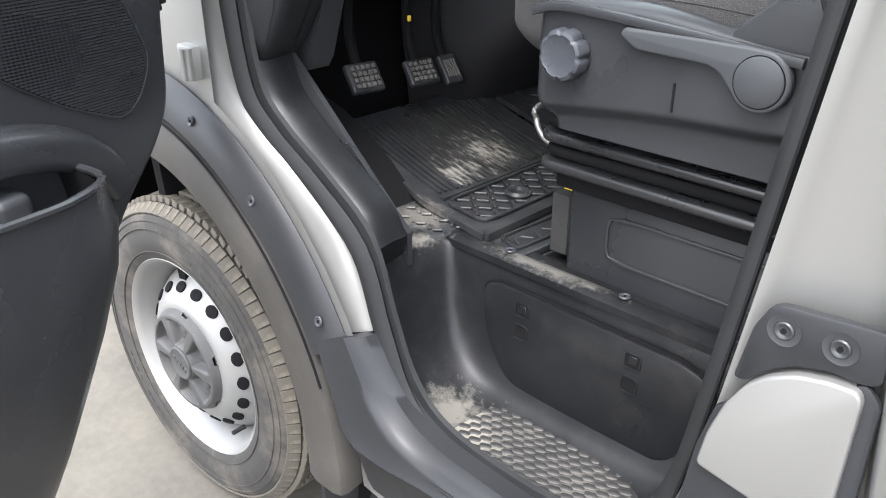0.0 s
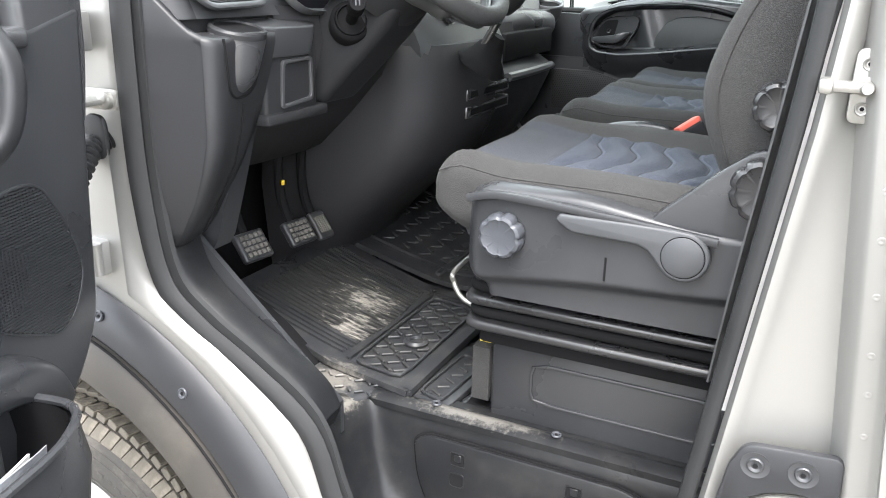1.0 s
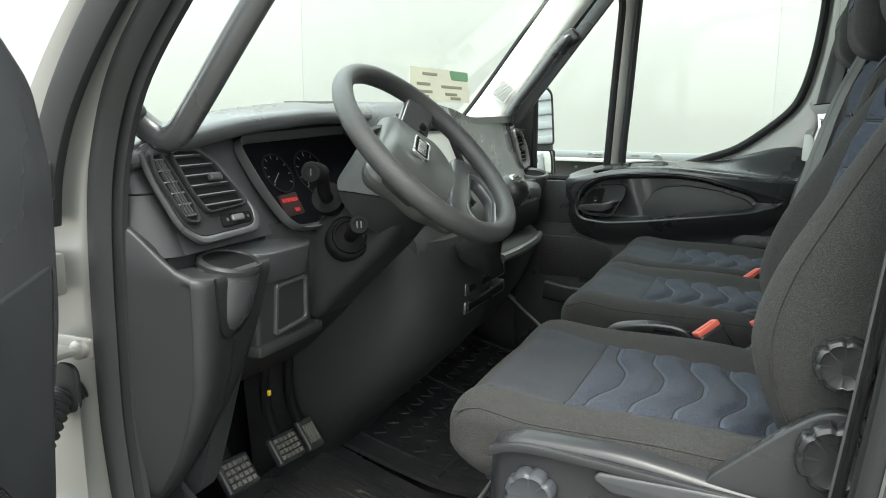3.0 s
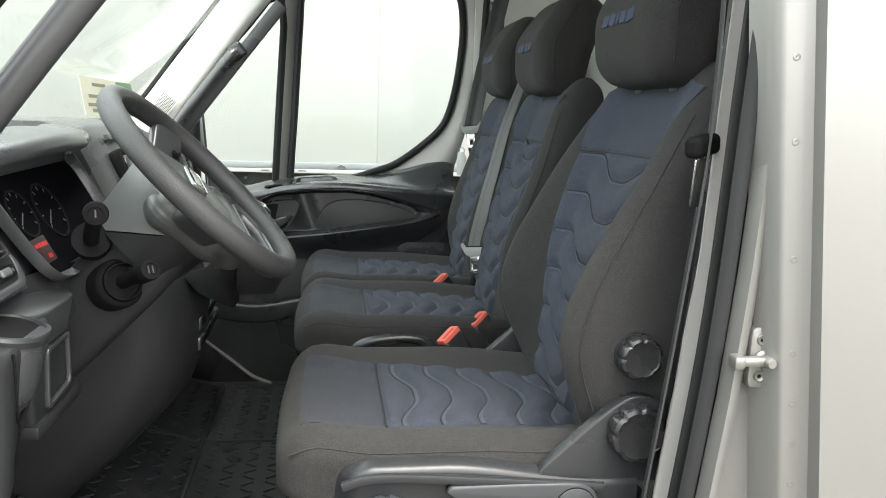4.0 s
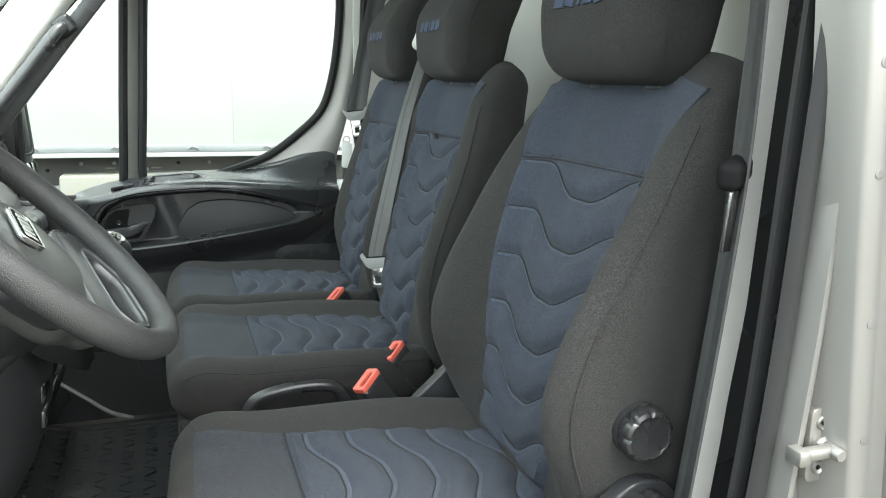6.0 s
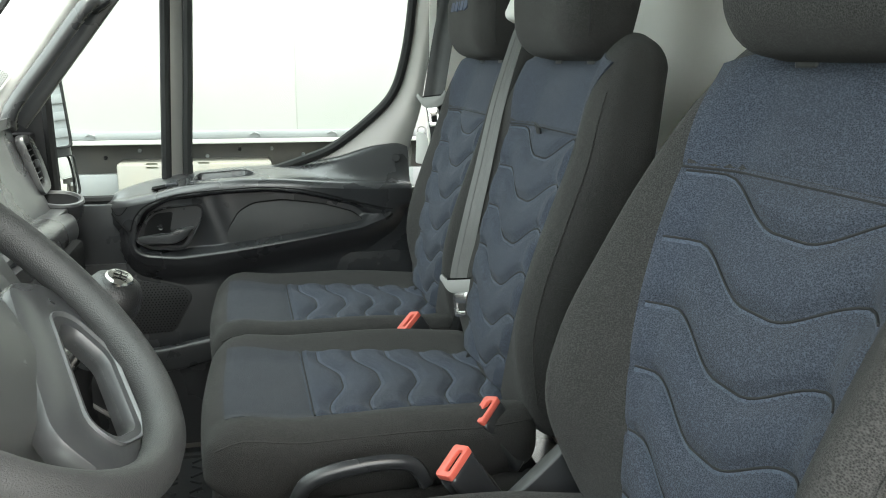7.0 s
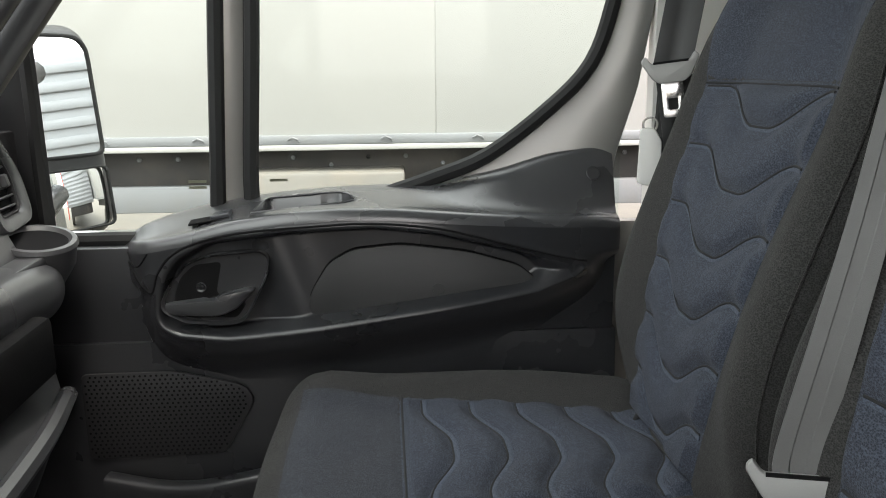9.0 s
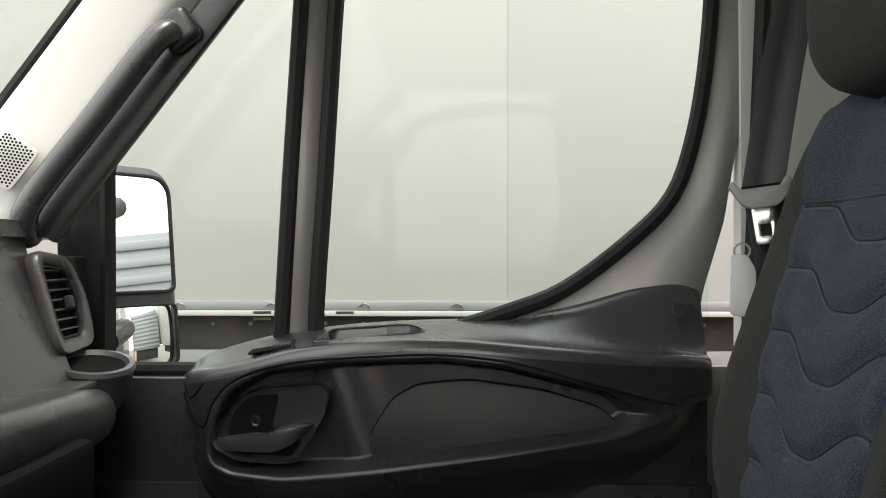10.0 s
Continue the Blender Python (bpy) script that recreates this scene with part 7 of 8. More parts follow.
# ---- passenger door, windows and mirror ----
def make_passenger_door():
    d = thing("passenger_door", (-0.7, 1.85, 0.5), "closed passenger door with a black moulded card and silver window frame", "door")
    part("outer_skin", sheet(lambda u, v: (-1.20 + 1.08 * u, 1.905 + 0.03 * math.sin(math.pi * v), 0.45 + 0.89 * v), 8, 8, 0.02, (0, 1, 0)), SILVER, d)
    card = part("door_card", sheet(lambda u, v: (-1.13 + 0.87 * u, 1.806 - 0.010 * math.sin(math.pi * v), 0.72 + 0.475 * v), 12, 20, 0.03, (0, 1, 0)), PLASTIC, d, "black plastic door card")
    almond = rounded([(-0.922, 1.252), (-0.912, 1.298), (-0.893, 1.328), (-0.846, 1.354), (-0.751, 1.366), (-0.621, 1.371), (-0.534, 1.361), (-0.398, 1.326), (-0.318, 1.301), (-0.333, 1.291), (-0.391, 1.272), (-0.55, 1.250), (-0.715, 1.227), (-0.823, 1.216), (-0.896, 1.221), (-0.918, 1.234)], 0.012, 3)

    # upper edge of the card and the outer sill, along the door
    ledge_x = [-0.996, -0.990, -0.978, -0.955, -0.930, -0.905, -0.871, -0.817, -0.742, -0.666, -0.589, -0.512, -0.43, -0.355, -0.285, -0.262]
    ledge_z = [1.318, 1.330, 1.340, 1.348, 1.353, 1.358, 1.365, 1.381, 1.392, 1.397, 1.395, 1.388, 1.381, 1.375, 1.372, 1.366]
    sill_z = [1.322, 1.336, 1.350, 1.361, 1.370, 1.377, 1.386, 1.396, 1.405, 1.410, 1.412, 1.415, 1.432, 1.455, 1.464, 1.455]
    X = np.linspace(-0.996, -0.262, 334)
    edge, sill = np.interp(X, ledge_x, ledge_z), np.interp(X, ledge_x, sill_z)
    kernel = np.hanning(31) / np.hanning(31).sum()
    edge, sill = (np.convolve(np.pad(a, 15, mode="edge"), kernel, "valid") for a in (edge, sill))

    def nose_y(X):
        t = np.clip((X + 0.99) / 0.73, 0.02, 0.999)
        return np.maximum(1.745, 1.790 + 0.012 * eased((t - 0.6) / 0.4) - 0.046 * np.sqrt(np.sin(np.pi * t))) + 0.060 * eased((-0.91 - X) / 0.085) ** 2

    def moulding(X, Z):
        """A raised almond rim round the hollow that holds handle and insert."""
        s = inside_by(almond, X, Z)
        crest_y = nose_y(X)
        upper = eased((Z - 1.262 - 0.03 * eased((X + 0.55) / 0.2)) / 0.03)
        outside = crest_y + 0.050 * eased(-s / 0.085) * (1 - upper)
        wide = 0.013 - 0.003 * upper + 0.05 * eased((X + 0.42) / 0.10)
        floor = np.maximum(1.788, crest_y + 0.004) - 0.012 * np.exp(-((X + 0.740 + 0.35 * (Z - 1.28)) / 0.036) ** 2)
        inner = crest_y + (floor - crest_y) * eased(s / wide)
        return np.where(s < 0, outside, inner) - 0.0022 * np.exp(-((s + 0.004) / 0.0035) ** 2)

    def top_z(X, Y, edge, sill):
        """Height of the ledge's upper side, with the pull cup sunk into it."""
        a = eased((Y - nose_y(X) - 0.018) / np.maximum(0.02, 1.862 - nose_y(X) - 0.018))
        return edge + (sill - edge) * a - 0.012 * eased((Y - 1.872) / 0.02)
    cup = rounded([(-0.792, 1.786), (-0.668, 1.784), (-0.640, 1.800), (-0.662, 1.832), (-0.775, 1.836)], [0.008, 0.03, 0.014, 0.02, 0.012], 5)
    W = np.linspace(0, 1, 40)[:, None]
    Yt = 1.888 + (nose_y(X)[None] + 0.016 - 1.888) * W
    Xt = np.repeat(X[None], 40, 0)
    Zt = top_z(Xt, Yt, edge[None], sill[None]) - 0.030 * eased(inside_by(cup, Xt, Yt) / 0.004)
    A = np.radians(np.linspace(0, 90, 8))[1:, None]
    Ya, Za = nose_y(X)[None] + 0.016 - 0.016 * np.sin(A), edge[None] - 0.016 + 0.016 * np.cos(A)
    part("sill_ledge", skin(np.stack([np.concatenate([Xt, np.repeat(X[None], 7, 0)]), np.concatenate([Yt, Ya]), np.concatenate([Zt, Za])], -1)), DASH, card, "smooth black sill ledge with a pull cup", smooth=50)
    F = np.linspace(0, 1, 116)[:, None]
    Zf = (edge[None] - 0.016) + (1.136 - edge[None] + 0.016) * F
    Xf = np.repeat(X[None], 116, 0)
    Yf = moulding(Xf, Zf)
    Yf = nose_y(X)[None] + (Yf - nose_y(X)[None]) * eased(F / 0.03)
    part("arm_panel", skin(np.stack([Xf, Yf, Zf], -1)), PLASTIC, card, "moulded arm panel with a raised almond rim", smooth=70)
    part("card_backing", box(-1.13, -0.262, 1.815, 1.835, 1.15, 1.335, 0.003), PLASTIC, card)

    def on_card(points, lift=0.0004):
        pts = smooth_line(points, 6)
        ys = moulding(np.array([p.x for p in pts]), np.array([p.y for p in pts]))
        return [(p.x, float(y) - lift, p.y) for p, y in zip(pts, ys)]
    part("ledge_joint", tube(on_card([(-0.985, 1.326), (-0.955, 1.300), (-0.930, 1.280), (-0.917, 1.310), (-0.894, 1.336), (-0.850, 1.356), (-0.784, 1.368), (-0.70, 1.374), (-0.62, 1.376), (-0.53, 1.366), (-0.434, 1.340), (-0.353, 1.317), (-0.315, 1.308)]), 0.0017, 6), BLACK, card)
    part("nose_joint", tube(on_card([(-0.972, 1.330), (-0.958, 1.314), (-0.945, 1.318), (-0.930, 1.336)]), 0.0012, 6), BLACK, card)
    part("cup_edge", tube([(p.x, p.y, float(top_z(np.array(p.x), np.array(p.y), np.interp(p.x, X, edge), np.interp(p.x, X, sill))) + 0.0002) for p in cup], 0.0016, 6, True), DASH, card)
    part("trim_plug", lathe([(0.0105, 0), (0.0105, 0.002), (0.0095, 0.0025), (0.009, 0.0015), (0.002, 0.0015)], basis((-0.297, 1.828, 1.428), (1, 0, 0), (0, 0.42, 1)), 24), PLASTIC, card)
    # near-black sheet on the cup floor, painted in as its shade
    base = bmesh.new()
    base.faces.new([base.verts.new((p.x, p.y, float(top_z(np.array(p.x), np.array(p.y), np.interp(p.x, X, edge), np.interp(p.x, X, sill))) - 0.024)) for p in [Vector((-0.715 + (q.x + 0.715) * 0.95, 1.810 + (q.y - 1.810) * 0.90)) for q in cup]])
    part("cup_shade", base, BLACK, card, "near-black sheet painting the shade in the pull cup")
    # window switch on the ledge
    sz = float(top_z(np.array(-0.848), np.array(1.800), np.interp(-0.848, X, edge), np.interp(-0.848, X, sill)))
    swm = basis((-0.848, 1.800, sz), (1, 0, 0.17), (0, 1, 0.12))
    sw = part("window_switch", plate(rounded([(-0.030, -0.012), (0.030, -0.012), (0.030, 0.012), (-0.030, 0.012)], 0.003), 0.0025, swm, 0.0006), BLACK, card)
    part("switch_rocker", soft_box(0.028, 0.020, 0.008, 0.003, (1, 1, 1), None, swm @ Matrix.Translation((0.016, 0, 0.004))), KNOB, sw)
    # flat dark insert with a shut line
    o = rounded([(-0.717, 1.243), (-0.711, 1.273), (-0.685, 1.314), (-0.651, 1.333), (-0.584, 1.339), (-0.488, 1.326), (-0.414, 1.304), (-0.381, 1.276), (-0.378, 1.266), (-0.392, 1.258), (-0.532, 1.241), (-0.681, 1.223), (-0.707, 1.224)], 0.012, 4)
    g = [(-0.55 + (p[0] + 0.55) * 1.008, 1.28 + (p[1] - 1.28) * 1.025) for p in o]
    part("insert_gap", plate(g, 0.0185, xz(1.7985), 0), BLACK, card)
    pk = part("pocket_insert", plate(o, 0.0205, xz(1.7985), 0.0012, 2), INSERT, card, "dark grained door insert")
    part("insert_plug", lathe([(0.0090, 0), (0.0090, 0.0006), (0.0082, 0.0008), (0.0080, 0.0001), (0.002, 0.0001)], xz(1.7780) @ Matrix.Translation((-0.530, 1.272, 0)), 28), INSERT, pk)
    # handle: bezel plate, dark bowl, lever
    o = rounded([(-0.916, 1.253), (-0.918, 1.266), (-0.903, 1.295), (-0.880, 1.321), (-0.850, 1.332), (-0.776, 1.338), (-0.764, 1.328), (-0.771, 1.298), (-0.794, 1.253), (-0.805, 1.236), (-0.827, 1.231), (-0.886, 1.236)], 0.010, 4)
    c = (-0.84, 1.285)
    i = [(c[0] + (p[0] - c[0]) * 0.955, c[1] + (p[1] - c[1]) * 0.93) for p in o]
    hb = part("handle_frame", ring(o, i, 0.0260, xz(1.79), 0.0030, 120, 0.019), DASH, card)
    part("handle_plate", plate(i, 0.0165, xz(1.79), 0.0), PLASTIC, hb)
    bowl = rounded([(-0.898, 1.256), (-0.900, 1.272), (-0.890, 1.300), (-0.870, 1.318), (-0.832, 1.322), (-0.842, 1.276), (-0.800, 1.262), (-0.815, 1.240), (-0.885, 1.243)], 0.008, 4)
    # flat near-black plate painted as the shade of the bowl
    part("handle_bowl", plate(bowl, 0.0172, xz(1.79), 0.0), BLACK, hb)
    rings = []
    for x, zt, zb, y in ((-0.912, 1.264, 1.250, 1.768), (-0.900, 1.267, 1.248, 1.759), (-0.870, 1.271, 1.248, 1.752), (-0.842, 1.274, 1.248, 1.748), (-0.830, 1.281, 1.250, 1.748), (-0.812, 1.284, 1.258, 1.750), (-0.792, 1.286, 1.276, 1.756), (-0.788, 1.284, 1.279, 1.762)):
        zm = zt - 0.35 * (zt - zb)
        rings.append([(x, y + 0.022, zt - 0.001), (x, y + 0.004, zt), (x, y, zt - 0.002), (x, y - 0.001, zm), (x, y + 0.003, zb + 0.002), (x, y + 0.008, zb), (x, y + 0.022, zb + 0.001)])
    part("handle_lever", bevelled(loft(rings, True, True), 0.0012, 2, 35), DASH, hb, "black lever handle")
    screw(xz(1.7725) @ Matrix.Translation((-0.862, 1.286, 0)), 0.0075, hb, PLASTIC)
    # speaker grille and lower bin
    o = rounded([(-1.048, 1.155), (-0.913, 1.155), (-0.815, 1.130), (-0.802, 1.108), (-0.849, 1.024), (-1.048, 1.02)], 0.012, 4)
    gr = part("speaker_grille", plate(o, 0.006, xz(1.797), 0.002), SHADE_BLACK, card, "perforated speaker grille")
    dots = bmesh.new()
    for a in range(32):
        for b in range(24):
            x, z = -1.045 + 0.0078 * a + 0.0031 * (b % 2), 1.020 + 0.0062 * b
            w = span(o, z)
            if w and w[0] + 0.006 < x < w[1] - 0.006:
                dots.faces.new([dots.verts.new((x + 0.0019 * math.cos(q), 1.7903, z + 0.0019 * math.sin(q))) for q in (0, 1.047, 2.094, 3.142, 4.189, 5.236)])
    tagged(part("grille_hole", dots, BLACK, gr, smooth=0), kind="stuff")
    part("bin_lip", sweep(smooth_line([(-1.02, 1.775, 0.985), (-0.90, 1.755, 0.975), (-0.75, 1.75, 1.0), (-0.55, 1.755, 1.03), (-0.35, 1.77, 1.05)], 6), rounded([(-0.012, -0.040), (0.012, -0.040), (0.016, 0.022), (-0.014, 0.022)], 0.011, 3)), PLASTIC, card)
    # silver window frame pieces
    win = [(-0.798, 1.38), (-0.785, 1.62), (-0.770, 1.87), (-0.757, 2.00), (-0.70, 2.03), (-0.50, 2.04), (-0.32, 2.035), (-0.262, 2.00), (-0.245, 1.90), (-0.252, 1.78), (-0.270, 1.67), (-0.300, 1.585), (-0.36, 1.522), (-0.45, 1.455), (-0.53, 1.423), (-0.60, 1.40), (-0.70, 1.365), (-0.77, 1.355)]
    w = smooth_line(win, 4, True)
    out = [(-0.858, 1.30), (-0.840, 1.62), (-0.825, 1.87), (-0.81, 2.10), (-0.13, 2.12), (-0.185, 1.9), (-0.20, 1.7), (-0.225, 1.55), (-0.255, 1.45), (-0.275, 1.30)]
    part("window_frame", ring(out, w, 0.030, xz(1.885), 0.006, 160, 0.012), SILVER, d, "silver-painted window frame")
    part("window_gasket", tube([(p.x, 1.852, p.y) for p in w], 0.0115, 8, True, (0, 1, 0), 0.010), SEAL, d)
    pane = part("window_pane", sheet(lambda u, v: (-0.80 + 0.56 * u, 1.884, 1.34 + 0.70 * v), 2, 2, 0.004, (0, 1, 0)), GLASS, d, "clear door glass")
    pane.visible_shadow = False
    q = [(-0.850, 1.34), (-0.835, 1.62), (-0.819, 1.88), (-0.828, 1.97), (-0.868, 1.955), (-0.932, 1.872), (-1.0, 1.795), (-1.07, 1.690), (-1.094, 1.625), (-1.092, 1.34)]
    part("quarter_gasket", tube([(p.x, 1.852, p.y) for p in rounded(q, 0.012, 3)], 0.0115, 8, True, (0, 1, 0), 0.010), SEAL, d)
    pane = part("quarter_pane", plate(q, 0.004, xz(1.886), 0), GLASS, d, "clear fixed quarter glass")
    pane.visible_shadow = False
    part("quarter_blank", plate([(-1.165, 1.30), (-1.099, 1.30), (-1.101, 1.628), (-1.076, 1.696), (-1.005, 1.802), (-0.938, 1.88), (-0.862, 1.975), (-0.90, 1.99), (-1.0, 1.875), (-1.10, 1.74), (-1.17, 1.60)], 0.03, xz(1.885), 0.004), PLASTIC, d, "black panel ahead of the quarter glass")
    for x in (-0.775, -0.895):
        for k in range(2 if x < -0.8 else 1):
            part("glass_mark", box(x, x + 0.026, 1.417 - 0.009 * k, 1.421 - 0.009 * k, -0.0005, 0.0008, 0, 1, xz(1.883)), INK, d)


make_passenger_door()


def make_pillar_trims():
    t = thing("screen_pillar_trim", (-1.2, 1.8, 1.5), "pale grey windscreen pillar trim with a small speaker grille", "pillar trim", kind="structure")
    path = smooth_line([(-1.275, 1.75, 1.49), (-1.20, 1.755, 1.585), (-1.10, 1.76, 1.72), (-0.98, 1.755, 1.875), (-0.86, 1.74, 2.02), (-0.76, 1.72, 2.14)], 6)
    part("pillar_cover", sweep(path, rounded([(-0.055, -0.025), (0.05, -0.03), (0.06, 0.0), (0.04, 0.022), (-0.05, 0.015)], 0.012, 3), (0.2, -1, 0)), TRIM_GREY, t, smooth=60)
    edge = [Vector(p) + Vector((-0.045, -0.01, 0.035)) for p in path]
    part("screen_edge", tube(edge, 0.007, 6), SEAL, t, "black windscreen edge strip")
    gm = basis((-1.165, 1.728, 1.622), (0.62, 0, 0.78), (-0.78, -0.1, 0.62))
    gr = part("tweeter_grille", plate(rounded([(-0.032, -0.026), (0.032, -0.026), (0.032, 0.026), (-0.032, 0.026)], 0.009), 0.0025, gm, 0.001), TRIM_GREY, t)
    for a in range(12):
        for b in range(11):
            part("grille_hole", lathe([(0.0016, 0.0024), (0.0016, 0.0029)], gm @ Matrix.Translation((-0.0265 + 0.0046 * a + 0.0023 * (b % 2), -0.0205 + 0.0041 * b, 0)), 6), BLACK, gr)
    g = thing("grab_handle", (-1.12, 1.72, 1.53), "black padded grab handle on the windscreen pillar", "grab handle", "grab handles")
    part("grip", tube(smooth_line([(-1.142, 1.735, 1.522), (-1.136, 1.712, 1.545), (-1.118, 1.708, 1.578), (-1.05, 1.708, 1.665), (-0.975, 1.708, 1.762), (-0.955, 1.722, 1.782)], 6), 0.016, 12), DASH, g)
    part("mount", soft_box(0.05, 0.03, 0.05, 0.012, (2, 2, 2), None, pose(-0.952, 1.735, 1.785, 0, -38, 0)), PLASTIC, g)
    part("backing", sweep(smooth_line([(-1.13, 1.748, 1.53), (-1.05, 1.75, 1.635), (-0.93, 1.75, 1.79), (-0.82, 1.745, 1.93)], 5), rounded([(-0.02, -0.01), (0.02, -0.01), (0.02, 0.01), (-0.02, 0.01)], 0.006, 2), (0, -1, 0)), PLASTIC, g)
    h = thing("driver_grab_handle", (-1.10, 0.12, 1.53), "black padded grab handle on the driver screen pillar", "grab handle", "grab handles")
    part("grip", tube(smooth_line([(-1.160, 0.095, 1.585), (-1.135, 0.115, 1.553), (-1.105, 0.122, 1.532), (-1.078, 0.122, 1.538), (-1.045, 0.122, 1.575), (-0.96, 0.125, 1.685), (-0.86, 0.13, 1.81), (-0.76, 0.135, 1.93)], 6), 0.0185, 12, False, (0, 1, 0), 0.016), DASH, h)
    part("mount", soft_box(0.06, 0.05, 0.05, 0.014, (2, 2, 2), None, pose(-1.152, 0.095, 1.568, 0, 40, 0)), DASH, h)
    # outer black strip along the driver's screen post
    s = thing("post_weather_strip", (-1.16, 0.0, 1.44), "black weather strip along the screen post with a screwed clip", "trim")
    path = smooth_line([(-1.205, 0.012, 1.425), (-1.190, 0.010, 1.50), (-1.155, 0.012, 1.585), (-1.09, 0.018, 1.685), (-0.99, 0.03, 1.81), (-0.86, 0.045, 1.96)], 6)
    part("strip", sweep(path, rounded([(-0.020, -0.008), (0.022, -0.008), (0.022, 0.008), (-0.020, 0.010)], 0.005, 2), (0, -1, 0)), SEAL, s)
    cl = part("clip", plate(rounded([(-1.205, 1.452), (-1.176, 1.456), (-1.172, 1.505), (-1.196, 1.512)], 0.006), 0.010, xz(0.006), 0.002), PLASTIC, s)
    screw(xz(-0.004) @ Matrix.Translation((-1.186, 1.492, 0)), 0.008, cl)


make_pillar_trims()


def make_mirror():
    m_ = thing("door_mirror", (-1.15, 2.0, 1.35), "black twin-glass passenger door mirror", "mirror")
    n = Vector((0.83, -0.55, 0.10)).normalized()
    u = Vector((0, 0, 1)).cross(n).normalized()
    m = basis((-1.146, 2.10, 1.478), u, n.cross(u))
    shell = part("shell", soft_box(0.180, 0.375, 0.11, 0.045, (6, 8, 3), None, m @ Matrix.Translation((0, 0, -0.058))), PLASTIC, m_)
    for y0, y1 in ((-0.044, 0.166), (-0.170, -0.062)):
        o = rounded([(-0.085, y0), (0.066, y0), (0.066, y1), (-0.085, y1)], [0.015, 0.015, 0.040 if y1 > 0 else 0.012, 0.040 if y1 > 0 else 0.012], 5)
        i = [(-0.01 + (p[0] + 0.01) * 0.93, (y0 + y1) / 2 + (p[1] - (y0 + y1) / 2) * 0.94) for p in o]
        fr = part("glass_rim", ring(o, i, 0.006, m, 0.002, 96), SEAL, m_)
        if y1 > 0:
            part("mirror_glass", plate(i, 0.002, m, 0), MIRROR, fr, "flat mirror glass")
        else:
            cy = (y0 + y1) / 2
            part("mirror_glass", sheet(lambda a, b: m @ Vector((-0.079 + 0.138 * a, y0 + 0.004 + (y1 - y0 - 0.008) * b, 0.004 - 0.9 * ((0.172 * (a - 0.5)) ** 2 + (0.1 * (b - 0.5)) ** 2))), 16, 10, 0.001, -n), MIRROR, fr, "convex wide-angle glass")
    part("arm", tube([(-1.16, 2.03, 1.58), (-1.15, 1.93, 1.56)], 0.018, 10), PLASTIC, m_)
    part("arm", tube([(-1.15, 2.04, 1.38), (-1.13, 1.93, 1.37)], 0.018, 10), PLASTIC, m_)


make_mirror()

# ---- open driver's door ----
DOOR = basis((-1.2, 0.0, 0.0), (-0.276, 0.961, 0), (0, 0, 1))      # -x runs from the hinges, y is up, z into the cab


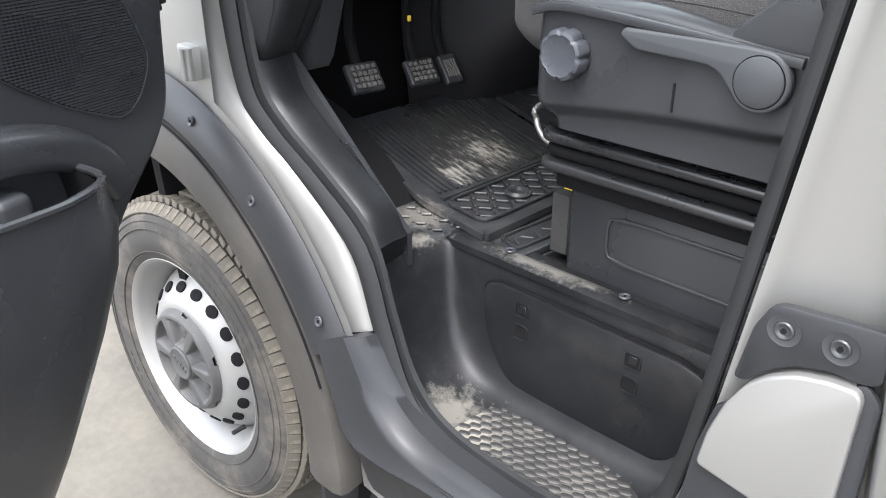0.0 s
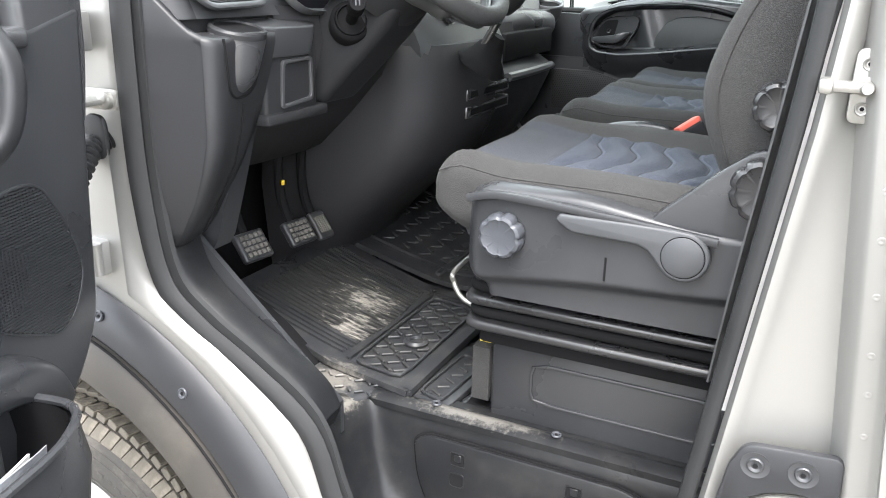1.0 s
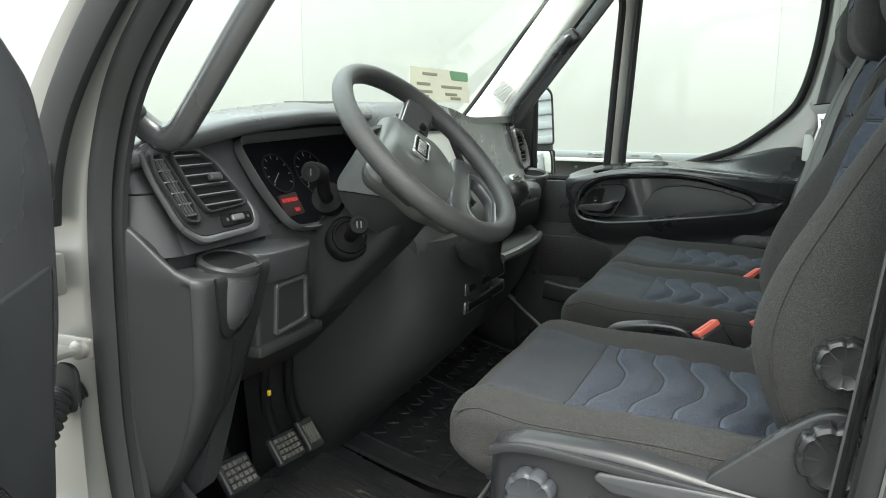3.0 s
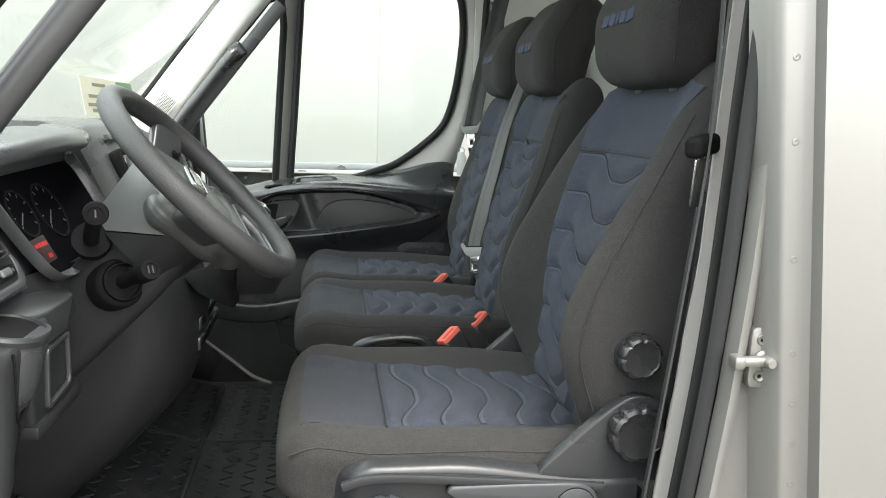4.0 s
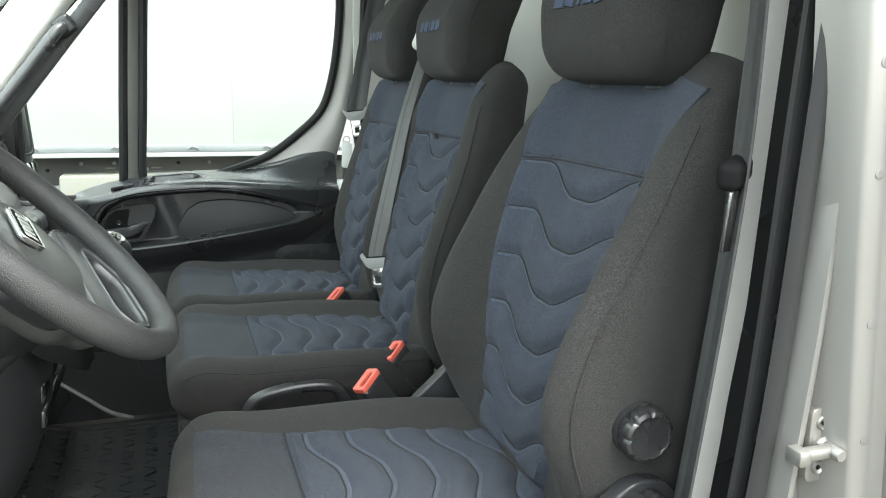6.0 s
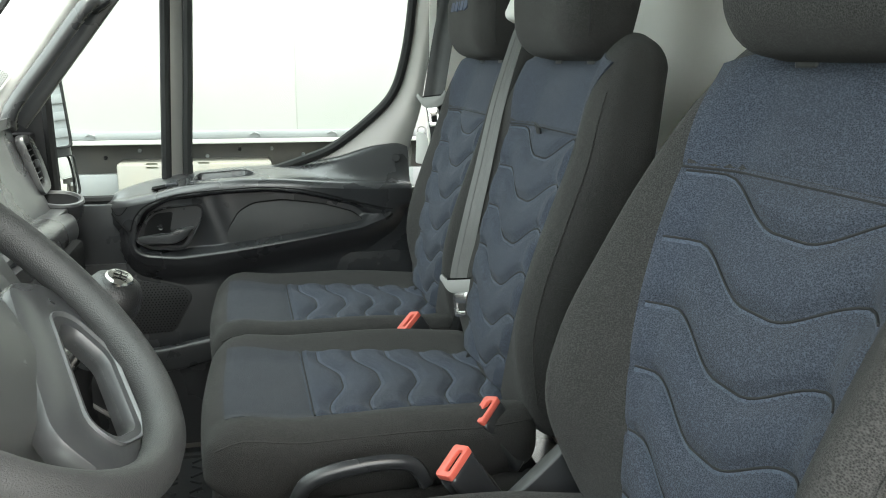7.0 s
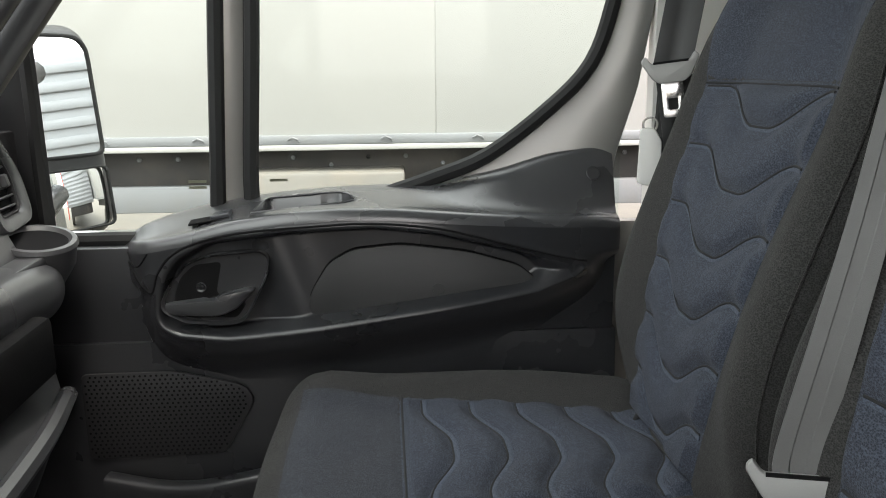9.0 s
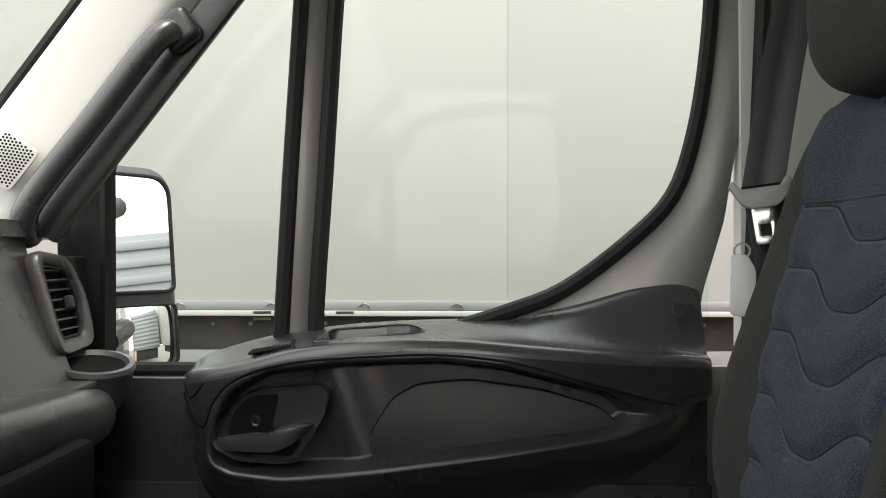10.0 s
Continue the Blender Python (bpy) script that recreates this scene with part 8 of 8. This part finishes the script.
def make_driver_door():
    d = thing("driver_door", (-1.15, -0.05, 0.46), "open driver door with a black card, speaker grille and deep pocket", "door")
    skin = [(-0.065, 1.40), (-0.065, 1.05), (-0.090, 0.97), (-0.20, 0.86), (-0.33, 0.70), (-0.38, 0.56), (-0.46, 0.44), (-0.93, 0.44), (-0.96, 1.40)]
    part("outer_skin", plate(rounded(skin, 0.03), 0.035, DOOR @ Matrix.Translation((0, 0, -0.03)), 0.008, 2), SILVER, d)
    card_o = [(-0.088, 1.40), (-0.112, 1.20), (-0.124, 1.08), (-0.132, 0.985), (-0.170, 0.927), (-0.24, 0.858), (-0.35, 0.70), (-0.40, 0.57), (-0.48, 0.47), (-0.91, 0.47), (-0.94, 1.36), (-0.22, 1.37)]
    card = part("door_card", plate(rounded(card_o, [0.02, 0.05, 0.05, 0.05, 0.04, 0.05, 0.05, 0.05, 0.05, 0.05, 0.05, 0.03]), 0.070, DOOR @ Matrix.Translation((0, 0, 0.006)), 0.018, 3), PLASTIC, d, "black moulded door card")
    sail = [(-0.074, 1.50), (-0.082, 1.33), (-0.100, 1.245), (-0.122, 1.240), (-0.170, 1.29), (-0.205, 1.35), (-0.210, 1.50), (-0.19, 1.665), (-0.155, 1.662), (-0.098, 1.600)]
    part("sail_panel", plate(rounded(sail, 0.025), 0.052, DOOR @ Matrix.Translation((0, 0, 0.022)), 0.020, 3), DASH, d, "smooth black mirror corner trim")
    part("window_channel", box(-0.232, -0.208, 1.36, 2.0, 0.0, 0.05, 0.006, 2, DOOR), SEAL, d)
    part("sash_top", sweep([DOOR @ Vector(p) for p in smooth_line([(-0.10, 1.60, 0.01), (-0.20, 1.72, 0.01), (-0.36, 1.90, 0.0), (-0.52, 2.02, -0.01), (-0.90, 2.05, -0.01)], 5)], rounded([(-0.02, -0.025), (0.02, -0.025), (0.02, 0.02), (-0.02, 0.02)], 0.008, 2), tuple(DOOR.to_3x3() @ Vector((0, 0, 1)))), SEAL, d)
    part("sash_rear", box(-0.965, -0.915, 1.36, 2.06, -0.03, 0.03, 0.01, 2, DOOR), SEAL, d)
    pn = part("door_glass", box(-0.93, -0.228, 1.36, 2.03, 0.006, 0.010, 0, 1, DOOR), GLASS, d, "clear door glass")
    pn.visible_shadow = False
    part("waist_rail", box(-0.94, -0.205, 1.352, 1.378, 0.02, 0.085, 0.010, 3, DOOR), DASH, d)
    # speaker grille with fine mesh ribs
    go = rounded([(-0.160, 1.060), (-0.184, 1.128), (-0.226, 1.190), (-0.270, 1.196), (-0.40, 1.170), (-0.44, 1.12), (-0.372, 1.068), (-0.305, 1.024), (-0.222, 0.988), (-0.186, 1.010)], 0.022, 4)
    gm = DOOR @ Matrix.Translation((0, 0, 0.0745))
    gr = part("speaker_grille", plate(go, 0.004, gm, 0.0015), BLACK, card, "fine mesh speaker grille")
    part("grille_rim", ring([(-0.285 + (p[0] + 0.285) * 1.03, 1.09 + (p[1] - 1.09) * 1.035) for p in go], go, 0.006, gm, 0.0015, 96), PLASTIC, card)
    wire = bmesh.new()
    P = [Vector((p[0], p[1])) for p in go]

    def span(z):
        xs = []
        for k in range(len(P)):
            a, b = P[k - 1], P[k]
            if (a.y - z) * (b.y - z) < 0:
                xs.append(a.x + (b.x - a.x) * (z - a.y) / (b.y - a.y))
        return (min(xs), max(xs)) if len(xs) > 1 else None
    z = 0.992
    while z < 1.193:
        s = span(z)
        if s and s[1] - s[0] > 0.012:
            add(wire, box(s[0] + 0.002, s[1] - 0.002, z - 0.0011, z + 0.0011, 0.004, 0.0058, 0, 1, gm))
        z += 0.0040
    x = -0.435
    while x < -0.165:
        zz = [1.0 + 0.004 * k for k in range(50) if (span(1.0 + 0.004 * k) or (1, 0))[0] < x < (span(1.0 + 0.004 * k) or (1, 0))[1]]
        if len(zz) > 3:
            add(wire, box(x - 0.0008, x + 0.0008, zz[0], zz[-1], 0.004, 0.0052, 0, 1, gm))
        x += 0.0062
    tagged(part("mesh_wires", wire, PLASTIC, gr, smooth=0), kind="stuff")
    # deep pocket: outer and inner walls with a rolled rim
    spec = ((0.955, 0.33, 0.209), (0.9, 0.322, 0.214), (0.84, 0.334, 0.212), (0.76, 0.364, 0.202), (0.68, 0.4, 0.19), (0.6, 0.437, 0.176), (0.53, 0.472, 0.159), (0.49, 0.512, 0.134))

    def ring_at(z, s0, n0, inset=0.0):
        o = rounded([(-(s0 + inset), 0.06), (-(s0 + inset + 0.004), n0 - inset - 0.03), (-(s0 + inset + 0.09), n0 - inset), (-0.80, n0 - inset + 0.01), (-0.90 + inset, n0 - inset - 0.05), (-0.90 + inset, 0.06)], [0.01, 0.045, 0.05, 0.06, 0.05, 0.01], 4)
        return [DOOR @ Vector((p[0], z + 0.05 * max(0.0, -0.42 - p[0]) * (z > 0.9), p[1])) for p in o]
    pocket = part("door_pocket", loft([ring_at(*s) for s in spec] + [], True, False), PLASTIC, d, "deep black door pocket", smooth=60)
    # near-black walls paint in the shade inside the pocket
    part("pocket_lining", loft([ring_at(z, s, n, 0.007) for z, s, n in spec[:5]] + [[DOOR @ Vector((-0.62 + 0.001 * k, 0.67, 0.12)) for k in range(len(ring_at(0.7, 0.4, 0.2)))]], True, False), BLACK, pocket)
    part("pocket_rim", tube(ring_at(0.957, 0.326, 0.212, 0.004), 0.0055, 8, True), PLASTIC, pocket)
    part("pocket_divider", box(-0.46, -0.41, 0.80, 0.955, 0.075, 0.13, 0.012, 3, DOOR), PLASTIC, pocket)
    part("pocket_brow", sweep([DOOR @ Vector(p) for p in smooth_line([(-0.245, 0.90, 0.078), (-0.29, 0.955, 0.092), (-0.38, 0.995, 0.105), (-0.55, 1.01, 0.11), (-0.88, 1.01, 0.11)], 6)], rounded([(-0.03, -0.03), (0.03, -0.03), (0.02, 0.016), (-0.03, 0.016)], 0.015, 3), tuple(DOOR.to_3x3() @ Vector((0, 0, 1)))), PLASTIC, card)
    # near-black sheet that paints the shade of an opening
    part("lower_slot", loft([[DOOR @ Vector(p) for p in ((-0.485 - k, 0.705 + 0.06 * k, n1), (-0.51 - k, 0.60, n2), (-0.54 - k, 0.545, n2 - 0.02))] for k, n1, n2 in ((0.0, 0.176, 0.164), (0.05, 0.188, 0.176), (0.2, 0.200, 0.188), (0.3, 0.202, 0.190))], False, False), BLACK, pocket, "lower storage slot, its shade painted near-black")
    # pull handle
    part("pull_handle", sweep([DOOR @ Vector(p) for p in smooth_line([(-0.30, 1.385, 0.085), (-0.315, 1.355, 0.125), (-0.325, 1.315, 0.135), (-0.345, 1.27, 0.128), (-0.40, 1.235, 0.10)], 6)], rounded([(-0.022, -0.016), (0.022, -0.016), (0.02, 0.012), (-0.02, 0.012)], 0.01, 3), tuple(DOOR.to_3x3() @ Vector((1, 0, 0.2)))), LOWER_DASH, card)
    part("release_lever", soft_box(0.07, 0.028, 0.022, 0.009, (4, 2, 1), None, DOOR @ Matrix.Translation((-0.375, 1.305, 0.105))), SEAT_PLASTIC, card)
    return d


DRIVER_DOOR = make_driver_door()
leaf = thing("plastic_wallet", (-0.86, -0.36, 0.90), "clear plastic wallet with printed sheets in the door pocket", "document wallet")
LEAF = DOOR @ Matrix.Translation((0, 0.80, 0.128)) @ Matrix.Rotation(radians(5), 4, "X")
part("sheets", sheet(lambda u, v: LEAF @ Vector((-0.59 + 0.195 * u, 0.125 * v, 0.008 * math.sin(u * 2.6) + 0.002 * v)), 14, 6, 0.004, (-0.6, -0.3, 0)), mat("white_printed_sheets", (0.55, 0.55, 0.53), 0.6, var=0.08, scale=20, grain=200, bump=0.05), leaf)
part("wallet_cover", sheet(lambda u, v: LEAF @ Vector((-0.60 + 0.215 * u, 0.134 * v, 0.014 + 0.009 * math.sin(u * 2.6) + 0.0025 * math.sin(9 * u + 5 * v))), 30, 16, 0.0015, (-0.6, -0.3, 0)), mat("clear_wrinkled_plastic", (0.30, 0.31, 0.325), 0.18, var=0.4, scale=25, grain=120, bump=0.6, depth=0.003), leaf)


def make_hinge_gear():
    b = thing("cable_boot", (-1.193, 0.02, 1.18), "black corrugated rubber cable boot between post and door", "cable boot")
    path = smooth_line([(-1.188, 0.030, 1.200), (-1.195, 0.004, 1.188), (-1.183, -0.040, 1.150), (-1.171, -0.085, 1.105)], 44)
    part("bellows", sweep(path, circle(0.017, 14), (1, 0, 0), False, lambda t: 1.0 + 0.14 * math.sin(t * 2 * math.pi * 15)), SEAL, b)
    part("socket", plate(rounded([(-1.212, 1.168), (-1.168, 1.168), (-1.168, 1.238), (-1.212, 1.238)], 0.022, 5), 0.010, xz(0.016), 0.004), SEAL, b)
    c = thing("door_check", (-1.183, 0.02, 1.25), "metal door check strap bolted to the hinge post", "door check")
    part("plate", plate(rounded([(-1.218, 1.244), (-1.142, 1.246), (-1.142, 1.276), (-1.205, 1.276)], 0.006), 0.004, xz(0.016), 0.001), ZINC, c)
    part("strap", box(-1.215, -1.16, -0.05, 0.02, 1.254, 1.262, 0.002), ZINC, c)
    part("pivot", lathe([(0.013, 0), (0.013, 0.010), (0.009, 0.013), (0.004, 0.013)], xz(0.014) @ Matrix.Translation((-1.160, 1.260, 0)), 20), ZINC, c)
    for z in (1.357, 1.012):
        h = part("hinge", box(-1.232, -1.186, -0.012, 0.022, z - 0.028, z + 0.028, 0.004), SILVER, DRIVER_DOOR, "silver-painted hinge leaf")
        part("knuckle", lathe([(0.011, -0.026), (0.011, 0.026)], Matrix.Translation((-1.196, -0.014, z)), 16), SILVER, h)


make_hinge_gear()


# ---- belts and buckles ----
def strap(path, width, across, thick=0.0014, top=1.0):
    """Flat webbing along a path; across: the direction of its width; top: how far it is gathered at the start."""
    pts = smooth_line(path, 6)
    a = Vector(across).normalized()
    rings = []
    for i, p in enumerate(pts):
        d = (pts[min(i + 1, len(pts) - 1)] - pts[max(i - 1, 0)]).normalized()
        n = d.cross(a).normalized()
        w = n.cross(d).normalized()
        g = top + (1 - top) * i / (len(pts) - 1)
        rings.append([p + w * (width / 2 * s * g) + n * (thick * t) for s, t in ((-1, -1), (-0.36, -1), (-0.30, -0.4), (0.30, -0.4), (0.36, -1), (1, -1), (1, 1), (0.36, 1), (0.30, 0.4), (-0.30, 0.4), (-0.36, 1), (-1, 1))])
    return loft(rings)


def buckle(at, wide, axis, label):
    """wide: the direction of its broad side; axis: where the button looks."""
    b = thing("belt_buckle", at - Vector((0, 0, 0.09)), label, "belt buckle", "belt buckles")
    m = basis(at, Vector(wide).cross(Vector(axis)), wide)
    part("body", soft_box(0.030, 0.052, 0.105, 0.008, (2, 3, 4), None, m @ Matrix.Translation((0, 0, -0.050))), PLASTIC, b)
    o = rounded([(-0.0135, -0.0245), (0.0135, -0.0245), (0.0135, 0.0245), (-0.0135, 0.0245)], 0.004, 3)
    i = rounded([(-0.0015, -0.0165), (0.0075, -0.0165), (0.0075, 0.0165), (-0.0015, 0.0165)], 0.002, 3)
    part("button", ring(o, i, 0.010, m, 0.002, 64), RED, b, "red release button")
    part("slot", box(-0.003, 0.009, -0.018, 0.018, 0.000, 0.004, 0, 1, m), BLACK, b)
    part("stalk", soft_box(0.012, 0.034, 0.12, 0.004, (1, 2, 3), None, m @ Matrix.Translation((0.002, 0, -0.13))), BLACK, b)


buckle(Vector((-0.432, 0.745, 1.176)), (0.62, 0.50, 0.45), (-0.60, -0.12, 0.76), "black belt buckle with a red button beside the driver seat")
buckle(Vector((-0.345, 0.893, 1.169)), (0.62, 0.50, 0.45), (-0.60, -0.12, 0.76), "black belt buckle with a red button beside the middle seat")
buckle(Vector((-0.372, 1.300, 1.172)), (0.62, 0.50, 0.45), (-0.60, -0.12, 0.76), "black belt buckle with a red button between the bench places")


def tongue(parent, m, material=None):
    """The metal tongue with its plastic grip."""
    g = part("tongue_grip", plate(rounded([(-0.037, 0.030), (-0.031, 0.037), (-0.024, 0.026), (0.024, 0.026), (0.031, 0.037), (0.037, 0.030), (0.024, 0.006), (0.015, 0.0), (-0.015, 0.0), (-0.024, 0.006)], 0.004), 0.009, m, 0.003), material or GRIP, parent)
    part("tongue_slot", box(-0.022, 0.022, 0.0245, 0.0275, 0.0078, 0.0095, 0, 1, m), BLACK, g)
    o = rounded([(-0.013, -0.044), (0.013, -0.044), (0.014, 0.003), (-0.014, 0.003)], 0.003, 3)
    i = rounded([(-0.006, -0.034), (0.006, -0.034), (0.006, -0.020), (-0.006, -0.020)], 0.001, 2)
    part("tongue_blade", ring(o, i, 0.0026, m @ Matrix.Translation((0, 0, 0.003)), 0.0005, 48), CHROME, g)


BELT_LINE = [(-0.14, 1.318, 1.775), (-0.179, 1.288, 1.695), (-0.225, 1.243, 1.591), (-0.256, 1.22, 1.484), (-0.28, 1.21, 1.391), (-0.299, 1.21, 1.294), (-0.295, 1.206, 1.278)]
BELT_END = (-0.298, 1.206, 1.258)


def make_belts():
    b = thing("middle_seat_belt", (-0.28, 1.32, 1.2), "grey belt webbing over the bench with a metal tongue", "seat belt", "seat belts")
    part("webbing", strap(BELT_LINE, 0.037, (0.90, -0.42, 0.0), 0.0014, 0.55), BELT, b)
    part("guide", soft_box(0.05, 0.066, 0.07, 0.014, (2, 3, 3), None, pose(-0.150, 1.318, 1.768, 0, 24, 0)), TRIM_GREY, b, "grey belt outlet on the seat top")
    m = basis(BELT_END, (0.90, -0.42, 0.1), (0.10, 0.05, 0.98))
    tongue(b, m)
    part("lower_buckle", soft_box(0.026, 0.040, 0.060, 0.008, (2, 2, 3), None, pose(-0.285, 1.262, 1.165, 0, 15, 0)), BLACK, b)
    p = thing("outer_seat_belt", (-0.22, 1.72, 1.5), "dark grey belt webbing with a hanging metal tongue by the post", "seat belt", "seat belts")
    part("webbing", strap([(-0.130, 1.765, 2.02), (-0.160, 1.745, 1.90), (-0.200, 1.722, 1.74), (-0.228, 1.715, 1.58)], 0.048, (1, -0.25, 0.2)), BELT_DARK, p)
    part("webbing_return", strap([(-0.226, 1.72, 1.585), (-0.19, 1.735, 1.40), (-0.15, 1.74, 1.10), (-0.14, 1.74, 0.95)], 0.046, (1, -0.25, 0)), BELT_DARK, p)
    m = basis((-0.231, 1.706, 1.560), (0.95, -0.2, 0.12), (0.10, 0.05, 0.98))
    tongue(p, m)
    e = basis((-0.262, 1.690, 1.468), (0.92, -0.2, 0.0), (0.14, 0.0, 0.98))
    part("end_bracket", plate(rounded([(-0.014, -0.036), (0.014, -0.040), (0.016, 0.018), (0.006, 0.036), (-0.012, 0.036)], 0.006), 0.008, e, 0.003), mat("pale_bracket_plastic", (0.50, 0.50, 0.48), 0.4, var=0.06, scale=20, grain=900, bump=0.08), p, "pale plastic end bracket")
    part("bracket_ring", tube([e @ Vector((0.009 * math.cos(a), 0.040 + 0.009 * math.sin(a), 0.004)) for a in [2 * math.pi * k / 20 for k in range(20)]], 0.0014, 6, True, tuple(e.to_3x3() @ Vector((0, 0, 1)))), ZINC, p)
    part("top_anchor", soft_box(0.05, 0.03, 0.09, 0.012, (2, 2, 3), None, Matrix.Translation((-0.150, 1.775, 1.93))), PLASTIC, p)
    d = thing("driver_seat_belt", (-0.14, 0.15, 1.0), "black belt webbing hanging by the driver door post", "seat belt", "seat belts")
    part("webbing", strap([(-0.205, 0.158, 2.0), (-0.208, 0.156, 1.80), (-0.212, 0.154, 1.60), (-0.235, 0.154, 1.35), (-0.262, 0.158, 1.10), (-0.276, 0.165, 0.95)], 0.046, (0.42, 1, 0)), BELT_DARK, d)
    part("tongue_grip", soft_box(0.064, 0.022, 0.026, 0.008, (3, 1, 1), None, pose(-0.222, 0.150, 1.590, 0, -6, 40)), BLACK, d)
    part("tongue_blade", plate(rounded([(-0.011, -0.06), (0.011, -0.06), (0.012, 0), (-0.012, 0)], 0.003), 0.003, basis((-0.226, 0.142, 1.575), (0.9, 0.4, 0), (0.2, 0, 1)), 0.0006), CHROME, d)
    l = thing("lap_belt", (-0.32, 0.73, 1.1), "silver grey lap webbing with a paper tag beside the driver seat", "seat belt", "seat belts")
    part("webbing", strap([(-0.395, 0.720, 1.118), (-0.345, 0.722, 1.146), (-0.290, 0.726, 1.185), (-0.255, 0.73, 1.215)], 0.046, (0.1, 1, -0.5)), BELT, l)
    part("paper_tag", box(-0.325, -0.300, 0.700, 0.7015, 1.128, 1.152, 0, 1), PAPER, l)


make_belts()


def make_handbrake():
    h = thing("parking_brake", (-0.50, 0.80, 1.05), "black parking brake lever between the seats", "parking brake")
    part("lever", sweep(smooth_line([(-0.625, 0.805, 1.118), (-0.612, 0.805, 1.140), (-0.58, 0.805, 1.152), (-0.52, 0.805, 1.158), (-0.475, 0.805, 1.150), (-0.455, 0.805, 1.12)], 5), circle(0.011, 10, 0.010), (0, 1, 0)), PLASTIC, h)
    part("cover", soft_box(0.30, 0.09, 0.30, 0.03, (4, 3, 4), None, Matrix.Translation((-0.46, 0.79, 0.93))), PLASTIC, h)


make_handbrake()


def make_wall_outlet():
    o = thing("belt_outlet", (0.07, 1.055, 1.36), "pale grey belt outlet with a dark slot in the rear wall", "belt outlet")
    m = basis((0.074, 1.053, 1.466), (0.03, -1, -0.34), (0, -0.34, 1))
    a = rounded([(-0.022, -0.078), (0.036, -0.078), (0.036, 0.074), (-0.022, 0.074)], 0.012, 4)
    b = rounded([(-0.011, -0.060), (0.024, -0.060), (0.024, 0.058), (-0.011, 0.058)], 0.005, 3)
    part("frame", ring(a, b, 0.009, m, 0.003, 80), TRIM_GREY, o)
    part("slot", box(-0.015, 0.029, -0.064, 0.062, 0.0005, 0.0022, 0, 1, m), BLACK, o, "dark slot")
    part("webbing", box(-0.002, 0.019, -0.030, 0.038, 0.0024, 0.0046, 0.001, 1, m), GRIP, o, "pale belt webbing in the slot")
    part("keeper", box(-0.010, 0.023, -0.034, -0.030, 0.003, 0.007, 0.001, 1, m), BLACK, o)
    screw(m @ Matrix.Translation((-0.010, -0.085, 0)), 0.007, o, CHROME)


make_wall_outlet()
